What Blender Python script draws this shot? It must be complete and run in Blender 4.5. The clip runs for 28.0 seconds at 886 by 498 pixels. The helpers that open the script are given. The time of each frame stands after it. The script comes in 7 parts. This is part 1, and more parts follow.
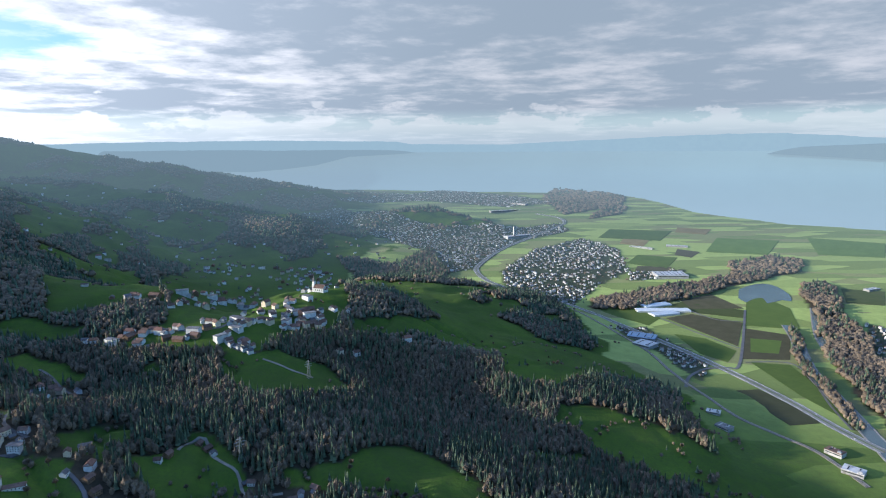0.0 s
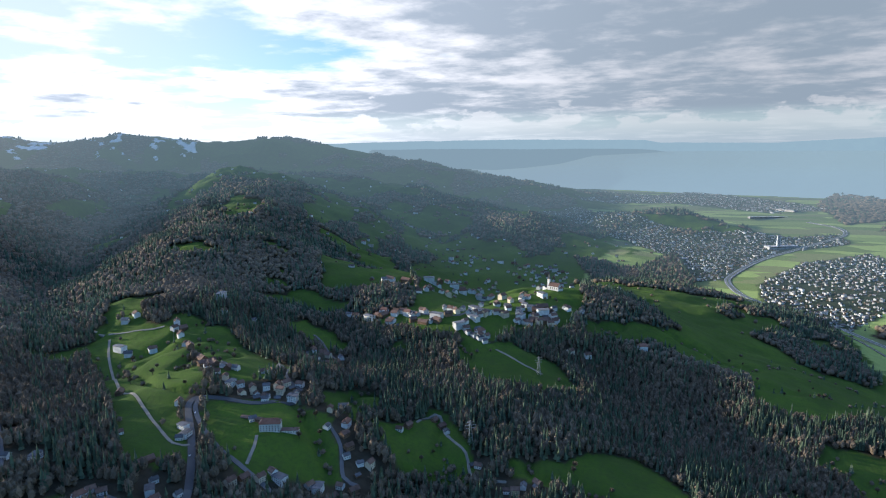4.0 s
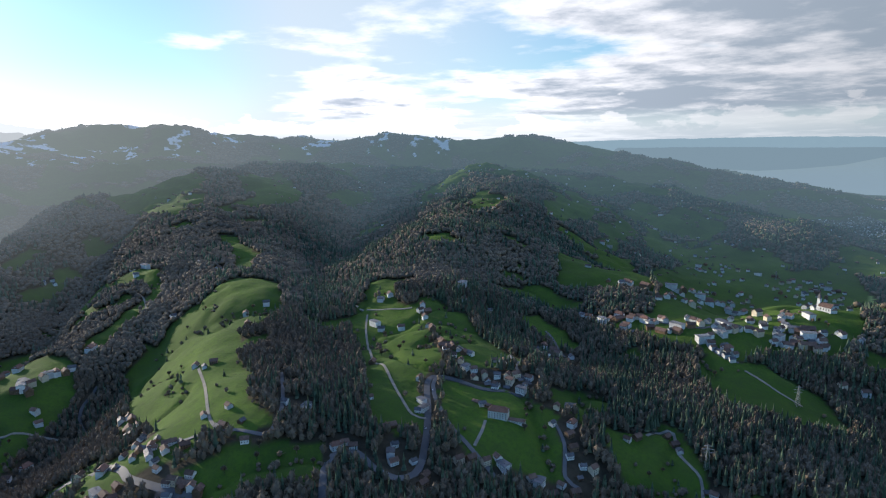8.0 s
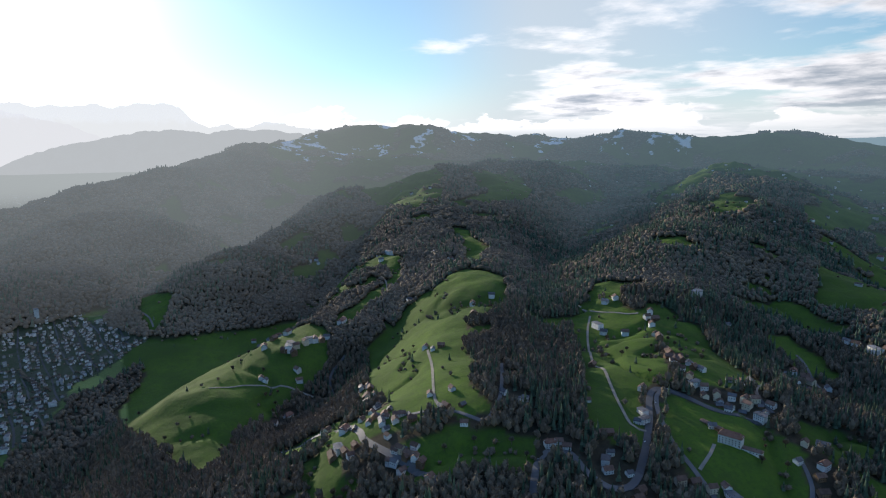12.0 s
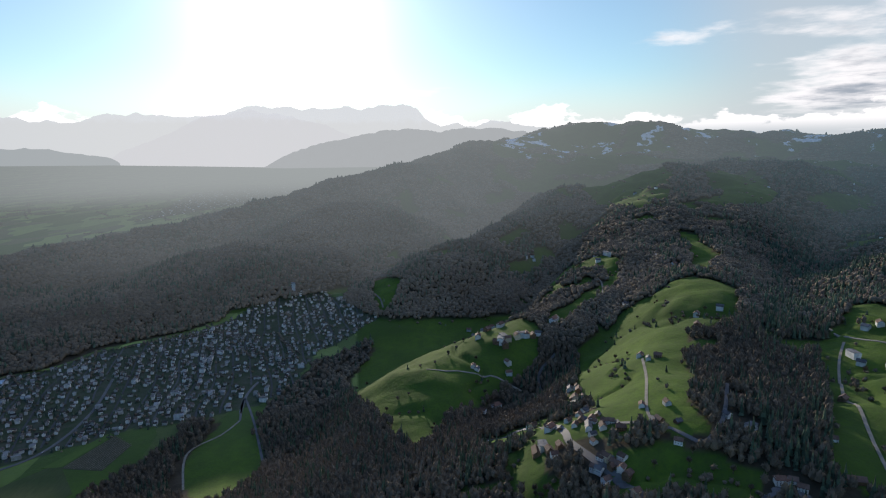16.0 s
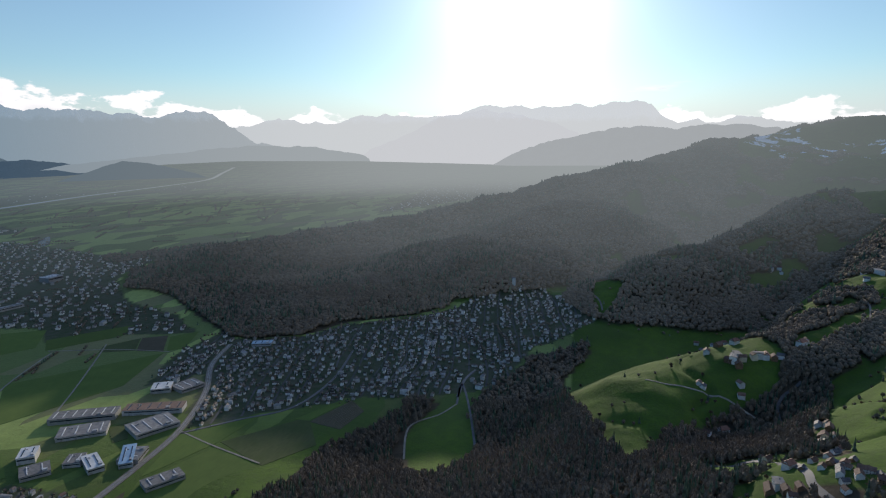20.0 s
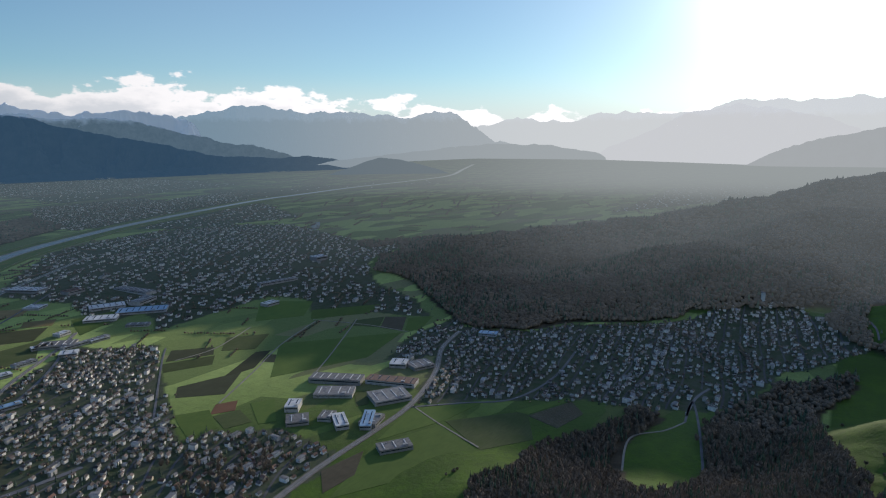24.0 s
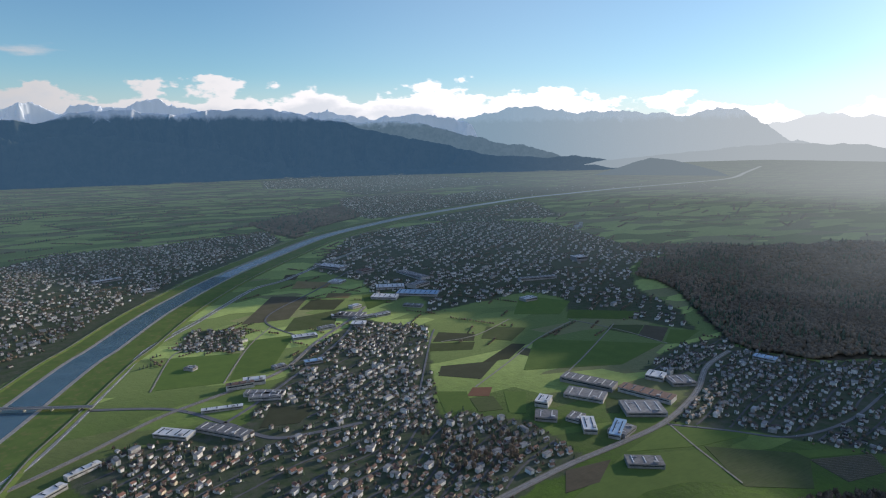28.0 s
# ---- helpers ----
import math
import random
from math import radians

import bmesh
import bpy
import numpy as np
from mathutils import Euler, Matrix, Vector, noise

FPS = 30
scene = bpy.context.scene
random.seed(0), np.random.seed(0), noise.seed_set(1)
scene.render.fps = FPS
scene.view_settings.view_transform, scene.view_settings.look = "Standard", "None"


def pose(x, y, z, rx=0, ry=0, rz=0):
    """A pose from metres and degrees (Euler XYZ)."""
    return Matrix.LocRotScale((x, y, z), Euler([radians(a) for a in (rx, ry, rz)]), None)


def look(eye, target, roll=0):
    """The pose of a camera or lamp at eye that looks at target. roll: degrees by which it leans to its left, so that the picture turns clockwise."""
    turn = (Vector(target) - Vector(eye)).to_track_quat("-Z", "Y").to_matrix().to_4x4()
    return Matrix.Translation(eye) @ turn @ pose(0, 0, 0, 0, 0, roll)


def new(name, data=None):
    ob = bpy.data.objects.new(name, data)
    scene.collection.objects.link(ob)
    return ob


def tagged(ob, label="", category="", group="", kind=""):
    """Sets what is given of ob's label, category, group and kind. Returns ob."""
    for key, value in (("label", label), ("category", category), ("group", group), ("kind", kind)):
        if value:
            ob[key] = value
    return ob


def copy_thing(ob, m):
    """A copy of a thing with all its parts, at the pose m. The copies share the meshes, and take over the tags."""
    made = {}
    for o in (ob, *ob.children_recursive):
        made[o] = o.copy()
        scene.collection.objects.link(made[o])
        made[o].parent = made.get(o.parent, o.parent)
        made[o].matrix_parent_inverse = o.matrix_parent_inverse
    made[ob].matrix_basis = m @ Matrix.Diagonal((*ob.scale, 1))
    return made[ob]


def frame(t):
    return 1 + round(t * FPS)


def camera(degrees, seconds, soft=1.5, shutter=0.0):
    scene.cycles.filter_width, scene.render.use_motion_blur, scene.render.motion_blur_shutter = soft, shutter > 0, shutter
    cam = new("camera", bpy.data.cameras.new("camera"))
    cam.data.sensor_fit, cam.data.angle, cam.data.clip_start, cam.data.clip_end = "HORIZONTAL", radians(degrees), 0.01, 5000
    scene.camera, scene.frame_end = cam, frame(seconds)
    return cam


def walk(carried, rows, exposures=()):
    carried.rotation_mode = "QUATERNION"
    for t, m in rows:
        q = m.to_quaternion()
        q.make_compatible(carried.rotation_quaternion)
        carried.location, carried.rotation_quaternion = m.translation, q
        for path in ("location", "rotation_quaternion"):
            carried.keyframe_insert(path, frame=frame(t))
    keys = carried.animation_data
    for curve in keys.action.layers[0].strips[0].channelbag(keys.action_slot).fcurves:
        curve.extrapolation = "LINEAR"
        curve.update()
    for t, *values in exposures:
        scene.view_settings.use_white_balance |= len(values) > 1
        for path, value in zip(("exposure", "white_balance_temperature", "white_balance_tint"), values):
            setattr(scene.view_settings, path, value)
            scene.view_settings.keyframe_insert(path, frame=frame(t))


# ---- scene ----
EXPOSURES = ((0.0, 0.9, 5950.0, 15.0), (3.5, 0.8, 6050.0, 15.0), (9.0, 0.55, 6250.0, 15.0), (13.0, 0.3, 6400.0, 15.0), (17.0, 0.08, 6450.0, 15.0),
             (21.5, -0.05, 6350.0, 14.0), (25.0, 0.02, 6350.0, 14.0), (28.0, 0.28, 6350.0, 16.0))
# The camera hangs 600 m over the valley floor and turns to its left.
EYE = 600.0
# seconds, degrees to the left, pitch, roll
TURNS = [
    (0.0, -0.04, -9.64, 0.39), (0.5, 2.96, -9.61, 0.41), (1.0, 5.91, -9.6, 0.44), (1.5, 8.79, -9.59, 0.46), (2.0, 11.55, -9.59, 0.47),
    (2.5, 14.1, -9.59, 0.48), (3.0, 16.87, -9.58, 0.49), (3.5, 19.63, -9.58, 0.48), (5.5, 30.61, -9.59, 0.45), (6.0, 33.47, -9.57, 0.42),
    (6.5, 36.36, -9.56, 0.41), (7.0, 39.23, -9.58, 0.41), (7.5, 41.93, -9.59, 0.39), (8.0, 44.75, -9.62, 0.4), (8.5, 47.54, -9.62, 0.44),
    (9.0, 50.31, -9.63, 0.47), (9.5, 53.02, -9.64, 0.5), (10.0, 55.55, -9.63, 0.51), (10.5, 58.31, -9.63, 0.52), (11.0, 60.86, -9.64, 0.53),
    (11.5, 63.59, -9.64, 0.52), (12.0, 66.08, -9.66, 0.49), (12.5, 68.78, -9.66, 0.48), (14.5, 78.92, -9.66, 0.46), (15.0, 81.44, -9.67, 0.43),
    (15.5, 84.07, -9.67, 0.45), (16.0, 86.55, -9.7, 0.48), (16.5, 89.17, -9.71, 0.51), (17.0, 91.67, -9.71, 0.52), (17.5, 94.34, -9.69, 0.55),
    (18.0, 96.81, -9.7, 0.56), (18.5, 99.53, -9.68, 0.54), (19.0, 102.06, -9.69, 0.52), (19.5, 104.85, -9.7, 0.51), (20.0, 107.5, -9.71, 0.49),
    (20.5, 110.29, -9.72, 0.48), (21.0, 112.83, -9.73, 0.47), (21.5, 115.56, -9.73, 0.48), (23.5, 126.2, -9.69, 0.49), (24.0, 129.14, -9.7, 0.48),
    (24.5, 132.14, -9.67, 0.49), (25.0, 135.17, -9.65, 0.51), (25.5, 138.23, -9.63, 0.51), (26.0, 141.3, -9.61, 0.53), (26.5, 144.36, -9.6, 0.54),
    (27.0, 147.41, -9.56, 0.53), (27.5, 150.52, -9.54, 0.5), (28.0, 153.69, -9.52, 0.49),
]
cam = camera(72.15, 28.0, 1.15)
walk(cam, [(t, pose(0, 0, EYE, 90 + pitch, roll, yaw)) for t, yaw, pitch, roll in TURNS], EXPOSURES)

# ---- sky, sun ----
SUN_AZ, SUN_EL = 100.0, 13.0     # degrees to the left of +y, degrees up


def way(az, el):
    a, e = radians(az), radians(el)
    return Vector((-math.sin(a) * math.cos(e), math.cos(a) * math.cos(e), math.sin(e)))


SUNWARD = way(SUN_AZ, SUN_EL)
sun = new("sun", bpy.data.lights.new("sun", "SUN"))
sun.data.energy, sun.data.angle, sun.data.color = 4.0, radians(0.5), (1.0, 0.89, 0.68)
sun.matrix_world = look((0, 0, 900), Vector((0, 0, 900)) - SUNWARD)


class Nodes:
    """Short hand for a node tree."""

    def __init__(self, tree):
        self.tree = tree

    def add(self, kind, *links, op=None):
        n = self.tree.nodes.new(kind)
        if op:
            n.operation = op
        for i, v in enumerate(links):
            if v is None:
                continue
            if isinstance(v, bpy.types.NodeSocket):
                self.tree.links.new(v, n.inputs[i])
            else:
                n.inputs[i].default_value = v
        return n

    def math(self, op, a, b=0.0, c=0.0):
        return self.add("ShaderNodeMath", a, b, c, op=op).outputs[0]

    def vec(self, op, a, b):
        n = self.add("ShaderNodeVectorMath", a, b, op=op)
        return n.outputs["Value"] if op == "DOT_PRODUCT" else n.outputs[0]

    def ramp(self, fac, lo, hi, a=0.0, b=1.0):
        n = self.add("ShaderNodeMapRange", fac, lo, hi, a, b)
        n.interpolation_type = "SMOOTHSTEP"
        return n.outputs[0]

    def mix(self, fac, a, b):
        n = self.tree.nodes.new("ShaderNodeMix")
        n.data_type = "RGBA"
        for i, v in ((0, fac), (6, a), (7, b)):
            if isinstance(v, bpy.types.NodeSocket):
                self.tree.links.new(v, n.inputs[i])
            else:
                n.inputs[i].default_value = v if i == 0 else (*v, 1)[:4]
        return n.outputs[2]

    def noise(self, vec, scale, detail=4.0, rough=0.55):
        n = self.tree.nodes.new("ShaderNodeTexNoise")
        n.inputs["Scale"].default_value, n.inputs["Detail"].default_value, n.inputs["Roughness"].default_value = scale, detail, rough
        self.tree.links.new(vec, n.inputs["Vector"])
        return n.outputs["Fac"]


world = bpy.data.worlds.new("world")
scene.world = world
world.use_nodes = True
W = Nodes(world.node_tree)
for n in list(world.node_tree.nodes):
    world.node_tree.nodes.remove(n)
sky = W.add("ShaderNodeTexSky")
sky.sky_type, sky.sun_disc, sky.sun_elevation, sky.sun_rotation = "NISHITA", False, radians(SUN_EL), radians(-SUN_AZ)
sky.altitude, sky.air_density, sky.dust_density, sky.ozone_density = 1000.0, 1.1, 0.25, 2.0
dirn = W.add("ShaderNodeTexCoord").outputs["Generated"]
sep = W.add("ShaderNodeSeparateXYZ", dirn)
dx, dy, dz = sep.outputs
up = W.math("MAXIMUM", dz, 0.0)
# clouds lie on a flat layer: the way up is divided by its height
lift = W.math("ADD", up, 0.085)
flat = W.add("ShaderNodeCombineXYZ", W.math("DIVIDE", dx, lift), W.math("DIVIDE", dy, lift), W.math("MULTIPLY", up, 3.0)).outputs[0]
broad = W.noise(flat, 0.42, 6.0, 0.5)
fine = W.noise(flat, 1.5, 7.0, 0.58)
glow_dot = W.vec("DOT_PRODUCT", dirn, tuple(SUNWARD))
# cover: thick over the lake and the north, open towards the sun and the south
cover = W.vec("DOT_PRODUCT", dirn, tuple(way(-8, 0)))
cover = W.math("ADD", W.ramp(cover, 0.1, 0.7, -0.13, 0.04), W.ramp(cover, 0.62, 0.98, 0.0, 0.16))
thick = W.math("ADD", W.math("ADD", W.math("MULTIPLY", broad, 0.7), W.math("MULTIPLY", fine, 0.3)), cover)
mask = W.ramp(thick, 0.485, 0.57)
dark = W.ramp(W.math("ADD", thick, W.math("MULTIPLY", W.math("SUBTRACT", W.noise(flat, 2.3, 6.0, 0.6), 0.5), 0.55)), 0.5, 0.74)
# heaped clouds along the horizon, higher over the mountains to the south-east
low = W.vec("MULTIPLY", dirn, (11.0, 11.0, 24.0))
puff = W.noise(low, 1.0, 7.0, 0.56)
south = W.ramp(W.vec("DOT_PRODUCT", dirn, tuple(way(180, 0))), 0.5, 0.97)
crest = W.math("ADD", W.math("ADD", 0.046, W.math("MULTIPLY", south, 0.042)), W.math("MULTIPLY", W.math("SUBTRACT", puff, 0.5), 0.17))
heap = W.math("MULTIPLY", W.ramp(W.math("SUBTRACT", crest, dz), 0.0, 0.009), W.ramp(dz, 0.012, 0.04))
ahead = W.math("MAXIMUM", glow_dot, 0.0)
near_sun = W.math("ADD", W.math("POWER", ahead, 160.0), W.math("MULTIPLY", W.math("POWER", ahead, 26.0), 0.3))
lit = W.mix(W.ramp(glow_dot, -0.3, 0.8), (2.75, 2.85, 2.9), (7.2, 7.2, 7.1))
shade = W.mix(W.ramp(glow_dot, -0.3, 0.85), (1.42, 1.74, 1.98), (2.7, 3.1, 3.5))
cloud = W.mix(dark, lit, shade)
base = W.vec("MULTIPLY", sky.outputs[0], (0.66, 0.87, 0.95))
veil = W.mix(W.ramp(dz, 0.12, 0.0), base, W.mix(W.ramp(glow_dot, -0.3, 0.9), (2.3, 2.75, 2.9), (5.6, 5.9, 6.0)))
veil = W.mix(W.math("MULTIPLY", W.ramp(glow_dot, 0.25, 0.75), W.ramp(cover, -0.13, -0.04, 0.2, 0.8)), veil, (3.9, 4.3, 4.45))
c1 = W.mix(W.math("MULTIPLY", mask, W.ramp(dz, 0.03, 0.06, 0.35, 1.0)), veil, cloud)
heap = W.math("MULTIPLY", heap, W.ramp(cover, 0.0, 0.16, 1.0, 0.5))
c2 = W.mix(heap, c1, W.mix(W.ramp(glow_dot, -0.2, 0.9), (3.3, 3.35, 3.3), (8.5, 8.4, 8.2)))
c2 = W.mix(W.math("MULTIPLY", W.math("MULTIPLY", heap, south), W.ramp(W.math("SUBTRACT", crest, dz), 0.012, 0.05, 0.0, 0.55)), c2, (3.2, 3.7, 4.1))
c2 = W.vec("ADD", c2, W.mix(near_sun, (0, 0, 0), (7.0, 7.0, 6.9)))
# a cloudy sky is brightest overhead
high = W.ramp(dz, 0.24, 0.75, 1.0, 1.6)
c3 = W.vec("MULTIPLY", c2, W.add("ShaderNodeCombineXYZ", W.math("POWER", high, 0.85), high, W.math("POWER", high, 1.4)).outputs[0])
bg = W.add("ShaderNodeBackground", c3, 0.13)
W.tree.links.new(bg.outputs[0], W.add("ShaderNodeOutputWorld").inputs[0])

# ---- the lie of the land, in plan ----
# az: degrees to the left of +y seen from the camera's foot point, then kilometres out, height over the valley, half width.


def spot(az, km):
    a = math.radians(az)
    return -math.sin(a) * km * 1000.0, math.cos(a) * km * 1000.0


def lattice(ix, iy, seed):
    h = (ix.astype(np.int64) * 374761393 + iy.astype(np.int64) * 668265263 + seed * 982451653) & 0x7FFFFFFF
    h = ((h ^ (h >> 13)) * 1274126177) & 0x7FFFFFFF
    return ((h ^ (h >> 16)) & 0xFFFF) / 65535.0


def fuzz(x, y, size, seed=0, octaves=4, gain=0.5):
    """Soft noise from -1 to 1, its largest lumps about size across."""
    out, amp, tot = np.zeros_like(x, float), 1.0, 0.0
    for o in range(octaves):
        u, v = x / size + 17.3 * o, y / size - 9.1 * o
        iu, iv = np.floor(u), np.floor(v)
        fu, fv = u - iu, v - iv
        fu, fv = fu * fu * (3 - 2 * fu), fv * fv * (3 - 2 * fv)
        a, b = lattice(iu, iv, seed + o), lattice(iu + 1, iv, seed + o)
        c, d = lattice(iu, iv + 1, seed + o), lattice(iu + 1, iv + 1, seed + o)
        out += amp * ((a * (1 - fu) + b * fu) * (1 - fv) + (c * (1 - fu) + d * fu) * fv)
        tot += amp
        amp, size = amp * gain, size / 2.03
    return out / tot * 2 - 1


RIDGES = [
    # the wooded height to the west and its long meadow spur
    [(60, 4.6, 470, 800), (63, 3.4, 375, 520), (65, 2.5, 315, 360), (62, 1.5, 272, 270), (63.4, 1.06, 250, 250), (64.3, 0.84, 212, 230)],
    [(64.3, 0.84, 212, 230), (70, 0.8, 165, 210), (80, 0.75, 130, 220), (95, 0.85, 85, 220), (110, 0.85, 62, 210), (122, 0.9, 45, 190), (130, 0.95, 20, 150)],
    # the meadow spur over the small town, and the wooded one behind it
    [(66, 3.6, 375, 450), (68.5, 3.1, 330, 330), (71, 1.93, 240, 200), (72.8, 1.62, 212, 180), (75.8, 1.48, 186, 170), (81, 1.4, 166, 180), (86.8, 1.27, 136, 190), (90, 1.0, 85, 190)],
    [(66, 3.9, 420, 500), (74, 3.6, 355, 400), (81, 2.8, 232, 300), (86.8, 2.3, 166, 260), (91, 1.95, 45, 200)],
    # the round wooded hill and the slope with the villages
    [(39.7, 4.2, 470, 700), (40, 3.2, 390, 600), (42, 2.4, 345, 520), (46, 1.8, 318, 430), (47, 1.35, 290, 380), (48, 0.95, 246, 330), (50, 0.7, 215, 330)],
    [(40, 1.8, 300, 520), (30, 1.6, 268, 480), (22, 1.35, 240, 400), (14, 1.45, 230, 340), (9, 1.6, 212, 320), (3, 1.9, 135, 280)],
    [(36, 0.9, 232, 380), (20, 0.9, 198, 380), (5, 0.75, 162, 360), (-8, 0.7, 128, 330), (-18, 0.6, 92, 300)],
    [(9, 1.6, 212, 320), (-2, 1.4, 132, 320), (-10, 1.2, 92, 300)],
    [(9, 2.0, 140, 360), (3, 2.1, 125, 380), (-4, 1.75, 105, 330), (-10, 1.45, 75, 300), (-17, 1.15, 50, 250)],
    [(66, 0.8, 205, 350), (60, 0.55, 180, 350), (20, 0.05, 150, 340), (-18, 0.6, 100, 300)],
    # the ridge that runs down to the lake
    [(35.7, 7.5, 609, 1200), (32.1, 7.2, 550, 1100), (28.3, 7.0, 472, 1000), (24.5, 6.8, 407, 900), (18.2, 6.7, 272, 800), (10.8, 7.0, 95, 600)],
    [(38, 5.6, 400, 1000), (30, 5.2, 330, 800), (24, 4.5, 235, 700), (18, 4.0, 150, 600), (12, 3.6, 70, 500)],
    [(9, 4.9, 70, 380), (3, 4.7, 115, 330), (-3, 4.5, 70, 300)],
    # the dark ridge beyond the small town, rising to the snowy hills
    [(135, 3.0, 14, 260), (131, 3.05, 65, 380), (125, 3.2, 112, 450), (115.2, 3.5, 124, 480), (105, 3.8, 230, 520), (100.8, 4.0, 290, 520),
     (96.2, 4.3, 392, 560), (91.2, 4.5, 422, 620), (87, 5.0, 465, 700), (82, 6.0, 592, 900), (76.4, 7.0, 735, 1000), (73.5, 7.2, 795, 1000), (69, 7.0, 722, 1000)],
    [(130, 2.4, 14, 200), (118, 2.6, 70, 260), (108, 2.8, 140, 320), (100, 3.1, 210, 360), (95, 3.4, 270, 420)],
    [(126, 2.15, 20, 150), (120, 2.25, 50, 190), (112, 2.4, 90, 210), (104, 2.6, 120, 240), (98, 2.8, 140, 260)],
    [(69, 7.0, 722, 1000), (65, 7.2, 705, 1000), (60, 7.3, 722, 1000), (54.3, 7.4, 658, 950), (51.2, 7.4, 720, 700), (49.7, 7.4, 748, 650),
     (46, 7.3, 680, 800), (38.7, 7.3, 640, 900), (35.7, 7.5, 609, 1000)],
    [(74, 5.6, 490, 900), (62, 5.8, 470, 900), (48, 5.6, 420, 900)],
]


def ridge_height(x, y, pts, bulge):
    best = np.zeros_like(x, float)
    nodes = [(*spot(a, k), z, w) for a, k, z, w in pts]
    for (x0, y0, z0, w0), (x1, y1, z1, w1) in zip(nodes, nodes[1:]):
        ux, uy = x1 - x0, y1 - y0
        s = np.clip(((x - x0) * ux + (y - y0) * uy) / (ux * ux + uy * uy), 0, 1)
        d = np.hypot(x - x0 - s * ux, y - y0 - s * uy) / (w0 + s * (w1 - w0))
        best = np.maximum(best, (z0 + s * (z1 - z0)) * np.exp(-0.72 * d ** bulge))
    return best


def ground_z(x, y):
    """The ground's height over the valley floor at true places."""
    x, y = np.asarray(x, float), np.asarray(y, float)
    r = np.hypot(x, y)
    # the hills' outlines wander a little
    wx = x + 60 * fuzz(x, y, 420, 3, 3) * np.clip(r / 1500, 0.3, 3)
    wy = y + 60 * fuzz(x, y, 420, 7, 3) * np.clip(r / 1500, 0.3, 3)
    total = np.zeros_like(x)
    for i, pts in enumerate(RIDGES):
        total += (ridge_height(wx, wy, pts, 2.4 if i < 3 else 1.8) / 100.0) ** 5
    z = total ** 0.2 * 100.0
    z = z + np.clip(z / 120.0, 0, 1) * (22 * fuzz(x, y, 330, 11, 4) + 11 * fuzz(x, y, 95, 15, 3)) * np.clip(r / 1800, 0.55, 2.2)
    # brooks have cut ravines into the slopes
    cut = np.exp(-(fuzz(x, y, 260, 99, 3) / 0.04) ** 2)
    z = z + np.clip((z - 50) / 90.0, 0, 1) * (2.2 - 8.0 * cut) * np.clip(2.2 - r / 2500.0, 0, 1)
    return np.maximum(z - 16.0, 0.0) * np.clip((z + 40) / 90.0, 0.6, 1.03)


NEAR, FAR = 2400.0, 4550.0


def squeeze(x, y, z):
    """Beyond NEAR the land draws together towards the camera, along its own lines of sight, to end before FAR."""
    x, y, z = (np.asarray(v, float) for v in (x, y, z))
    r = np.maximum(np.hypot(x, y), 1e-6)
    span = FAR - NEAR
    g = np.where(r > NEAR, NEAR + span * (1 - np.exp(-(np.maximum(r, NEAR) - NEAR) / span)), r) / r
    return x * g, y * g, EYE + (z - EYE) * g, g


def shore_km(az):
    """Where the lake begins."""
    return np.interp(az, [-70, -50, -36, -30, -23, -17, -12, -1, 9.7, 13, 15.8, 18, 20, 21], [4.6, 5.0, 5.22, 5.25, 5.85, 7.5, 7.9, 8.1, 8.7, 9.6, 10.5, 13.5, 17, 26])

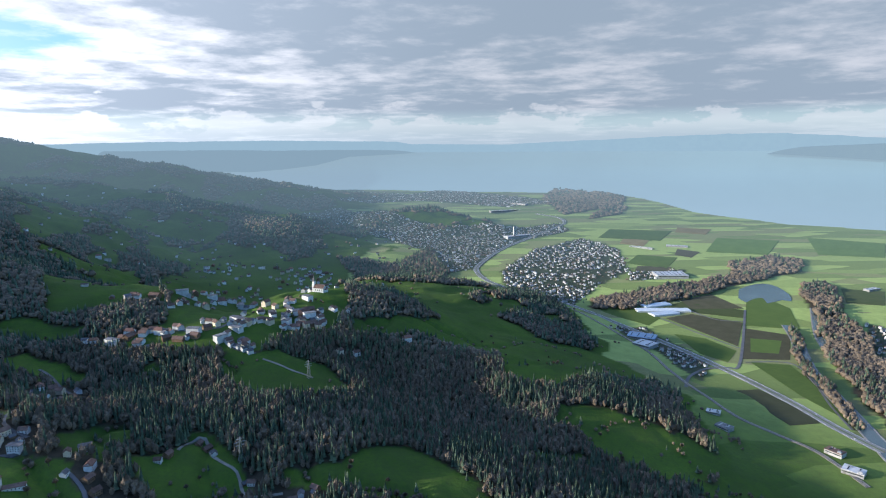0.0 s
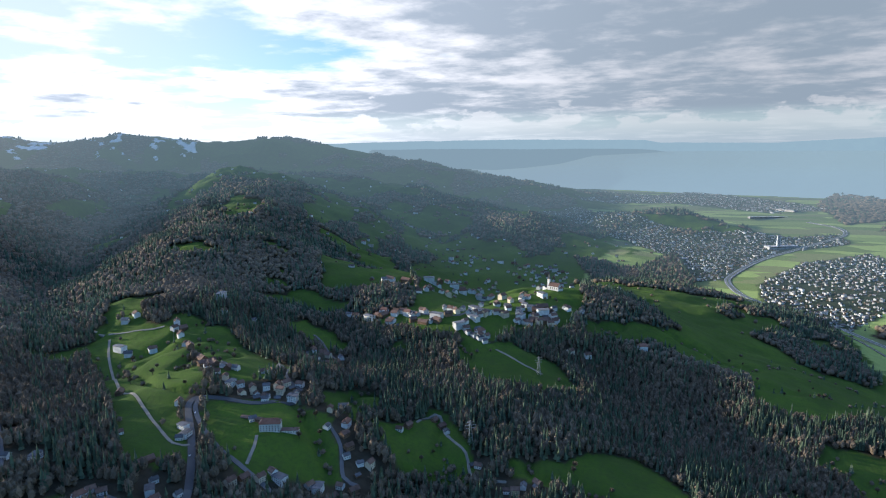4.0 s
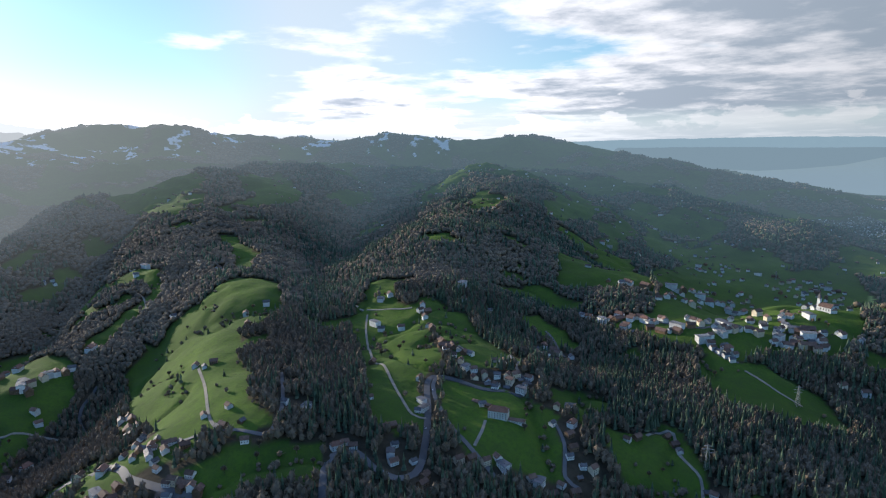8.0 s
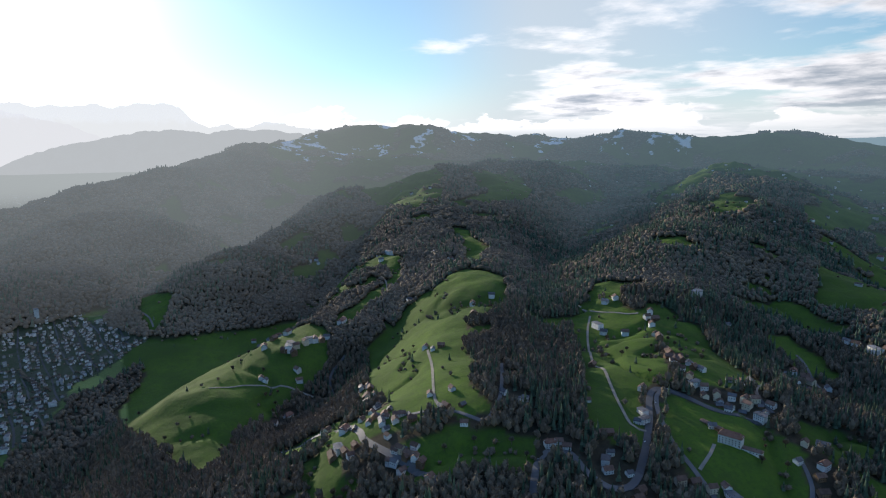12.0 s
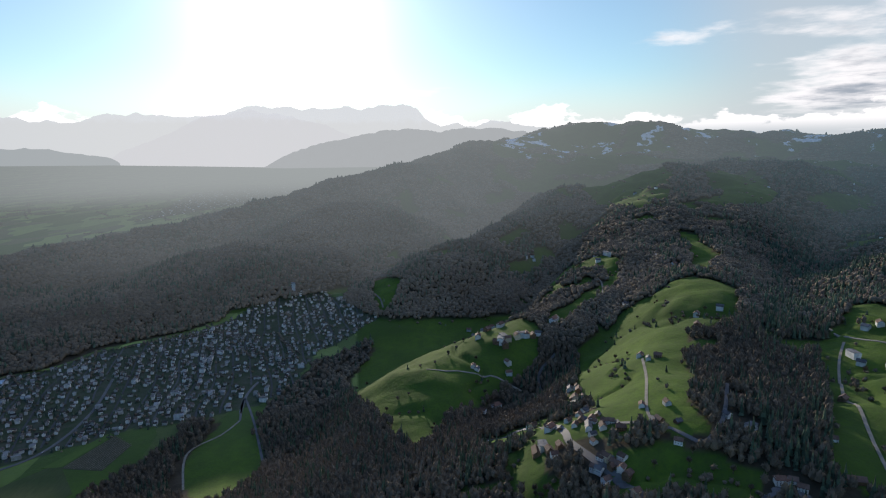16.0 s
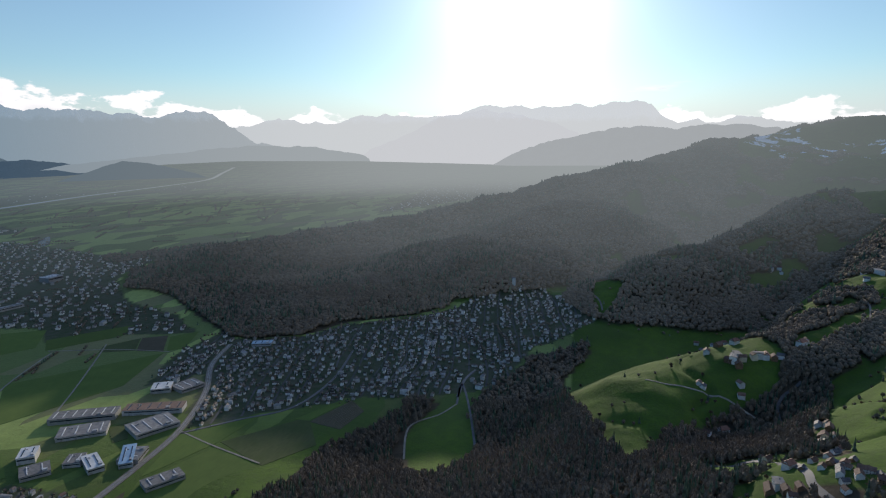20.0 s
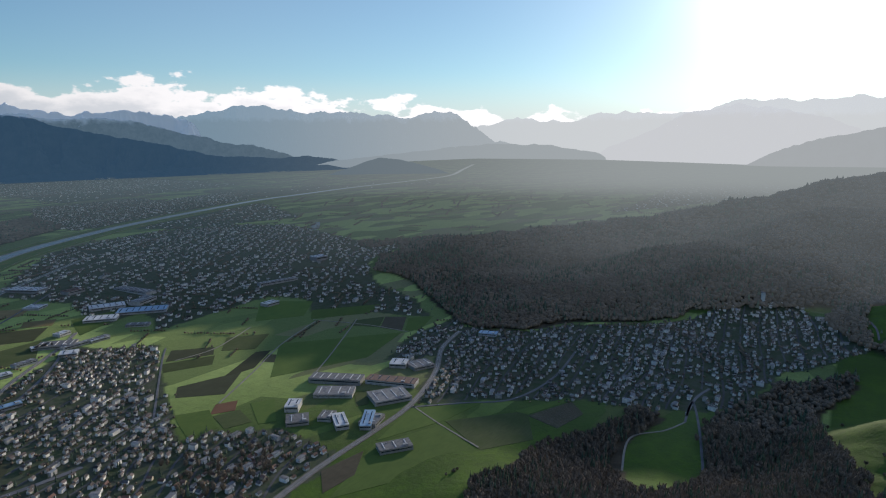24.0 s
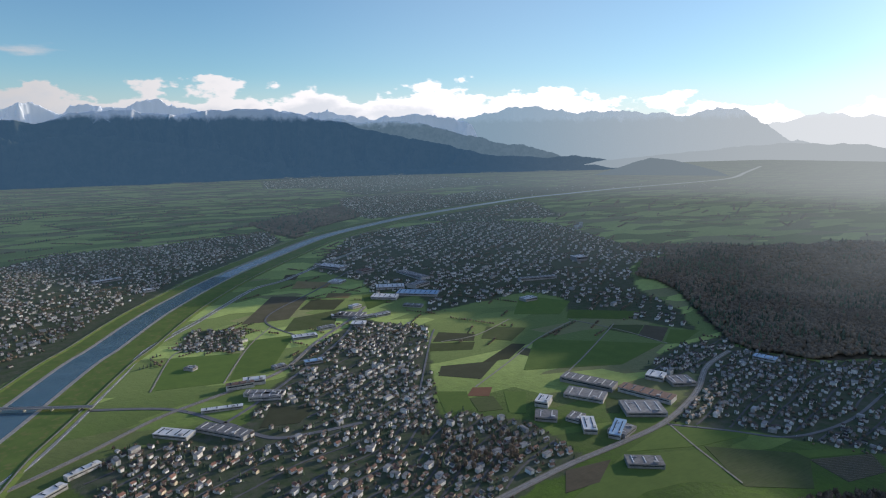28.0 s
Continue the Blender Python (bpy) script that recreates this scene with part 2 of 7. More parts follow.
# ---- the plan: metres east and north of the point below the camera ----
ROADS = [
    ("motorway", 26, [(864, 1109), (836, 1219), (814, 1350), (767, 1531), (696, 1738), (595, 1973), (457, 2234), (325, 2369), (210, 2627), (161, 2874), (192, 3073), (346, 3517), (573, 3949), (830, 4438), (943, 4696), (963, 5032), (822, 5340)]),
    ("railway", 10, [(748, 986), (734, 1111), (694, 1179), (641, 1265), (613, 1412), (603, 1535), (596, 1691), (540, 1911), (441, 2154), (295, 2307), (161, 2652)]),
    ("lane", 8, [(594, 1417), (638, 1502), (706, 1566), (771, 1573), (829, 1624), (1100, 2150)]),
    ("lane", 5, [(838, 1615), (957, 1604), (945, 1481), (896, 1333), (864, 1205)]),
    ("lane", 5, [(758, 2057), (820, 1874), (879, 1734)]),
    ("lane", 5, [(900, 2141), (944, 2030), (1026, 2008)]),
    ("road", 9, [(-506, 471), (-537, 508), (-578, 550), (-620, 588), (-634, 607), (-631, 623), (-599, 642), (-551, 665), (-518, 698)]),
    ("road", 6, [(-631, 623), (-621, 602), (-585, 574), (-536, 549), (-494, 539), (-438, 528)]),
    ("lane", 5, [(-528, 720), (-559, 732), (-587, 761), (-613, 829), (-620, 875)]),
    ("lane", 5, [(-632, 975), (-701, 1031), (-730, 1045)]),
    ("lane", 4, [(-988, 767), (-910, 702), (-778, 612), (-729, 595), (-647, 552), (-579, 521), (-561, 530)]),
    ("lane", 4, [(-1053, 780), (-1006, 782), (-939, 809), (-915, 828)]),
    ("lane", 5, [(-447, 668), (-417, 646), (-388, 605), (-368, 605)]),
    ("lane", 4, [(-359, 762), (-354, 795), (-338, 803), (-309, 760), (-274, 741), (-259, 716), (-244, 707), (-208, 717)]),
    ("road", 6, [(-559, 1200), (-488, 1193), (-457, 1233), (-469, 1325)]),
    ("lane", 5, [(-452, 1186), (-412, 1145), (-370, 1148)]),
    ("lane", 4, [(-352, 1129), (-299, 1111), (-249, 1099)]),
    ("lane", 4, [(-486, 544), (-499, 574), (-511, 594)]),
    ("lane", 5, [(-1154, 275), (-1216, 273), (-1247, 286), (-1268, 309), (-1285, 325)]),
    ("lane", 4, [(-1237, 35), (-1229, 82), (-1224, 133), (-1212, 184), (-1164, 278)]),
    ("lane", 4, [(-976, 399), (-887, 370), (-759, 319), (-719, 309)]),
    ("lane", 5, [(-755, 253), (-729, 281), (-700, 316), (-679, 329), (-657, 349), (-679, 379), (-717, 406), (-809, 458)]),
    ("road", 9, [(-951, 113), (-939, 148), (-923, 192), (-779, 209), (-731, 209), (-664, 232), (-606, 261)]),
    ("road", 9, [(-528, 340), (-563, 367), (-575, 388), (-563, 414), (-530, 414), (-499, 423), (-492, 445), (-506, 471)]),
    ("lane", 4, [(-1785, 542), (-1662, 548), (-1517, 505)]),
    ("lane", 4, [(-1010, -403), (-1149, -444), (-1227, -400), (-1292, -379)]),
    ("lane", 5, [(-1292, -379), (-1412, -400), (-1285, -347), (-1086, -280)]),
    ("road", 7, [(-1328, -388), (-1433, -400), (-1518, -392)]),
    ("lane", 5, [(-2225, -138), (-2112, -100), (-2051, -89)]),
    ("railway", 15, [(-505, -821), (-679, -859), (-840, -882), (-995, -913), (-1178, -994), (-1353, -1110), (-1515, -1169)]),
    ("railway", 13, [(269, -1237), (145, -1331), (8, -1448), (-148, -1530), (-307, -1623), (-454, -1823), (-627, -2019), (-728, -2158)]),
    ("motorway", 20, [(330, -1180), (274, -1267), (233, -1353), (187, -1479), (131, -1657), (90, -1784), (34, -1961), (-41, -2095), (-138, -2240), (-257, -2441), (-401, -2667), (-560, -2790), (-815, -3081), (-1274, -3573)]),
    ("lane", 4, [(-991, -906), (-958, -800), (-924, -667)]),
    ("road", 7, [(-985, -900), (-1071, -825), (-1169, -740), (-1348, -731), (-1568, -780)]),
    ("lane", 5, [(-836, -1770), (-768, -1657), (-579, -1314)]),
    ("lane", 4, [(-716, -1275), (-891, -1392), (-1080, -1525), (-1301, -1637)]),
    ("lane", 4, [(-799, -1641), (-930, -1650), (-1122, -1756)]),
    ("lane", 4, [(-938, -1220), (-1095, -1322), (-1337, -1491), (-1407, -1542)]),
    ("lane", 4, [(-1306, -1658), (-1378, -1469), (-1406, -1303)]),
    ("road", 12, [(161, -1571), (-17, -1486), (-126, -1347), (-202, -1233), (-294, -1214), (-395, -1214)]),
    ("road", 8, [(-705, -2124), (-520, -1801), (-249, -1478), (-100, -1329)]),
    ("road", 7, [(-406, -1927), (-362, -2176), (-638, -2524), (-899, -2866)]),
    ("lane", 4, [(23, -1619), (-33, -1868), (-67, -1929)]),
    ("lane", 4, [(-149, -1596), (-256, -1877), (-359, -2059)]),
]
RIVER = [(430, -1180), (385, -1390), (323, -1569), (205, -1920), (142, -2060), (38, -2327), (-70, -2560), (-310, -2990), (-640, -3470), (-1100, -4073), (-1680, -4580), (-2337, -5036), (-3884, -5887), (-4777, -6192), (-6071, -6593), (-7495, -6897), (-9323, -7445), (-11658, -8899), (-14834, -10911)]
OLD_RIVER = [
    (30, [(1147, 1958), (1093, 1809), (1033, 1681), (973, 1527), (935, 1374), (890, 1192), (852, 1046)]),
    (20, [(1361, 2166), (1193, 1864), (1122, 1693), (1083, 1558), (1008, 1309), (943, 1108)]),
]
PONDS = [
    [(1180, 2407), (1288, 2524), (1382, 2575), (1413, 2520), (1390, 2381), (1339, 2274), (1312, 2292), (1231, 2243), (1255, 2321), (1213, 2313), (1159, 2263), (1163, 2333)],
    [(-1078, -4778), (-1169, -4892), (-1145, -4582), (-1074, -4404), (-1038, -4496)],
    [(-2965, -3728), (-3135, -3837), (-2867, -3520), (-2782, -3497)],
    [(-1146, -5370), (-1184, -5152), (-1220, -4949), (-1180, -4719), (-1154, -4944), (-1116, -5146)],
]
FIELDS = [
    ("meadow", [(-33, -1868), (-224, -1824), (-149, -1600), (23, -1627)]),
    ("meadow", [(-265, -1935), (-406, -1927), (-281, -1646), (-164, -1605)]),
    ("soil", [(-442, -2493), (-576, -2422), (-431, -2123), (-268, -2130)]),
    ("winter", [(-452, -2128), (-630, -2164), (-548, -1959), (-380, -1975)]),
    ("stubble", [(-602, -2734), (-744, -2630), (-679, -2538), (-546, -2598)]),
    ("stubble", [(-664, -2441), (-752, -2393), (-711, -2317), (-633, -2370)]),
    ("dark", [(-572, -2360), (-695, -2304), (-611, -2174), (-497, -2235)]),
    ("soil", [(-586, -2898), (-652, -2892), (-603, -2774), (-542, -2780)]),
    ("meadow", [(-777, -2335), (-931, -2343), (-846, -2193), (-724, -2114)]),
    ("dark", [(-705, -1449), (-868, -1415), (-755, -1315), (-667, -1388)]),
    ("dark", [(-995, -1477), (-1081, -1330), (-1028, -1300), (-946, -1439)]),
    ("soil", [(-1490, -1483), (-1536, -1422), (-1403, -1323), (-1384, -1404)]),
    ("winter", [(-1389, -1536), (-1487, -1485), (-1385, -1410), (-1341, -1503)]),
    ("winter", [(-761, -1642), (-893, -1592), (-849, -1530), (-730, -1575)]),
    ("dark", [(-835, -1735), (-933, -1663), (-895, -1603), (-776, -1653)]),
    ("dark", [(-814, -1418), (-985, -1524), (-1021, -1500), (-904, -1412)]),
    ("meadow", [(-1349, -2028), (-1469, -1859), (-1320, -1726), (-1172, -1804)]),
    ("meadow", [(-1385, -1761), (-1607, -1616), (-1488, -1562), (-1309, -1673)]),
    ("bright", [(-1073, -1529), (-1391, -1311), (-1157, -1228), (-890, -1318)]),
    ("winter", [(-1007, -1716), (-1117, -1643), (-1000, -1548), (-926, -1613)]),
    ("bright", [(-1526, -1405), (-1598, -1353), (-1440, -1279), (-1413, -1318)]),
    ("meadow", [(-981, -896), (-1108, -786), (-971, -798), (-817, -849)]),
    ("winter", [(-975, -794), (-1022, -759), (-1132, -679), (-1020, -597), (-917, -658)]),
    ("bright", [(-803, -841), (-958, -789), (-913, -664), (-786, -685), (-618, -763)]),
    ("vine", [(-1110, -665), (-1239, -624), (-1194, -571), (-1096, -583)]),
    ("bright", [(-1113, -702), (-1253, -642), (-1244, -627), (-1115, -668)]),
    ("dark", [(-234, -1398), (-319, -1336), (-272, -1277), (-186, -1291)]),
    ("court", [(-708, -1275), (-754, -1255), (-718, -1210), (-670, -1235)]),
    ("winter", [(-669, -1220), (-727, -1205), (-708, -1128), (-651, -1144)]),
    ("meadow", [(-764, -1218), (-813, -1192), (-744, -1089), (-710, -1106)]),
    ("winter", [(-959, -1070), (-995, -1051), (-932, -991), (-906, -1005)]),
    ("meadow", [(-614, -1295), (-683, -1260), (-644, -1161), (-578, -1161)]),
    ("soil", [(-669, -846), (-772, -839), (-699, -786), (-622, -785)]),
    ("winter", [(341, -1678), (362, -1803), (336, -1789), (317, -1740)]),
    ("winter", [(702, 2131), (923, 2278), (1096, 2151), (1046, 2049), (894, 2126)]),
    ("soil", [(922, 2305), (1081, 2391), (1107, 2174), (913, 2172)]),
    ("bright", [(1258, 2463), (1275, 2169), (1164, 1913), (1011, 1962)]),
    ("soil", [(992, 1930), (1098, 1855), (972, 1630), (838, 1642)]),
    ("meadow", [(957, 1824), (1041, 1799), (968, 1682), (895, 1699)]),
    ("meadow", [(549, 2175), (732, 2293), (758, 2057), (689, 1970)]),
    ("soil", [(777, 2056), (885, 2104), (1014, 1994), (883, 1750)]),
    ("meadow", [(739, 1876), (818, 1827), (859, 1709), (791, 1616), (742, 1687)]),
    ("meadow", [(853, 1615), (949, 1591), (936, 1466), (884, 1245), (859, 1382)]),
    ("dark", [(714, 1419), (779, 1425), (813, 1304), (818, 1238), (745, 1228)]),
    ("stubble", [(1176, 3917), (1299, 3791), (1194, 3577), (1085, 3689)]),
    ("soil", [(1355, 3469), (1444, 3369), (1327, 3199), (1270, 3287)]),
    ("stubble", [(1703, 4384), (1905, 4281), (1761, 4038), (1600, 4155)]),
    ("bright", [(1071, 3296), (1253, 3202), (1085, 2906), (938, 3057)]),
    ("soil", [(971, 2981), (1128, 2946), (1052, 2813), (923, 2871)]),
    ("bright", [(1768, 3885), (2095, 3749), (1770, 3265), (1475, 3368)]),
    ("winter", [(1657, 2470), (1801, 2415), (1645, 2198), (1531, 2243)]),
    ("bright", [(2334, 3854), (2657, 3609), (2331, 3155), (2039, 3253)]),
    ("meadow", [(1194, 4324), (1598, 4212), (1369, 3787), (1012, 3926)]),
]
WOODS = [
    ("bare", 1, [(-1976, -2035), (-1963, -1773), (-1601, -1264), (-1577, -1155), (-1665, -996), (-1810, -946), (-2025, -689), (-2300, -548), (-2473, -355), (-2566, -277), (-2724, -546), (-2692, -805), (-2449, -1275), (-2369, -1851), (-2231, -2218)]),
    ("bare", 1, [(532, 2191), (584, 2315), (1003, 2545), (1331, 2727), (1462, 3005), (1726, 3182), (1838, 3065), (1680, 2815), (1241, 2536), (912, 2305), (650, 2164)]),
    ("bare", 1, [(1525, 2526), (1676, 2575), (1407, 2053), (1221, 1607), (1104, 1314), (909, 1065), (966, 1252), (1002, 1414), (1085, 1610), (1202, 1864), (1334, 2128)]),
    ("bare", 1, [(1135, 1926), (1143, 1895), (1011, 1611), (947, 1415), (896, 1192), (867, 1192), (909, 1398), (985, 1612)]),
    ("bare", 0.7, [(1108, 6807), (1595, 8596), (2109, 7701), (2117, 7012), (1786, 6090), (1050, 5235)]),
    ("bare", 0.7, [(1561, 5880), (1791, 5917), (1553, 5287), (1167, 4901)]),
    ("mixed", 1, [(-557, 3175), (-246, 3020), (-85, 3525), (38, 2879), (-63, 2529), (-361, 2592)]),
    ("bare", 1, [(-752, -565), (-971, -573), (-1096, -534), (-1293, -478), (-1290, -421), (-1138, -444), (-1014, -414), (-881, -315), (-1007, -263), (-1308, -345), (-1425, -327), (-1677, -252), (-1822, -117), (-1740, -102), (-1503, -156), (-1146, -95), (-1045, -57), (-945, 6), (-1102, 115), (-883, 97)]),
    ("bare", 0.8, [(-745, -5011), (-1872, -6283), (-1730, -5128), (-1176, -4565), (-890, -4062), (-809, -4419)]),
    ("bare", 0.8, [(-2586, -2837), (-2880, -2623), (-3149, -2522), (-2863, -2402), (-2433, -2576)]),
    ("bare", 0.1, [(-468, -1130), (-648, -1009), (-669, -917), (-535, -870), (-442, -962)]),
    ("bare", 0.9, [(-371, 2859), (-259, 3042), (-216, 2829), (-321, 2650)]),
]
# meadows cut out of the woods on the hills
OPEN_A = [
    [(-642, 1142), (-589, 1241), (-946, 2316), (-864, 3028), (-544, 2899), (-240, 1507), (-248, 1303), (-335, 1241), (-378, 1137), (-465, 1121), (-558, 1118)],
    [(-431, 1105), (-342, 1173), (-224, 1169), (-173, 1064), (-270, 986), (-326, 969), (-394, 1033)],
    [(-223, 1392), (-78, 1472), (166, 1674), (395, 1647), (545, 1476), (465, 1373), (262, 1345), (112, 1381), (-47, 1405), (-199, 1323)],
    [(232, 1175), (426, 1137), (453, 1070), (306, 1038), (216, 1085)],
    [(137, 1363), (277, 1501), (374, 1389), (242, 1234), (139, 1258)],
    [(-372, 724), (-343, 808), (-277, 765), (-247, 717), (-280, 683), (-328, 675)],
]
OPEN_B = [
    [(-128, 832), (-56, 888), (22, 814), (67, 767), (-97, 720), (-149, 764)],
    [(-716, 3315), (-516, 3485), (-328, 3260), (-400, 3091), (-622, 3160)],
    [(-1984, 2188), (-1858, 2240), (-1631, 2037), (-1575, 1866), (-1672, 1835)],
    [(-1474, 2495), (-1438, 2645), (-1356, 2511), (-1229, 2092)],
    [(-443, 2791), (-344, 2865), (-319, 2655), (-408, 2647)],
    [(-1213, 3155), (-930, 3268), (-774, 3149), (-829, 2899), (-1113, 2736)],
    [(298, 1011), (460, 1115), (502, 1048), (490, 978), (363, 925)],
]
OPEN_C = [
    [(-1004, 278), (-1281, 385), (-1397, 506), (-1385, 591), (-1441, 700), (-1305, 752), (-1128, 657), (-1034, 548), (-1044, 510), (-922, 441), (-831, 426), (-746, 372), (-664, 366), (-673, 331), (-749, 276), (-949, 283)],
    [(-680, 306), (-611, 399), (-554, 362), (-581, 325), (-637, 276)],
    [(-1053, 792), (-988, 848), (-823, 774), (-643, 650), (-644, 597), (-535, 502), (-552, 465), (-619, 484), (-804, 611), (-985, 717)],
    [(-934, 831), (-827, 889), (-648, 806), (-562, 781), (-626, 671), (-721, 730)],
    [(-615, 621), (-542, 680), (-451, 682), (-406, 635), (-382, 598), (-433, 542), (-483, 536), (-576, 569)],
]
OPEN_D = [
    [(-3281, 1607), (-3692, 2156), (-2933, 1852), (-2734, 1712), (-2494, 1337), (-2552, 1214), (-2858, 1509)],
    [(-3138, 2145), (-3593, 2855), (-3251, 2650), (-3029, 2075)],
    [(-3372, 978), (-4760, 1650), (-3280, 1476), (-2962, 1292), (-2913, 1151), (-2907, 1293), (-2610, 1144), (-2543, 947), (-3334, 1000)],
    [(-1438, 340), (-1496, 419), (-1663, 557), (-1840, 608), (-1803, 654), (-1626, 579), (-1483, 464), (-1397, 372), (-1385, 324)],
    [(-2030, 914), (-1947, 958), (-1685, 900), (-1490, 773), (-1590, 768), (-1793, 872)],
    [(-3652, 3420), (-2612, 2834), (-2505, 2642), (-3541, 3314)],
    [(-2062, 2132), (-1841, 2275), (-1631, 2074), (-1936, 2020)],
]
OPEN_E = [
    [(-1472, 2450), (-1466, 2702), (-1369, 2536), (-1233, 2089)],
    [(-424, 1142), (-351, 1124), (-259, 1120), (-165, 1110), (-225, 1026), (-318, 1026), (-408, 1075)],
    [(-408, 718), (-341, 809), (-254, 718), (-336, 653)],
    [(-1821, 2576), (-2122, 3452), (-1683, 2917), (-1586, 2430), (-1562, 2210)],
    [(-687, 540), (-635, 582), (-557, 508), (-588, 459)],
    [(-1122, 2330), (-1060, 2732), (-787, 2681), (-608, 1577), (-667, 1421)],
    [(-1448, -173), (-1749, -59), (-1881, 138), (-1364, 307), (-1269, 274), (-1181, 174), (-1080, 73), (-942, 6), (-1050, -28), (-1210, -102)],
    [(-2594, 384), (-2777, 522), (-2733, 561), (-2596, 445)],
    [(-2167, 390), (-1970, 488), (-1609, 431), (-2038, 407)],
]
OPEN_F = [
    [(-1237, -488), (-1312, -352), (-1121, -290), (-985, -340), (-1048, -400), (-982, -415)],
    [(-1928, -81), (-1966, 21), (-1882, 20), (-1849, -61)],
    [(-2415, 410), (-2574, 560), (-2451, 558), (-2335, 408)],
    [(-771, 71), (-715, 146), (-648, 187), (-743, 68)],
    [(-691, 247), (-657, 318), (-592, 322), (-622, 238)],
    [(-2580, -177), (-2226, -27), (-2021, -65), (-2023, -103)],
    [(-4717, 1419), (-4795, 1762), (-3314, 1283), (-3367, 1079)],
    [(-1014, 772), (-1044, 887), (-890, 765), (-919, 724)],
]
CLEARINGS = OPEN_A + OPEN_B + OPEN_C + OPEN_D + OPEN_E + OPEN_F
TOWNS = [
    ("near", 1250, [(181, -1270), (83, -1317), (-49, -1312), (-166, -1321), (-210, -1443), (-298, -1559), (-365, -1722), (-519, -1864), (-664, -2017), (-710, -1921), (-830, -1816), (-701, -1496), (-627, -1348), (-554, -1161), (-634, -1154), (-725, -1058), (-734, -945), (-744, -875), (-651, -838), (-525, -801), (-389, -753), (-98, -944), (126, -1142)]),
    ("hamlet", 130, [(-48, -1951), (-113, -2139), (-269, -2068), (-242, -1832), (-54, -1920)]),
    ("bank", 2600, [(420, -1748), (371, -1858), (228, -2132), (94, -2487), (-154, -3018), (-472, -3456), (-796, -3973), (-784, -4501), (-132, -4212), (474, -4123), (688, -3784), (818, -3724)]),
    ("south", 2600, [(-1264, -3986), (-1919, -4349), (-2609, -4298), (-2873, -3868), (-2671, -2975), (-2612, -2427), (-2103, -2212), (-1858, -1917), (-1729, -1540), (-1583, -1352), (-1488, -1589), (-1370, -1736), (-1486, -1921), (-1417, -2065), (-1057, -1999), (-917, -1978), (-990, -2239), (-806, -2170), (-866, -2603), (-713, -2978), (-949, -3419)]),
    ("far", 1691, [(-2131, -7064), (-3305, -7454), (-3340, -6120), (-2269, -5392), (-1749, -4885), (-1621, -5400)]),
    ("far", 2600, [(-1990, -11530), (-5015, -13134), (-5724, -10246), (-3369, -8846), (-1697, -9435)]),
    ("vine", 1650, [(-1259, -1204), (-1546, -1221), (-1650, -986), (-1792, -936), (-1983, -674), (-2243, -534), (-2409, -346), (-2159, -173), (-2012, -93), (-1869, -179), (-1740, -276), (-1464, -300), (-1386, -353), (-1320, -448), (-1262, -602), (-1112, -793), (-1021, -865), (-995, -907), (-1285, -1079)]),
    ("north", 820, [(277, 2876), (521, 3469), (898, 3905), (1023, 3498), (899, 2879), (667, 2558), (480, 2209), (349, 2279), (269, 2530)]),
    ("north", 61, [(888, 2841), (1182, 2898), (1087, 2714), (828, 2642)]),
    ("lake", 2382, [(-1268, 5209), (-950, 5716), (-280, 4479), (12, 4224), (444, 4289), (906, 4689), (878, 4237), (423, 3725), (174, 2937), (37, 2862), (-119, 3461), (-350, 3858), (-748, 4018)]),
    ("lake", 1537, [(-1145, 6191), (-533, 7426), (18, 8402), (973, 7039), (1165, 6367), (562, 6004), (-111, 6887), (-1010, 6084)]),
    ("north", 110, [(546, 1931), (656, 1951), (750, 1615), (650, 1459), (631, 1682)]),
    ("far", 900, [(-1730, -5128), (-3614, -7043), (-4548, -7450), (-3265, -4225), (-2235, -4359)]),
    ("far", 900, [(-2420, -12878), (-5830, -13766), (-5574, -8766), (-2539, -7501)]),
    ("far", 60, [(-4396, -7838), (-8483, -6770), (-7572, -6038), (-3989, -6271)]),
    ("far", 600, [(-8285, -2826), (-10007, -1933), (-9246, -1447), (-7242, -1540), (-5088, -2222), (-5607, -2288)]),
    ("vine", 60, [(-1393, -1268), (-1645, -1273), (-1521, -1154), (-1364, -1120), (-1229, -1095), (-1167, -1174)]),
    ("lake", 300, [(-1420, 8283), (-175, 7575), (1003, 6536), (638, 5956), (-550, 6962)]),
    ("north", 70, [(1419, 1983), (1493, 1856), (1179, 1446), (1209, 1607)]),
]
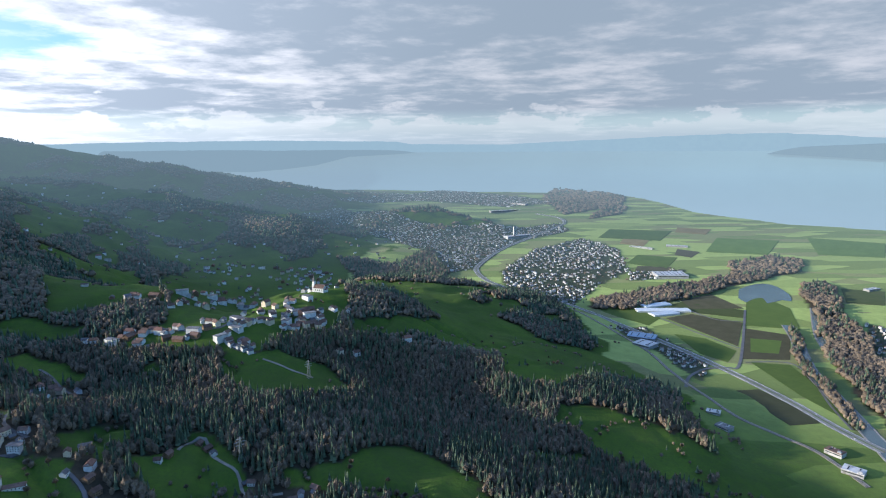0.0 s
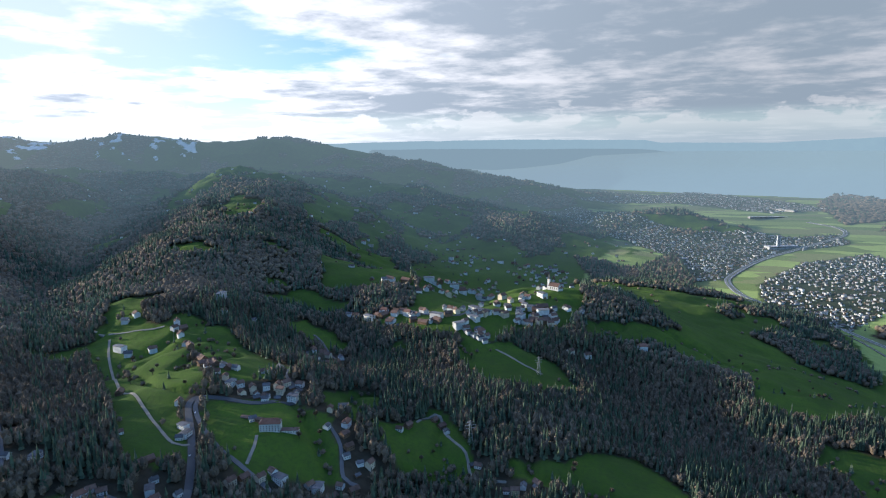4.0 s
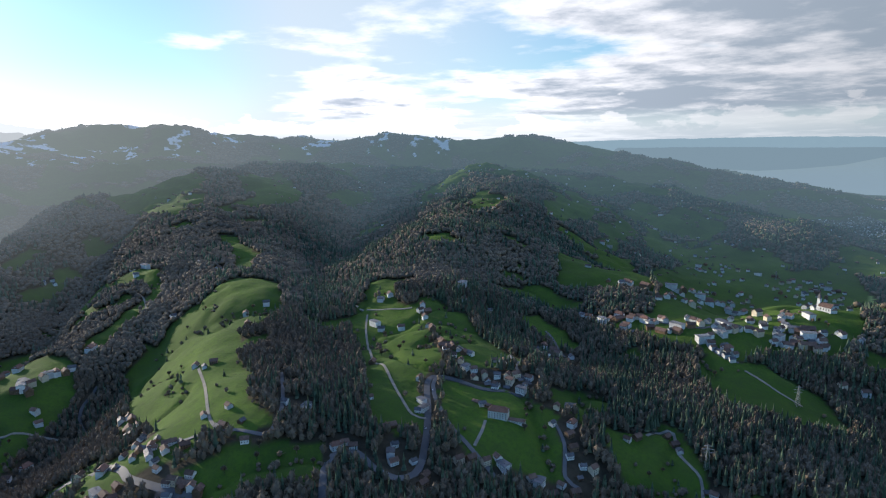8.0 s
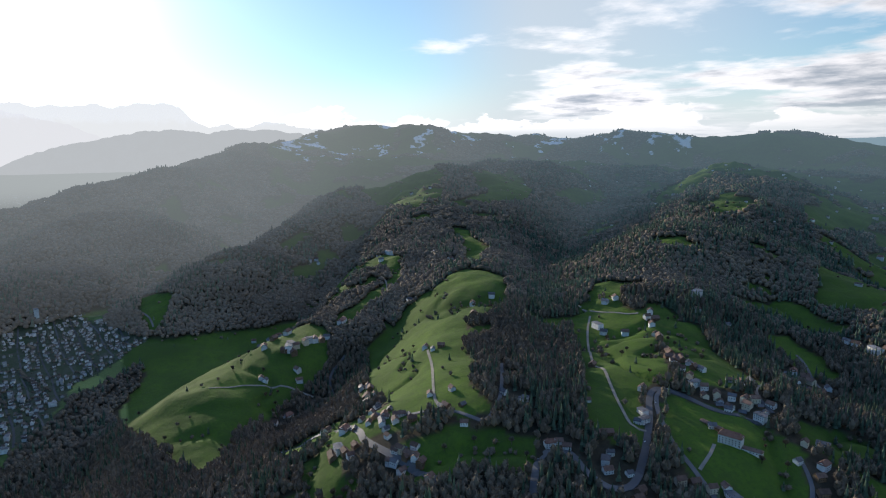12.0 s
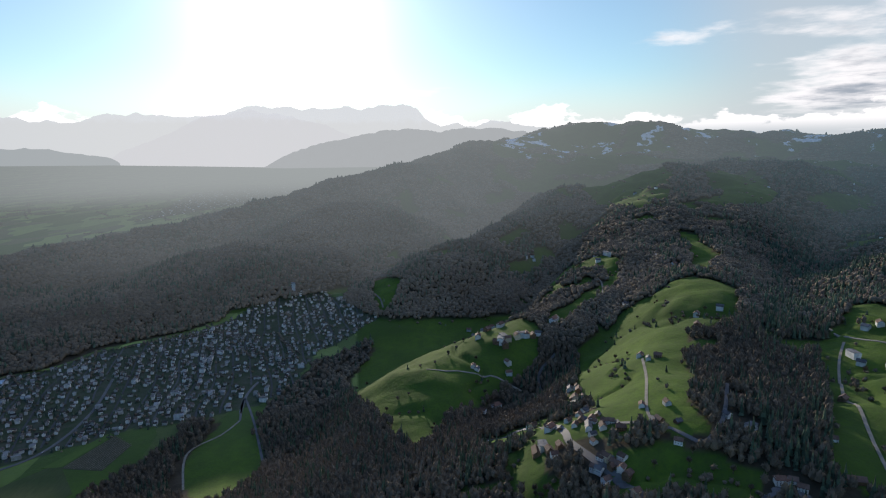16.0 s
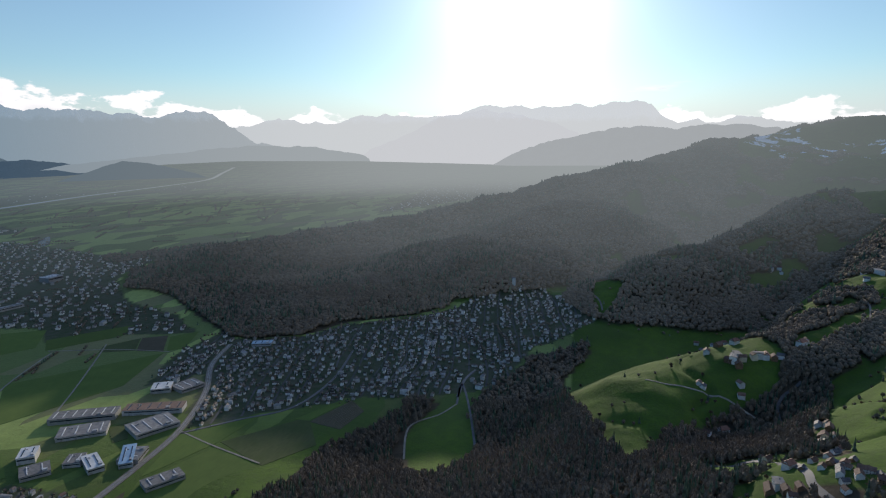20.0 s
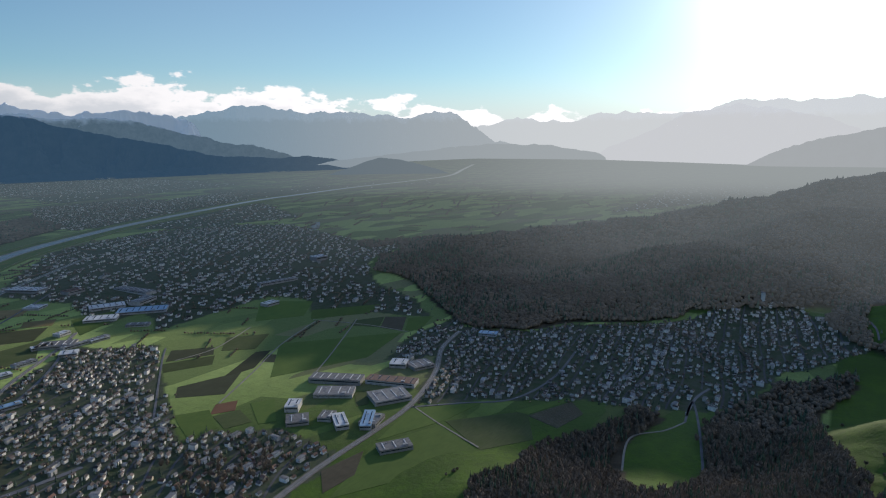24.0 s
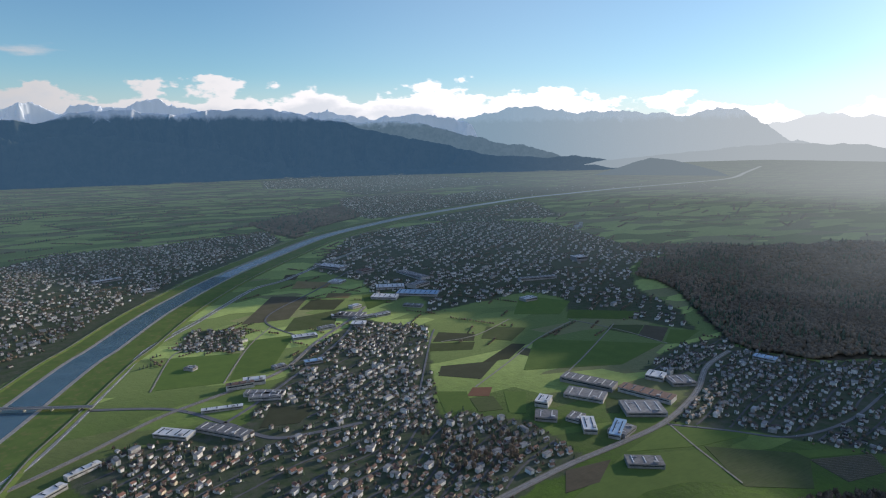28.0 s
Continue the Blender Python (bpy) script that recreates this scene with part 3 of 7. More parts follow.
HOMES = [
    [(-1026, 288), (-970, 282), (-959, 291), (-880, 260), (-865, 271), (-785, 242), (-759, 247), (-780, 259), (-736, 252), (-745, 236), (-744, 265), (-803, 224), (-783, 208), (-679, 232), (-660, 240), (-670, 221), (-642, 252), (-667, 254), (-757, 178), (-755, 168), (-922, 195), (-802, 198), (-760, 313), (-747, 342), (-995, 295), (-948, 271)],
    [(-900, 844), (-881, 839), (-887, 825), (-857, 810), (-825, 788), (-793, 768), (-772, 754), (-710, 709), (-693, 703), (-674, 689), (-677, 718), (-662, 714), (-640, 683), (-622, 674), (-612, 682), (-693, 719), (-597, 668), (-593, 687), (-572, 669), (-565, 683), (-552, 691), (-555, 717), (-528, 706), (-544, 714), (-615, 737), (-602, 744), (-607, 772), (-650, 901), (-628, 894), (-609, 892), (-603, 910), (-648, 971), (-621, 958), (-625, 983), (-686, 979), (-671, 985), (-1007, 820), (-763, 600), (-645, 597), (-580, 533), (-579, 542), (-596, 555), (-924, 736), (-894, 727), (-873, 760)],
    [(-1101, 777), (-1375, 1121), (-926, 991), (-823, 968), (-876, 942), (-1003, 843), (-537, 618), (-458, 534), (-453, 551), (-440, 547), (-448, 662), (-431, 685), (-422, 665), (-406, 649), (-401, 634), (-381, 634), (-375, 617), (-370, 641), (-411, 565), (-401, 568), (-387, 577), (-384, 591), (-367, 595), (-371, 730), (-365, 746), (-344, 794), (-329, 785), (-313, 768), (-261, 731), (-252, 731), (-203, 700), (-192, 702), (-184, 714), (-168, 726), (-168, 718), (-647, 502), (-544, 459), (-575, 477), (-479, 507), (-473, 523), (-708, 1153), (-691, 1154), (-653, 1149), (-628, 1169), (-598, 1151)],
    [(-577, 1136), (-602, 1144), (-605, 1178), (-591, 1194), (-564, 1181), (-553, 1186), (-551, 1212), (-631, 1466), (-643, 1534), (-903, 2305), (-895, 2350), (-876, 2368), (-611, 1366), (-614, 1407), (-560, 1389), (-719, 1375), (-678, 1390), (-1087, 2818), (-1015, 2830), (-1025, 2901), (-590, 1572), (-561, 1585), (-531, 1546), (-922, 2495), (-814, 2450), (-815, 2491), (-893, 2731), (-815, 2905), (-765, 2828), (-738, 2887), (-690, 2813), (-684, 2904), (-634, 2811), (-620, 2870), (-571, 2770), (-557, 2836), (-709, 2725), (-717, 2650), (-757, 2699), (-644, 2681), (-487, 1513), (-420, 1349), (-425, 1412), (-387, 1331), (-394, 1380)],
    [(-358, 1326), (-354, 1361), (-338, 1353), (-323, 1347), (-314, 1367), (-379, 1428), (-360, 1410), (-331, 1438), (-287, 1369), (-266, 1397), (-473, 1223), (-473, 1258), (-509, 1244), (-482, 1195), (-426, 1239), (-415, 1269), (-400, 1283), (-379, 1280), (-349, 1293), (-335, 1290), (-318, 1299), (-304, 1297), (-293, 1308), (-280, 1304), (-272, 1327), (-442, 1158), (-439, 1184), (-408, 1150), (-381, 1144), (-229, 1416), (-259, 1394), (-420, 1151), (-394, 1148), (-222, 1237), (-86, 1368), (-188, 1250), (-368, 2646), (-407, 2576), (-797, 2741), (-746, 2865), (-638, 2709), (-616, 2767), (-595, 2846), (-521, 2695), (-570, 2705)],
    [(-699, 2536), (-1882, 192), (-1424, 159), (-1367, 161), (-1875, 237), (-1412, 189), (-1898, 269), (-1438, 225), (-1317, 198), (-1321, 208), (-1334, 216), (-1305, 215), (-1325, 224), (-1338, 248), (-1343, 260), (-1343, 271), (-1340, 286), (-1346, 299), (-1400, 348), (-1418, 360), (-1254, 213), (-1227, 211), (-1240, 144), (-1248, 137), (-1016, 297), (-974, 279), (-942, 275), (-819, 244), (-831, 256), (-781, 236), (-754, 238), (-765, 246), (-771, 225), (-728, 236), (-712, 233), (-749, 259), (-735, 272), (-719, 270), (-713, 310), (-710, 316), (-700, 336), (-664, 321), (-676, 237), (-674, 243), (-661, 245)],
    [(-652, 248), (-649, 229), (-664, 225), (-915, 198), (-739, 182), (-723, 185), (-735, 195), (-615, 252), (-994, 402), (-961, 403), (-960, 419), (-1420, 532), (-1178, 591), (-1190, 646), (-1080, 544), (-1363, 784), (-697, 398), (-676, 417), (-810, 475), (-746, 442), (-584, 399), (-585, 413), (-535, 445), (-521, 437), (-508, 458), (-481, 451), (-473, 440), (-572, 416), (-1931, 616), (-1841, 595), (-1906, 644), (-2521, 499), (-2541, 533), (-2507, 534), (-1750, 744), (-1639, 748), (-1600, 746), (-1495, 764), (-1441, 752), (-2912, 1215), (-3035, 1161), (-2253, 471), (-2270, 493), (-1074, 147), (-1111, 141)],
    [(-1136, 171), (-467, 700), (-458, 722), (-763, 1361), (-725, 1358), (-709, 1369), (-634, 1330), (-616, 1334), (-617, 1404), (-617, 1463), (-641, 1585), (-609, 1576), (-1540, 2125), (-1705, 2416), (-1669, 2411), (-1547, 2018), (-1630, 2186), (-1572, 1871), (-2625, 2600), (-2473, 2517), (-2603, 2674), (-2375, 2485), (-1956, 2124), (-2570, 2521), (-1313, 2565), (-1289, 2570), (-1419, 2462), (-1440, 2545), (-1048, 2715), (-1051, 2780), (-1020, 2761), (-1081, 2709), (-962, 2878), (-929, 2909), (-1239, 2680), (-1260, 2777), (-1200, 3393), (-1147, 3318), (-634, 1183), (-605, 1188), (-493, 1160), (-541, 1206), (-576, 1187), (-507, 1157), (-603, 1152)],
    [(-522, 1150), (-550, 1158), (-502, 1177), (-639, 1164), (-560, 1192), (-418, 1251), (-328, 1327), (-450, 1281), (-449, 1234), (-291, 1308), (-323, 1283), (-494, 1240), (-281, 1339), (-350, 1277), (-458, 1347), (-423, 1366), (-513, 1541), (-332, 1358), (-365, 1379), (-318, 1351), (-294, 1356), (-317, 1314), (-347, 1298), (-275, 1318), (-372, 1399), (-284, 1350), (-355, 1309), (-357, 1344), (-297, 1326), (-390, 1286), (-306, 1341), (-382, 1317), (-437, 1240), (-518, 2731), (-366, 1554), (-641, 2783), (-340, 1521), (-657, 2633), (-588, 2554), (-677, 2917), (-612, 2504), (-557, 2644), (-531, 2660), (-569, 2815), (-532, 2825)],
    [(-690, 2776), (-503, 2549), (-595, 2697), (-302, 1504), (-541, 2571), (-626, 2614), (-654, 2725), (-687, 2612), (-632, 2900), (-617, 2812), (-626, 1417), (-711, 2299), (-788, 2298), (-872, 2366), (-645, 1463), (-912, 2263), (-561, 1657), (-540, 1559), (-571, 1577), (-757, 2394), (-777, 2486), (-580, 1488), (-610, 1560), (-594, 1425), (-574, 1531), (-560, 1430), (-396, 1154), (-408, 1181), (-384, 1165), (-399, 1167), (-405, 1171), (-427, 1158), (-987, 2737), (-1064, 2703), (-1001, 2799), (-1153, 3003), (-1055, 2922), (-1103, 2780), (-1215, 3011), (-580, 875), (-637, 916), (-580, 824), (-674, 948), (-654, 978), (-609, 953)],
    [(-633, 885), (-630, 935), (-556, 669), (-526, 695), (-585, 685), (-563, 707), (-553, 701), (-539, 730), (-578, 700), (-566, 683), (-704, 724), (-653, 721), (-697, 709), (-675, 723), (-664, 691), (-731, 731)],
]
HALLS = [
    ((-928, -1207), (-997, -1089), 45, 13, "grey"),
    ((-1014, -1088), (-1068, -969), 40, 12, "red"),
    ((-932, -968), (-1013, -926), 70, 10, "grey"),
    ((-1133, -1118), (-1157, -1079), 45, 12, "white"),
    ((-1157, -1046), (-1215, -1024), 55, 9, "grey"),
    ((-874, -1122), (-932, -1047), 55, 9, "grey"),
    ((-782, -1110), (-802, -1086), 45, 14, "white"),
    ((-794, -947), (-818, -932), 65, 11, "white"),
    ((-828, -910), (-843, -891), 80, 10, "blue"),
    ((-738, -1046), (-777, -1016), 45, 9, "grey"),
    ((-799, -1015), (-815, -988), 40, 9, "grey"),
    ((-778, -799), (-837, -764), 35, 9, "grey"),
    ((-855, -890), (-905, -910), 40, 9, "grey"),
    ((22, -1348), (-41, -1299), 32, 9, "white"),
    ((-61, -1335), (-147, -1245), 34, 9, "grey"),
    ((-149, -1537), (-217, -1535), 18, 14, "red"),
    ((-181, -1481), (-268, -1436), 26, 9, "grey"),
    ((-80, -1426), (-171, -1413), 14, 7, "white"),
    ((165, -1229), (112, -1265), 14, 9, "white"),
    ((201, -1167), (162, -1203), 20, 9, "white"),
    ((-769, -3020), (-850, -2894), 60, 12, "white"),
    ((-918, -2748), (-989, -2770), 50, 14, "red"),
    ((-901, -2269), (-1040, -2173), 70, 10, "blue"),
    ((-786, -2256), (-873, -2199), 60, 10, "white"),
    ((-864, -2403), (-979, -2365), 60, 10, "white"),
    ((-856, -2090), (-912, -2041), 30, 8, "grey"),
    ((-1072, -2694), (-1117, -2495), 50, 10, "grey"),
    ((-756, -2584), (-801, -2626), 60, 8, "white"),
    ((-599, -1932), (-642, -1909), 40, 9, "white"),
    ((-578, -2061), (-663, -2000), 60, 9, "grey"),
    ((-1308, -1926), (-1367, -1934), 40, 12, "white"),
    ((-2020, -2509), (-2093, -2506), 60, 22, "white"),
    ((-1496, -2250), (-1676, -2220), 30, 12, "grey"),
    ((-1021, -2342), (-1112, -2392), 50, 14, "grey"),
    ((231, -3118), (118, -3165), 30, 9, "white"),
    ((25, -2823), (-18, -2834), 30, 10, "white"),
    ((-1514, -1093), (-1536, -1039), 30, 9, "blue"),
    ((-84, -1725), (-99, -1741), 30, 8, "grey"),
    ((-188, -1448), (-262, -1423), 30, 9, "grey"),
    ((-191, -1553), (-246, -1543), 25, 14, "white"),
    ((-391, -1872), (-469, -1869), 30, 8, "white"),
    ((-571, -2059), (-628, -2051), 25, 9, "white"),
    ((-492, -1927), (-550, -1939), 25, 9, "grey"),
    ((-677, -2144), (-716, -2161), 30, 10, "white"),
    ((-634, -1993), (-779, -2018), 20, 8, "grey"),
    ((-370, -1629), (-420, -1627), 22, 9, "blue"),
    ((-286, -1630), (-321, -1640), 22, 8, "grey"),
    ((-714, -1995), (-773, -2005), 18, 8, "white"),
    ((970, 2692), (1108, 2687), 90, 14, "white"),
    ((702, 2131), (894, 2126), 40, 5, "glass"),
    ((743, 2071), (843, 2098), 40, 5, "glass"),
    ((751, 2184), (859, 2222), 40, 5, "glass"),
    ((573, 1833), (647, 1793), 50, 9, "blue"),
    ((567, 1757), (604, 1715), 50, 9, "white"),
    ((1326, 3570), (1435, 3524), 40, 5, "white"),
    ((1105, 3561), (1210, 3476), 25, 5, "white"),
    ((421, 3908), (580, 3999), 50, 12, "white"),
    ((436, 5508), (761, 5629), 40, 10, "white"),
    ((675, 6306), (833, 6170), 50, 10, "white"),
    ((745, 1111), (762, 1084), 20, 9, "red"),
    ((731, 1037), (756, 1012), 25, 8, "white"),
    ((578, 1264), (603, 1250), 18, 5, "white"),
    ((567, 1197), (585, 1172), 22, 6, "grey"),
    ((1738, 2417), (1803, 2445), 25, 7, "white"),
]
PLACES = {
    "church": [(-314, 1505)],
    "school": [(-504, 614)],
    "hotel": [(-440, 1261)],
    "hotel2": [(-431, 1216)],
    "silo": [(-2329, -445)],
    "pylon": [(-255, 1091), (-274, 760), (-803, 2881)],
    "bridge": [(431, -1697), (143, -1569)],
    "church2": [(-1401, -2056)],
    "tower": [(470, 3955)],
}

# ---- materials ----


def material(name, rough=0.9, spec=0.2):
    m = bpy.data.materials.new(name)
    m.use_nodes = True
    t = Nodes(m.node_tree)
    p = m.node_tree.nodes["Principled BSDF"]
    p.inputs["Roughness"].default_value, p.inputs["Specular IOR Level"].default_value = rough, spec
    return m, t, p


def place(t):
    return t.add("ShaderNodeNewGeometry").outputs["Position"]


def varied(name, a, b, size, rough=0.9, spec=0.2, c=None, small=0.15, island=0.0, obj=0.0, bump=0.0, metal=0.0):
    """Colour that wanders between a and b over size metres, with finer grain; by piece or by object too."""
    m, t, p = material(name, rough, spec)
    pos = place(t)
    f = t.ramp(t.noise(pos, 1.0 / size, 5.0, 0.6), 0.32, 0.68)
    col = t.mix(f, a, b)
    if c:
        col = t.mix(t.ramp(t.noise(pos, small, 3.0, 0.6), 0.5, 0.68), col, c)
    k = None
    if island:
        k = t.add("ShaderNodeNewGeometry").outputs["Random Per Island"]
    if obj:
        k = t.add("ShaderNodeObjectInfo").outputs["Random"]
    if k:
        amp = island or obj
        hsv = t.add("ShaderNodeHueSaturation")
        t.tree.links.new(t.ramp(k, 0.0, 1.0, 1 - amp, 1 + amp), hsv.inputs["Value"])
        t.tree.links.new(col, hsv.inputs["Color"])
        col = hsv.outputs[0]
    t.tree.links.new(col, p.inputs["Base Color"])
    p.inputs["Metallic"].default_value = metal
    if bump:
        b_ = t.add("ShaderNodeBump")
        b_.inputs["Strength"].default_value, b_.inputs["Distance"].default_value = 0.6, bump
        t.tree.links.new(t.noise(pos, 1.0 / (3 * bump), 4.0, 0.6), b_.inputs["Height"])
        t.tree.links.new(b_.outputs[0], p.inputs["Normal"])
    return m


def haze_glow(m, amount=1.0, even=False, side=(0.088, 0.138, 0.17), sunny=(0.29, 0.325, 0.33)):
    """Paints haze in as emission: beyond 2400 m, towards the sun beyond 1700 m; even, all over."""
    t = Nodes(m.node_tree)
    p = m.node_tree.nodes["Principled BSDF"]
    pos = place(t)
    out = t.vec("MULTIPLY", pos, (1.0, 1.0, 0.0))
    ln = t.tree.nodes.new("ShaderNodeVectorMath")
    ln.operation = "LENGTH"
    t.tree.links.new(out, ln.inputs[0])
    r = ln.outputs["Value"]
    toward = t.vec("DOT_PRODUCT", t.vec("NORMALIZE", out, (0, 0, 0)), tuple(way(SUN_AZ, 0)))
    # more haze is painted on towards the north
    northward = t.vec("DOT_PRODUCT", t.vec("NORMALIZE", out, (0, 0, 0)), tuple(way(12, 0)))
    f = t.math("MULTIPLY", t.math("MULTIPLY", t.math("POWER", t.ramp(r, 2400.0, 4700.0), 0.8), amount), t.ramp(northward, -0.2, 0.8, 1.25, 2.1))
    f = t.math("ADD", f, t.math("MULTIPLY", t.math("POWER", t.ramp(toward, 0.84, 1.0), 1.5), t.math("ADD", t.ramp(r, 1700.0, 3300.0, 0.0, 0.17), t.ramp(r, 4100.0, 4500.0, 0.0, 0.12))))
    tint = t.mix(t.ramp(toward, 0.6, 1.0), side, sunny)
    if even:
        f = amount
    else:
        # the painted haze grows stronger and paler at the land's very end
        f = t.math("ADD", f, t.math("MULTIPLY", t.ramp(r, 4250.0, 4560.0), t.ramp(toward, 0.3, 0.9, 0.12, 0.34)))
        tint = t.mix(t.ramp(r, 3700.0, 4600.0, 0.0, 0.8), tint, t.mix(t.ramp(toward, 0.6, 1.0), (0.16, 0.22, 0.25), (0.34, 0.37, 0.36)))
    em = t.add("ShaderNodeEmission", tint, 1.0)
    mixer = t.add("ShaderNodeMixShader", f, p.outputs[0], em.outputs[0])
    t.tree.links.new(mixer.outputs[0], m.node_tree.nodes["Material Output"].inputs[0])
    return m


def ground_material(name, far):
    m, t, p = material(name, 0.95, 0.1)
    pl = t.tree.nodes.new("ShaderNodeAttribute")
    pl.attribute_name = "plan"
    pos = pl.outputs["Vector"]
    wide = t.ramp(t.noise(pos, 1 / 240.0, 5.0, 0.6), 0.35, 0.65)
    fine = t.ramp(t.noise(pos, 1 / 26.0, 5.0, 0.65), 0.3, 0.7)
    grass = t.mix(wide, (0.046, 0.088, 0.013), (0.076, 0.134, 0.017))
    grass = t.mix(t.math("MULTIPLY", fine, 0.5), grass, (0.044, 0.068, 0.02))
    tuft = t.ramp(t.noise(pos, 1 / 5.0, 4.0, 0.7), 0.42, 0.66)
    grass = t.mix(t.math("MULTIPLY", tuft, 0.38), grass, (0.038, 0.056, 0.02))
    # the plain is cut into long fields
    at = t.tree.nodes.new("ShaderNodeAttribute")
    at.attribute_name = "cover"
    turn = t.tree.nodes.new("ShaderNodeMapping")
    t.tree.links.new(pos, turn.inputs["Vector"])
    turn.inputs["Rotation"].default_value, turn.inputs["Scale"].default_value = (0, 0, 0.6), (1 / 420.0, 1 / 150.0, 0.0)
    cell = t.tree.nodes.new("ShaderNodeTexVoronoi")
    cell.distance = "MANHATTAN"
    cell.inputs["Scale"].default_value, cell.inputs["Randomness"].default_value = 1.0, 0.7
    t.tree.links.new(turn.outputs[0], cell.inputs["Vector"])
    pick = t.add("ShaderNodeSeparateColor", cell.outputs["Color"])
    crop = t.mix(t.ramp(pick.outputs[0], 0.3, 0.7), (0.066, 0.095, 0.034), (0.25, 0.31, 0.095))
    crop = t.mix(t.ramp(pick.outputs[1], 0.78, 0.8), crop, (0.13, 0.11, 0.07))
    grass = t.mix(t.math("MULTIPLY", at.outputs["Alpha"], 0.9), grass, t.mix(t.math("MULTIPLY", fine, 0.3), crop, (0.06, 0.08, 0.03)))
    litter = t.mix(fine, (0.04, 0.034, 0.022), (0.075, 0.06, 0.04))
    split = t.add("ShaderNodeSeparateColor", at.outputs["Color"])
    col = t.mix(split.outputs[0], grass, litter)                               # under trees
    town = t.mix(fine, (0.04, 0.06, 0.024), (0.075, 0.078, 0.055))
    col = t.mix(split.outputs[1], col, town)                                   # gardens, yards and streets
    snowy = t.ramp(t.math("ADD", t.noise(pos, 1 / 170.0, 8.0, 0.65), t.math("MULTIPLY", split.outputs[2], 0.13)), 0.64, 0.67)
    col = t.mix(t.math("MULTIPLY", snowy, t.ramp(split.outputs[2], 0.05, 0.3)), col, (0.8, 0.82, 0.86))
    t.tree.links.new(col, p.inputs["Base Color"])
    # the blades' tips catch the low sun
    t.tree.links.new(t.math("MULTIPLY", at.outputs["Alpha"], 0.25), p.inputs["Sheen Weight"])
    p.inputs["Sheen Roughness"].default_value, p.inputs["Sheen Tint"].default_value = 0.5, (0.62, 0.8, 0.3, 1)
    b_ = t.add("ShaderNodeBump")
    b_.inputs["Strength"].default_value, b_.inputs["Distance"].default_value = 0.5, 3.0
    t.tree.links.new(t.noise(pos, 1 / 14.0, 5.0, 0.65), b_.inputs["Height"])
    t.tree.links.new(b_.outputs[0], p.inputs["Normal"])
    return haze_glow(m, 0.24) if far else m


# the far copy has haze painted in as emission
GROUND = ground_material("grass_and_litter", False)
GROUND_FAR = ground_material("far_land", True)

# ---- ground ----


def mesh_object(name, verts, faces, mats, index=None, smooth=False):
    me = bpy.data.meshes.new(name)
    verts, faces = np.asarray(verts, np.float32), np.asarray(faces, np.int32)
    n, k = faces.shape
    me.vertices.add(len(verts))
    me.vertices.foreach_set("co", verts.ravel())
    me.loops.add(n * k)
    me.loops.foreach_set("vertex_index", faces.ravel())
    me.polygons.add(n)
    me.polygons.foreach_set("loop_start", np.arange(0, n * k, k, dtype=np.int32))
    for m in mats:
        me.materials.append(m)
    if index is not None:
        me.polygons.foreach_set("material_index", np.asarray(index, np.int32))
    me.polygons.foreach_set("use_smooth", np.full(n, smooth, bool))
    me.update(calc_edges=True)
    me.validate()
    return new(name, me)


def inside(x, y, poly):
    """Which of the places lie in the polygon."""
    hit = np.zeros(np.shape(x), bool)
    for (x0, y0), (x1, y1) in zip(poly, poly[1:] + poly[:1]):
        if y0 == y1:
            continue
        hit ^= ((y0 > y) != (y1 > y)) & (x < (x1 - x0) * (y - y0) / (y1 - y0) + x0)
    return hit


def azimuth(x, y):
    return (np.degrees(np.arctan2(-x, y)) + 110.0) % 360.0 - 110.0


def lake_at(x, y):
    r, az = np.hypot(x, y) / 1000.0, azimuth(x, y)
    near = shore_km(az)
    return (az > -75) & (az < 20.8) & (r > near * (1 + 0.02 * fuzz(x, y, 700, 31, 3)))


rings = np.concatenate([[0.05, 20.0], np.geomspace(60, 500, 40)[:-1], np.linspace(500, 2400, 220)[:-1], np.geomspace(2400, 9000, 180)[:-1], np.geomspace(9000, 60000, 40)])
turns = np.concatenate([np.arange(-46, 202, 0.3), np.arange(202, 314, 2.0)])
RR, AA = np.meshgrid(rings, np.radians(turns), indexing="ij")
GX, GY = -np.sin(AA) * RR, np.cos(AA) * RR
GZ = ground_z(GX, GY)
WET = lake_at(GX, GY)
GZ = np.where(WET, -9.0 - np.clip(RR - 9000, 0, None) * 0.002, GZ)


def plain_end(az):
    """The elevation at which the plain meets the feet of the mountains."""
    return np.interp(az, [-110, 62, 84, 101, 115, 126, 132, 139, 153, 169, 180, 200, 250], [-0.55, -0.55, -1.9, -1.9, -1.42, -1.26, -1.45, -2.1, -2.4, -2.63, -2.95, -2.9, -0.55])


# past the plain's end the ground stops rising
GZ = np.minimum(GZ, np.where(RR > 11000, EYE + RR * np.tan(np.radians(plain_end(azimuth(GX, GY)))), 9999.0))
px_, py_, pz_, _ = squeeze(GX, GY, GZ)
# the lake's bed keeps well behind its water
back = np.where(WET & (RR > 9000), 1.006, 1.0)
px_, py_, pz_ = px_ * back, py_ * back, EYE + (pz_ - EYE) * back
nr, na = RR.shape
ids = np.arange(nr * na).reshape(nr, na)
nxt = np.roll(ids, -1, axis=1)
quads = np.stack([ids[:-1], ids[1:], nxt[1:], nxt[:-1]], -1).reshape(-1, 4)[:, ::-1]
hub = nr * na
verts = np.concatenate([np.stack([px_, py_, pz_], -1).reshape(-1, 3), [[sx_ * 0.2, sy_ * 0.2, float(ground_z(np.zeros(1), np.zeros(1))[0]) - 0.01] for sx_, sy_ in ((-1, -1), (1, -1), (1, 1), (-1, 1))]])
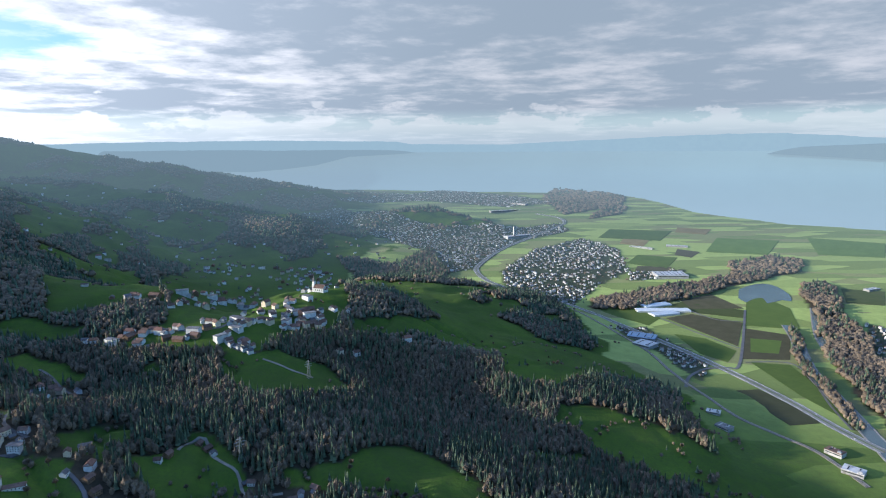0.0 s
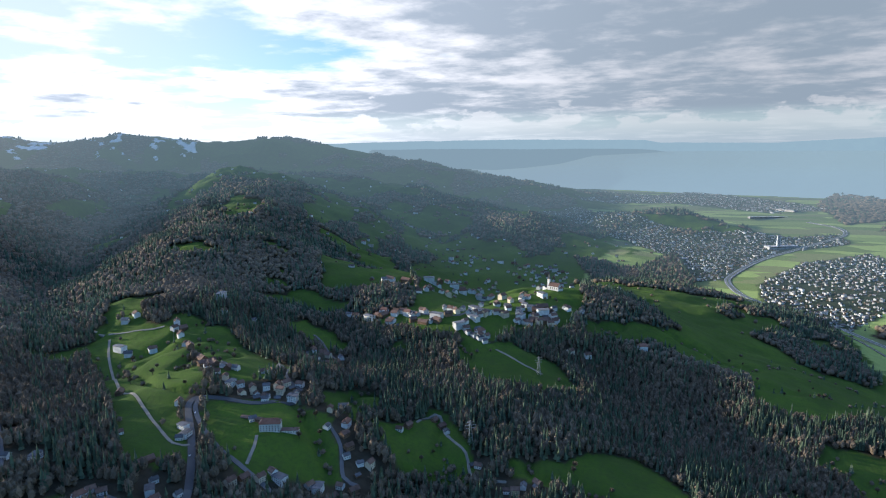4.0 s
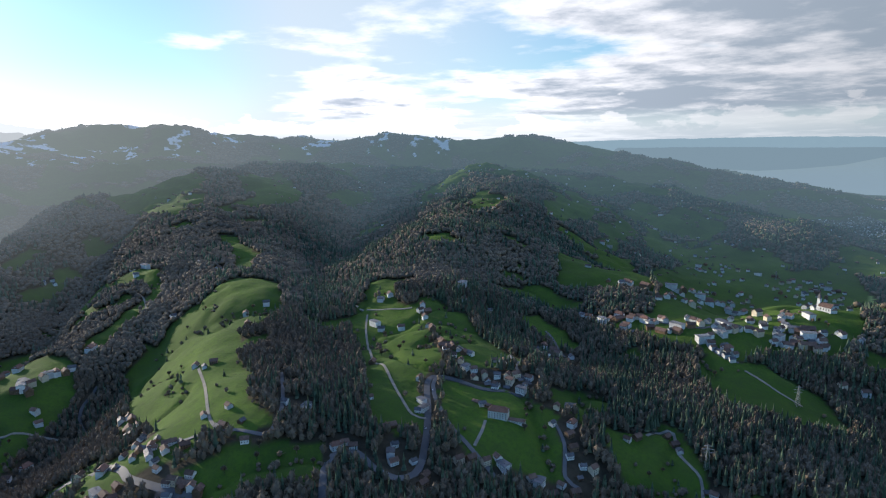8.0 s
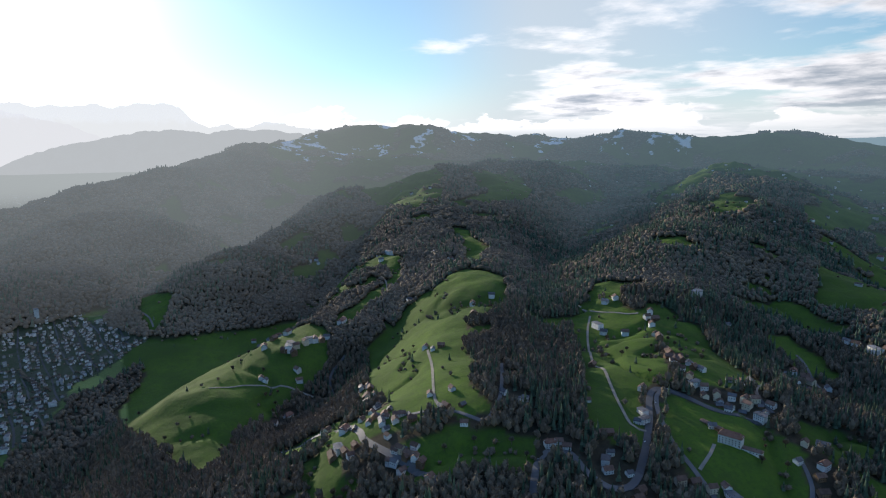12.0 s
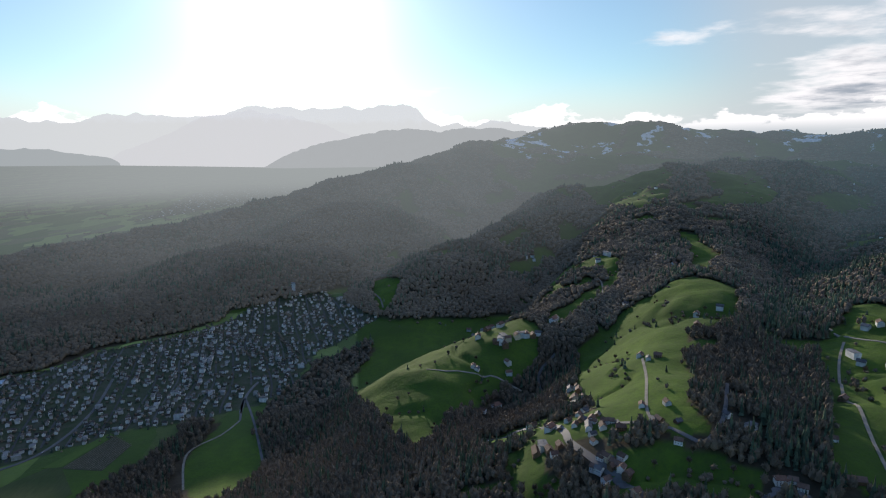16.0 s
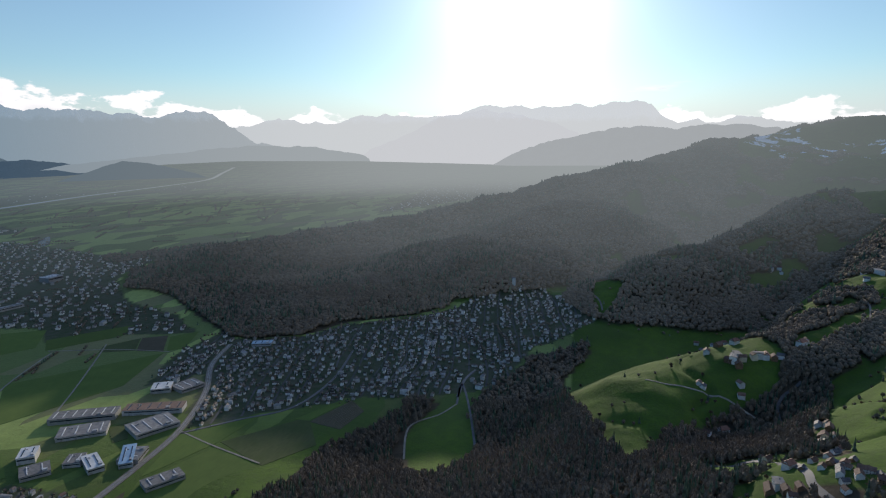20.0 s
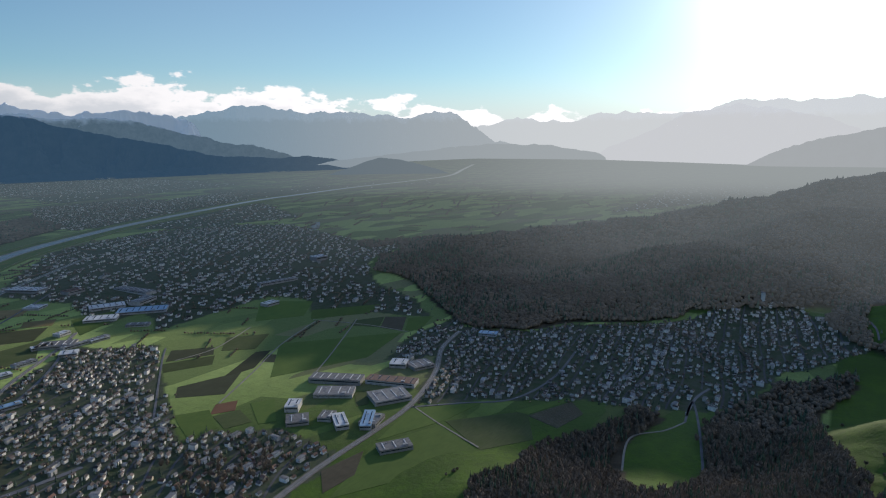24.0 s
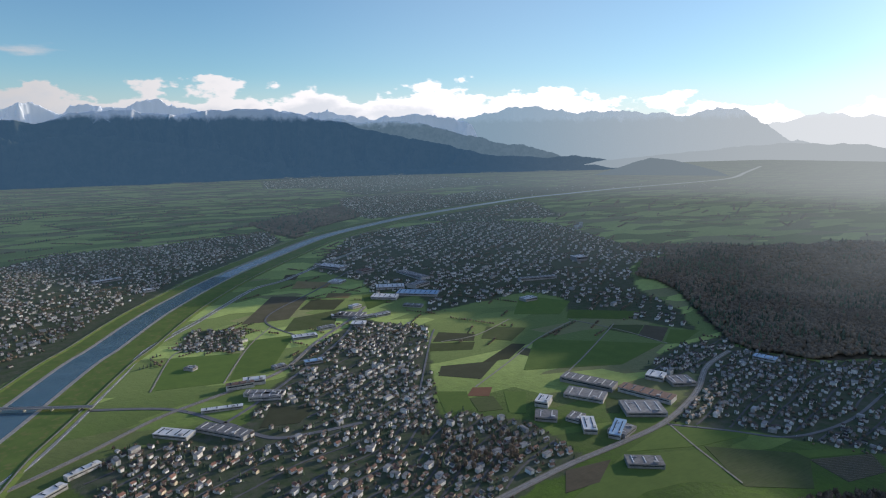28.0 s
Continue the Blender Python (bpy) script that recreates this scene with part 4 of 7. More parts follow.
quads = np.concatenate([quads, [[hub, hub + 1, hub + 2, hub + 3]]])
far_face = np.concatenate([np.repeat((rings[:-1] >= 2400.0).astype(int), na), [0]])
ground = mesh_object("ground", verts, quads, [GROUND, GROUND_FAR], far_face, True)
tagged(ground, "rolling green hills and a wide flat valley floor", "ground", kind="structure")

# what covers the ground: woods, built-up land, old snow
def wooded(x, y, z):
    """How densely the hills are wooded at a place, from 0 to 1."""
    r, az = np.hypot(x, y), azimuth(x, y)
    wx, wy = x + 16 * fuzz(x, y, 70, 81, 3), y + 16 * fuzz(x, y, 70, 83, 3)
    open_ = np.zeros(x.shape, bool)
    for poly in CLEARINGS:
        m = np.array(poly)
        lo, hi = m.min(0) - 20, m.max(0) + 20
        k = (wx > lo[0]) & (wx < hi[0]) & (wy > lo[1]) & (wy < hi[1])
        open_[k] |= inside(wx[k], wy[k], poly)
    dense = np.where(z > 26, 1.0, 0.0) * np.clip((z - 22) / 10.0, 0, 1)
    # the farmed heights are a patchwork
    patch_ = fuzz(x, y, 300, 97, 4) + 0.25 * fuzz(x, y, 90, 87, 2)
    farmed = ((az < 34) & (r > 1500)) | ((az < 47) & (r > 3400)) | ((r > 4600) & (az < 82))
    dense = np.where(farmed & (patch_ < np.where(r > 3800, 0.12, 0.02)), 0.0, dense)
    # small glades in the near woods
    dense = np.where(~farmed & (az < 92) & (fuzz(x, y, 150, 93, 3) < -0.36), 0.0, dense)
    return np.where(open_ | lake_at(x, y), 0.0, dense)


wood_at, town_at = wooded(GX, GY, GZ), np.zeros(GX.shape)
wob_x, wob_y = GX + 14 * fuzz(GX, GY, 60, 61, 2), GY + 14 * fuzz(GX, GY, 60, 67, 2)
for kind_, thick_, poly_ in WOODS:
    wood_at = np.maximum(wood_at, inside(wob_x, wob_y, poly_) * min(1.0, thick_ + 0.2))
for name_, count_, poly_ in TOWNS:
    town_at = np.maximum(town_at, inside(wob_x, wob_y, poly_))
AZ_ = azimuth(GX, GY)
snow_at = np.clip((GZ - 430) / 200.0, 0, 1) * (RR > 4500) * (AZ_ > 44) * (1 - 0.8 * wood_at) * (fuzz(GX, GY, 900, 71, 3) > -0.3)
plain_at = (GZ < 20) * (1 - wood_at) * (1 - town_at) * np.clip((RR - 1100) / 600.0, 0, 1) * ((AZ_ > 95) | (AZ_ < 9))
cover = np.stack([wood_at, town_at, snow_at, plain_at], -1).reshape(-1, 4)
cover = np.concatenate([cover, [[0, 0, 0, 0]] * 4]).astype(np.float32)
layer = ground.data.color_attributes.new("cover", "FLOAT_COLOR", "POINT")
layer.data.foreach_set("color", cover.ravel())
true_place = np.concatenate([np.stack([GX, GY, GZ], -1).reshape(-1, 3), [[0, 0, 0]] * 4]).astype(np.float32)
layer = ground.data.attributes.new("plan", "FLOAT_VECTOR", "POINT")
layer.data.foreach_set("vector", true_place.ravel())

turns_up = np.concatenate([turns, [314.0]])


def ground_quick(x, y):
    """The height of the ground sheet itself."""
    x, y = np.asarray(x, float), np.asarray(y, float)
    r, az = np.clip(np.hypot(x, y), rings[0], rings[-1] * 0.999), (np.degrees(np.arctan2(-x, y)) + 46.0) % 360.0 - 46.0
    i = np.clip(np.searchsorted(rings, r, "right") - 1, 0, nr - 2)
    j = np.clip(np.searchsorted(turns_up, az, "right") - 1, 0, na - 1)
    s, u = (r - rings[i]) / (rings[i + 1] - rings[i]), (az - turns_up[j]) / (turns_up[j + 1] - turns_up[j])
    k = (j + 1) % na
    return (GZ[i, j] * (1 - s) + GZ[i + 1, j] * s) * (1 - u) + (GZ[i, k] * (1 - s) + GZ[i + 1, k] * s) * u


def ground_at(x, y):
    return float(ground_quick(x, y))

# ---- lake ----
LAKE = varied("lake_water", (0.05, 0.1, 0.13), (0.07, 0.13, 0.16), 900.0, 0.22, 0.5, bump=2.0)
# the sky's reflection and the haze are put in as an even pale emission
haze_glow(LAKE, 0.52, True, (0.32, 0.43, 0.47), (0.46, 0.52, 0.53))
lr = np.concatenate([np.linspace(4500, 9000, 60)[:-1], np.geomspace(9000, 58000, 60)])
la = np.radians(np.arange(-76, 21.2, 0.5))
R_, A_ = np.meshgrid(lr, la, indexing="ij")
sx, sy, sz, _ = squeeze(-np.sin(A_) * R_, np.cos(A_) * R_, np.full_like(R_, -1.0 ))
i_ = np.arange(R_.size).reshape(R_.shape)
lq = np.stack([i_[:-1, :-1], i_[:-1, 1:], i_[1:, 1:], i_[1:, :-1]], -1).reshape(-1, 4)
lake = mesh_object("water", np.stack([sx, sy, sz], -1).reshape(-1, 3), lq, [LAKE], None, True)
tagged(lake, "wide pale blue lake reaching to the horizon", "lake", kind="structure")

# ---- far mountains ----


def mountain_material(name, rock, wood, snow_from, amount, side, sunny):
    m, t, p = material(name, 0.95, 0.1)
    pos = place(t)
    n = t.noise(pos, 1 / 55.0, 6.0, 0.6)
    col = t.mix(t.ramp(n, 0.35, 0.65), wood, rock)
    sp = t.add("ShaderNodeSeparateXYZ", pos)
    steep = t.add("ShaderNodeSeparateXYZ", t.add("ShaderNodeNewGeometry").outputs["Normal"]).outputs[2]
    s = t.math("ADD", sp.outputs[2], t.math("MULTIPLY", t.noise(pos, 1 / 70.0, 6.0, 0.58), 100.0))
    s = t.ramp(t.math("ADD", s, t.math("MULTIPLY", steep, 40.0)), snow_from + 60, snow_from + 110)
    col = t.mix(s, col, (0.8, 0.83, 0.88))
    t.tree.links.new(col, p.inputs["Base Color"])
    # haze is an even emission: side colour away from the sun, sunny towards it
    return haze_glow(m, amount, True, side, sunny)


def crags(x, y, size, seed, octaves=4):
    """Noise with sharp crests, from 0 to 1."""
    out, amp, tot = np.zeros_like(x, float), 1.0, 0.0
    for o in range(octaves):
        out += amp * (1 - np.abs(fuzz(x, y, size, seed + 7 * o, 1)) * 1.6)
        tot, amp, size = tot + amp, amp * 0.52, size / 2.1
    return out / tot


def mountain_range(name, label, skyline, near, far, material_, foot=None, rough=0.25, relief=1.0, steps=64, shape=1.0):
    """A far range: its skyline given as azimuth and elevation, its foot where the plain ends, standing between near and far metres out."""
    az = np.arange(skyline[0][0], skyline[-1][0], 0.07)
    el = np.interp(az, [a for a, e in skyline], [e for a, e in skyline])
    low = plain_end(az) - 0.06 if foot is None else np.interp(az, [a for a, e in foot], [e for a, e in foot])
    el = el + rough * (crags(az * 100, az * 0 + far, 160, 41) - 0.55) * np.clip((el - low) / 1.5, 0.1, 1)
    ends = np.clip(np.minimum(az - az[0], az[-1] - az) / 1.2, 0, 1)
    el = np.maximum(low + (el - low) * ends * (2 - ends), low)
    s = np.linspace(0, 1.15, steps)
    S, A = np.meshgrid(s, az, indexing="ij")
    top, base_ = np.interp(A, az, el), np.interp(A, az, low)
    R = near + (far - near) * S
    swing = A * 100 + 90 * fuzz(A * 100, S * 300 + far, 240, 47, 3)
    spur = crags(swing, S * 150 + far, 230, 53, 4) - 0.5
    rise = np.where(S < 1, np.clip(S, 0, 1) ** shape, 1 - (S - 1) * 4)
    E = base_ + (top - base_) * (rise + relief * spur * 0.55 * np.clip(S * (1 - S) * 4, 0, 1) * (0.35 + 0.65 * S))
    E = np.minimum(E, top)
    x, y = -np.sin(np.radians(A)) * R, np.cos(np.radians(A)) * R
    Z = EYE + np.tan(np.radians(E)) * R
    ids_ = np.arange(S.size).reshape(S.shape)
    q = np.stack([ids_[:-1, :-1], ids_[:-1, 1:], ids_[1:, 1:], ids_[1:, :-1]], -1).reshape(-1, 4)[:, ::-1]
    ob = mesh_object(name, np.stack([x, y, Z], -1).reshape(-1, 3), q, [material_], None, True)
    return tagged(ob, label, "mountain", kind="structure")


WOODED, ROCK = (0.035, 0.048, 0.04), (0.13, 0.135, 0.12)
DARKROCK = (0.055, 0.066, 0.058)
# each range's blueness or paleness is mostly haze painted as emission
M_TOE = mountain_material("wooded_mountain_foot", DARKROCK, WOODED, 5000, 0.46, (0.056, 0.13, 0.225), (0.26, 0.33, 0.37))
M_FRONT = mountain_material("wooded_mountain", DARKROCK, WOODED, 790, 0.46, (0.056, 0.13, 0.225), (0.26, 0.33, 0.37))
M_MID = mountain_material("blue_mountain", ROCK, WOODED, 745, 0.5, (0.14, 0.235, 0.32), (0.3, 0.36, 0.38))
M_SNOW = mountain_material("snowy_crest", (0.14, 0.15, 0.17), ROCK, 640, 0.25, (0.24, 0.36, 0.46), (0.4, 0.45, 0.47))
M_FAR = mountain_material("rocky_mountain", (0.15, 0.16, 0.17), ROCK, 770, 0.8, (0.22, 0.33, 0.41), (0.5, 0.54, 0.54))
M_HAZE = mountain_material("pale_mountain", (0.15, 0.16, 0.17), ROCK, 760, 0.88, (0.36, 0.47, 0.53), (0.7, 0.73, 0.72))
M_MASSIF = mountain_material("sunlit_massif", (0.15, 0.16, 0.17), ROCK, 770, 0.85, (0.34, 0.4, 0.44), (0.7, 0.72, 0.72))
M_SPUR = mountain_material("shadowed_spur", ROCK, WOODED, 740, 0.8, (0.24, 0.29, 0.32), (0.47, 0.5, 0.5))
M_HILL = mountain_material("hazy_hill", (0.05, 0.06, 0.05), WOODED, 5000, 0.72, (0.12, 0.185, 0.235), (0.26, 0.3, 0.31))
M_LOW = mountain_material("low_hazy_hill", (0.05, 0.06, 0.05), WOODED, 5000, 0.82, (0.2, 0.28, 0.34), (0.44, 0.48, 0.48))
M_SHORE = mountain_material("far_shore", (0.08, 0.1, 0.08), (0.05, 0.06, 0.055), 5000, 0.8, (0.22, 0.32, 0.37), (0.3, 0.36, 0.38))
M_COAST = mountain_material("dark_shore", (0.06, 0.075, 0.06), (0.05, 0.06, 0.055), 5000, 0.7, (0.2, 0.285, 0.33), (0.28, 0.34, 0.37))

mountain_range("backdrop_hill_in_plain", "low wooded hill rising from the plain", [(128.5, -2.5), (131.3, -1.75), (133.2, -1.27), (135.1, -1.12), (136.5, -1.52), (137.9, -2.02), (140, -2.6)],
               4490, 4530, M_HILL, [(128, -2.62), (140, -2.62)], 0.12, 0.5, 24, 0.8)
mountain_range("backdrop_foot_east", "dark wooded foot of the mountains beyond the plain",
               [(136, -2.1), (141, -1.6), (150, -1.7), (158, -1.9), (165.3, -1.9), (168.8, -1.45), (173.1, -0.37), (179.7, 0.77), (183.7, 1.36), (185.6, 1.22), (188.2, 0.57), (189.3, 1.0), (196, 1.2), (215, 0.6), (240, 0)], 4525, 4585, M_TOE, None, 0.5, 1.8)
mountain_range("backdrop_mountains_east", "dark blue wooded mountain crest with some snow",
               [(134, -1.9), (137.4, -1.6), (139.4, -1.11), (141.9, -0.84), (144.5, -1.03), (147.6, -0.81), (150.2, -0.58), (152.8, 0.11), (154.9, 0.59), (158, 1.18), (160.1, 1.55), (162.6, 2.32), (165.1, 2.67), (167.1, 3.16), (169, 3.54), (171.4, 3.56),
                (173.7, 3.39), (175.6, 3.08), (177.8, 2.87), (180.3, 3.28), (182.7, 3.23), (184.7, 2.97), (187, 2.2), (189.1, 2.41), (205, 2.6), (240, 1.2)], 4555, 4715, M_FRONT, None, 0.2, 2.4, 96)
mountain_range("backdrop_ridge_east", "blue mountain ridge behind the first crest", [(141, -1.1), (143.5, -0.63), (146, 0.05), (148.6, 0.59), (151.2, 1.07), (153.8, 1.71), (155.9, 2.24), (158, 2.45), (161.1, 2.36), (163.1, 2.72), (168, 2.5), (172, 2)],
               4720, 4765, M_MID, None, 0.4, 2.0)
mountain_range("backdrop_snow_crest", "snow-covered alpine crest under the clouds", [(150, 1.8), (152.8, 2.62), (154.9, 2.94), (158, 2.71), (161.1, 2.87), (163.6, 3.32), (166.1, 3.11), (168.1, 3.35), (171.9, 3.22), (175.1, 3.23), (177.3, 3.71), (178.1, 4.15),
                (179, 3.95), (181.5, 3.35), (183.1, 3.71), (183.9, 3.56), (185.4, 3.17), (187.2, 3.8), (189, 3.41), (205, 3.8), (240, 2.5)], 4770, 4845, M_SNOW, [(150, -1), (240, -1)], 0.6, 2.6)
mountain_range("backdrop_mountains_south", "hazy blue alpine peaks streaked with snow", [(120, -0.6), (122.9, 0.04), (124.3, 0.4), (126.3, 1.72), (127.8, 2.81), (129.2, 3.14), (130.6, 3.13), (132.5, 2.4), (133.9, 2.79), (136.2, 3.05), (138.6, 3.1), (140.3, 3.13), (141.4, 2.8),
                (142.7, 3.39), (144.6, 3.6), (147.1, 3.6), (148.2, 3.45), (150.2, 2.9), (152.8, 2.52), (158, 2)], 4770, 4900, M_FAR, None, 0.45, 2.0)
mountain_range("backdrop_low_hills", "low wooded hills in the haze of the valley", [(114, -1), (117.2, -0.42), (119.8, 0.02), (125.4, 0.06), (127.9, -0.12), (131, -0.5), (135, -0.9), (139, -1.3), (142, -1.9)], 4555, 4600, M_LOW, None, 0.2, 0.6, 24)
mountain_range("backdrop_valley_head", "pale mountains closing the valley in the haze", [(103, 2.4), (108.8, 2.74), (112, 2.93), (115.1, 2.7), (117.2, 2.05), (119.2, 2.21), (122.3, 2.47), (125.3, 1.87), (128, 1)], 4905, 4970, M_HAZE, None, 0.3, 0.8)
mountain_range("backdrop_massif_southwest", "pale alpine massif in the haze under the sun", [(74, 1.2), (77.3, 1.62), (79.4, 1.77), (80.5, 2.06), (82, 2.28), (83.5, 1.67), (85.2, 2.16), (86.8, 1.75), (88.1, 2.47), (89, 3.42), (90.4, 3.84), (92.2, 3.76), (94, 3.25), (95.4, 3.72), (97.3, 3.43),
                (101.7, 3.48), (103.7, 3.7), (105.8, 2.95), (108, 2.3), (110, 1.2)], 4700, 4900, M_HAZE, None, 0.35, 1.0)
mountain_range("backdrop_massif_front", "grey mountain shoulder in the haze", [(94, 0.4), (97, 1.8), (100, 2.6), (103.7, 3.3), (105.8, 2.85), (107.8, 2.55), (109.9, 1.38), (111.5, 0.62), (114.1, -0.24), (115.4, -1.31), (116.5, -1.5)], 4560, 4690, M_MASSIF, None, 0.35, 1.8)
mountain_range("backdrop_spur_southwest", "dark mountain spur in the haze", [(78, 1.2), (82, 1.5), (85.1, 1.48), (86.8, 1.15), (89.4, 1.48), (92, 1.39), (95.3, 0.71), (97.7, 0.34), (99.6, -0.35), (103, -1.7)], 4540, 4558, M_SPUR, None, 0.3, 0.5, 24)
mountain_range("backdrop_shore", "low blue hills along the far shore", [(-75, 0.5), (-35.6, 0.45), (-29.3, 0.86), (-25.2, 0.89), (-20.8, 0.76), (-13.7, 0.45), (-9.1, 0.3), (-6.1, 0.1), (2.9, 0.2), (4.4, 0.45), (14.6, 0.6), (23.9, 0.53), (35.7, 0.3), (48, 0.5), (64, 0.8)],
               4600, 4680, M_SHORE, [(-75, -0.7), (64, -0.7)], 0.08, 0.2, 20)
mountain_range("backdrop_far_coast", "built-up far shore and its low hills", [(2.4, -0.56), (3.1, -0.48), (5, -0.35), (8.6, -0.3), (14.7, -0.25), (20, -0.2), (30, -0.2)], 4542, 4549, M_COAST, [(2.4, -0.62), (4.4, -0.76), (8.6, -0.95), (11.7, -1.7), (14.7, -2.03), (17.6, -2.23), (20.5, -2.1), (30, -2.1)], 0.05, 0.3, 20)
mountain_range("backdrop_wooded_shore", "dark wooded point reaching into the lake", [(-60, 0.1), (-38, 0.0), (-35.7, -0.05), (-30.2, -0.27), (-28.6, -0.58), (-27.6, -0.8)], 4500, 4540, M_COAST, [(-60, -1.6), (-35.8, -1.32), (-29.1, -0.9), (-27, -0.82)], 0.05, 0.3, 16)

# ---- roads, rails, river, ponds ----
ASPHALT = varied("asphalt", (0.085, 0.085, 0.088), (0.125, 0.122, 0.12), 30.0, 0.75, 0.3, obj=0.12)
BALLAST = varied("ballast", (0.16, 0.145, 0.12), (0.22, 0.2, 0.17), 12.0, 0.95, 0.1)
GRAVEL = varied("gravel_track", (0.19, 0.175, 0.145), (0.26, 0.24, 0.2), 10.0, 0.95, 0.1)
STEEL = varied("rail_steel", (0.25, 0.24, 0.23), (0.35, 0.34, 0.33), 5.0, 0.4, 0.5, metal=0.7)
CONCRETE_ROAD = varied("motorway_surface", (0.16, 0.158, 0.15), (0.22, 0.215, 0.205), 30.0, 0.8, 0.3)
PAINT = varied("road_paint", (0.6, 0.6, 0.58), (0.75, 0.75, 0.73), 3.0, 0.7, 0.3)
BANK = varied("stone_bank", (0.2, 0.19, 0.17), (0.3, 0.28, 0.25), 9.0, 0.95, 0.1)
LEVEE = varied("levee_grass", (0.078, 0.118, 0.03), (0.108, 0.148, 0.038), 60.0, 0.95, 0.1, c=(0.14, 0.14, 0.05), small=0.05)
RIVERWATER = varied("river_water", (0.05, 0.09, 0.1), (0.07, 0.11, 0.12), 120.0, 0.12, 0.5, bump=0.5)

# haze emission is painted onto roads, rails, banks and river too
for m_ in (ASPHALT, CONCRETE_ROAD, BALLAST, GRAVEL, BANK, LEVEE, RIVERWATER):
    haze_glow(m_, 0.24)


def smooth_line(pts, step=9.0):
    """Points along a soft curve through pts."""
    p = np.array([pts[0]] + list(pts) + [pts[-1]], float)
    out = []
    for a, b, c, d in zip(p, p[1:], p[2:], p[3:]):
        far = np.hypot(*b) / 1500.0
        n = int(min(60, max(2, np.hypot(*(c - b)) / (step * max(1.0, far)))))
        for s in np.arange(n) / n:
            out.append(0.5 * (2 * b + (c - a) * s + (2 * a - 5 * b + 4 * c - d) * s * s + (3 * b - a - 3 * c + d) * s ** 3))
    out.append(p[-1])
    return np.array(out)


def ribbon(name, line, left, right, lift, mat, profile=None, hug=True, depth=1.5):
    """A strip along the line from left to right of it, lying on the ground, its sides going down into it."""
    t = np.gradient(line, axis=0)
    t /= np.maximum(np.hypot(t[:, 0], t[:, 1]), 1e-6)[:, None]
    n = np.stack([-t[:, 1], t[:, 0]], -1)
    offs = [left, left, right, right] if profile is None else [o for o, h in profile]
    highs = [-depth, lift, lift, -depth] if profile is None else [h for o, h in profile]
    rows = []
    for o, h in zip(offs, highs):
        q = line + n * o
        z = ground_quick(q[:, 0], q[:, 1]) + h + np.maximum(np.hypot(q[:, 0], q[:, 1]) - 2000, 0) * 0.0012 * (h > 0)
        rows.append(np.stack(squeeze(q[:, 0], q[:, 1], z)[:3], -1))
    v = np.stack(rows, 1)
    i = np.arange(v.shape[0] * v.shape[1]).reshape(v.shape[:2])
    q = np.stack([i[:-1, :-1], i[1:, :-1], i[1:, 1:], i[:-1, 1:]], -1).reshape(-1, 4)
    return mesh_object(name, v.reshape(-1, 3), q, [mat])


for kind_, wide, pts in ROADS:
    line = smooth_line(pts)
    if kind_ == "railway":
        way_ = tagged(ribbon("railway", line, -wide / 2, wide / 2, 1.1, BALLAST), "railway track on a grey ballast bed", "railway", kind="structure")
        for o in (-3.2, -1.7, 1.7, 3.2):
            r_ = ribbon("rail", line, o - 0.25, o + 0.25, 1.4, STEEL, depth=-1.0)
            r_.parent = way_
    elif kind_ == "motorway":
        way_ = tagged(ribbon("road", line, -wide / 2, wide / 2, 0.8, CONCRETE_ROAD), "grey asphalt motorway with two carriageways", "motorway", kind="structure")
        strip = ribbon("median", line, -1.3, 1.3, 1.1, LEVEE, depth=-0.5)
        strip.parent = way_
        for o in (-wide / 2 + 2.2, wide / 2 - 2.2):
            strip = ribbon("edge_line", line, o - 0.25, o + 0.25, 0.95, PAINT, depth=-0.6)
            strip.parent = way_
    else:
        tagged(ribbon("road", line, -wide / 2, wide / 2, 0.9, GRAVEL if kind_ == "lane" and wide < 5 else ASPHALT),
               "pale gravel farm lane" if kind_ == "lane" and wide < 5 else "grey asphalt country road", "road", kind="structure")

mid = smooth_line(RIVER, 25.0)
# the far water's sky sheen is put into a pale metallic colour
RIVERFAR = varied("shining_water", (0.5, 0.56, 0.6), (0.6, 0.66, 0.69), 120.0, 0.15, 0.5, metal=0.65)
haze_glow(RIVERFAR, 0.5)
turn_at = int(np.argmax(np.hypot(mid[:, 0], mid[:, 1]) > 3000))
tagged(ribbon("water", mid[:turn_at + 1], -42, 42, 0.5, RIVERWATER, hug=False), "blue-grey canalised river", "river", kind="structure")
tagged(ribbon("water", mid[turn_at:], -33, 33, 0.5, RIVERFAR, hug=False), "far reach of the canalised river, its shine put in as pale colour", "river", kind="structure")
for side in (-1, 1):
    a, b = sorted((side * 41, side * 52))
    tagged(ribbon("river_bank", mid, a, b, 1.0, BANK, hug=False), "pale stone bank along the river", "river bank", kind="structure")
    a, b = sorted((side * 52, side * (104 if side > 0 else 138)))
    tagged(ribbon("flood_meadow", mid, a, b, 0.7, LEVEE, hug=False), "grass flood meadow beside the river", "meadow", kind="structure")
    o = side * (114 if side > 0 else 148)
    tagged(ribbon("levee", mid, 0, 0, 0, LEVEE, [(o - 14, -1), (o - 3, 3.2), (o + 3, 3.2), (o + 14, -1)], False), "long grassy flood dam", "dam", kind="structure")
    tagged(ribbon("dam_path", mid, o - 1.6, o + 1.6, 3.5, GRAVEL, hug=False, depth=-3), "pale gravel path on the dam", "path", kind="structure")
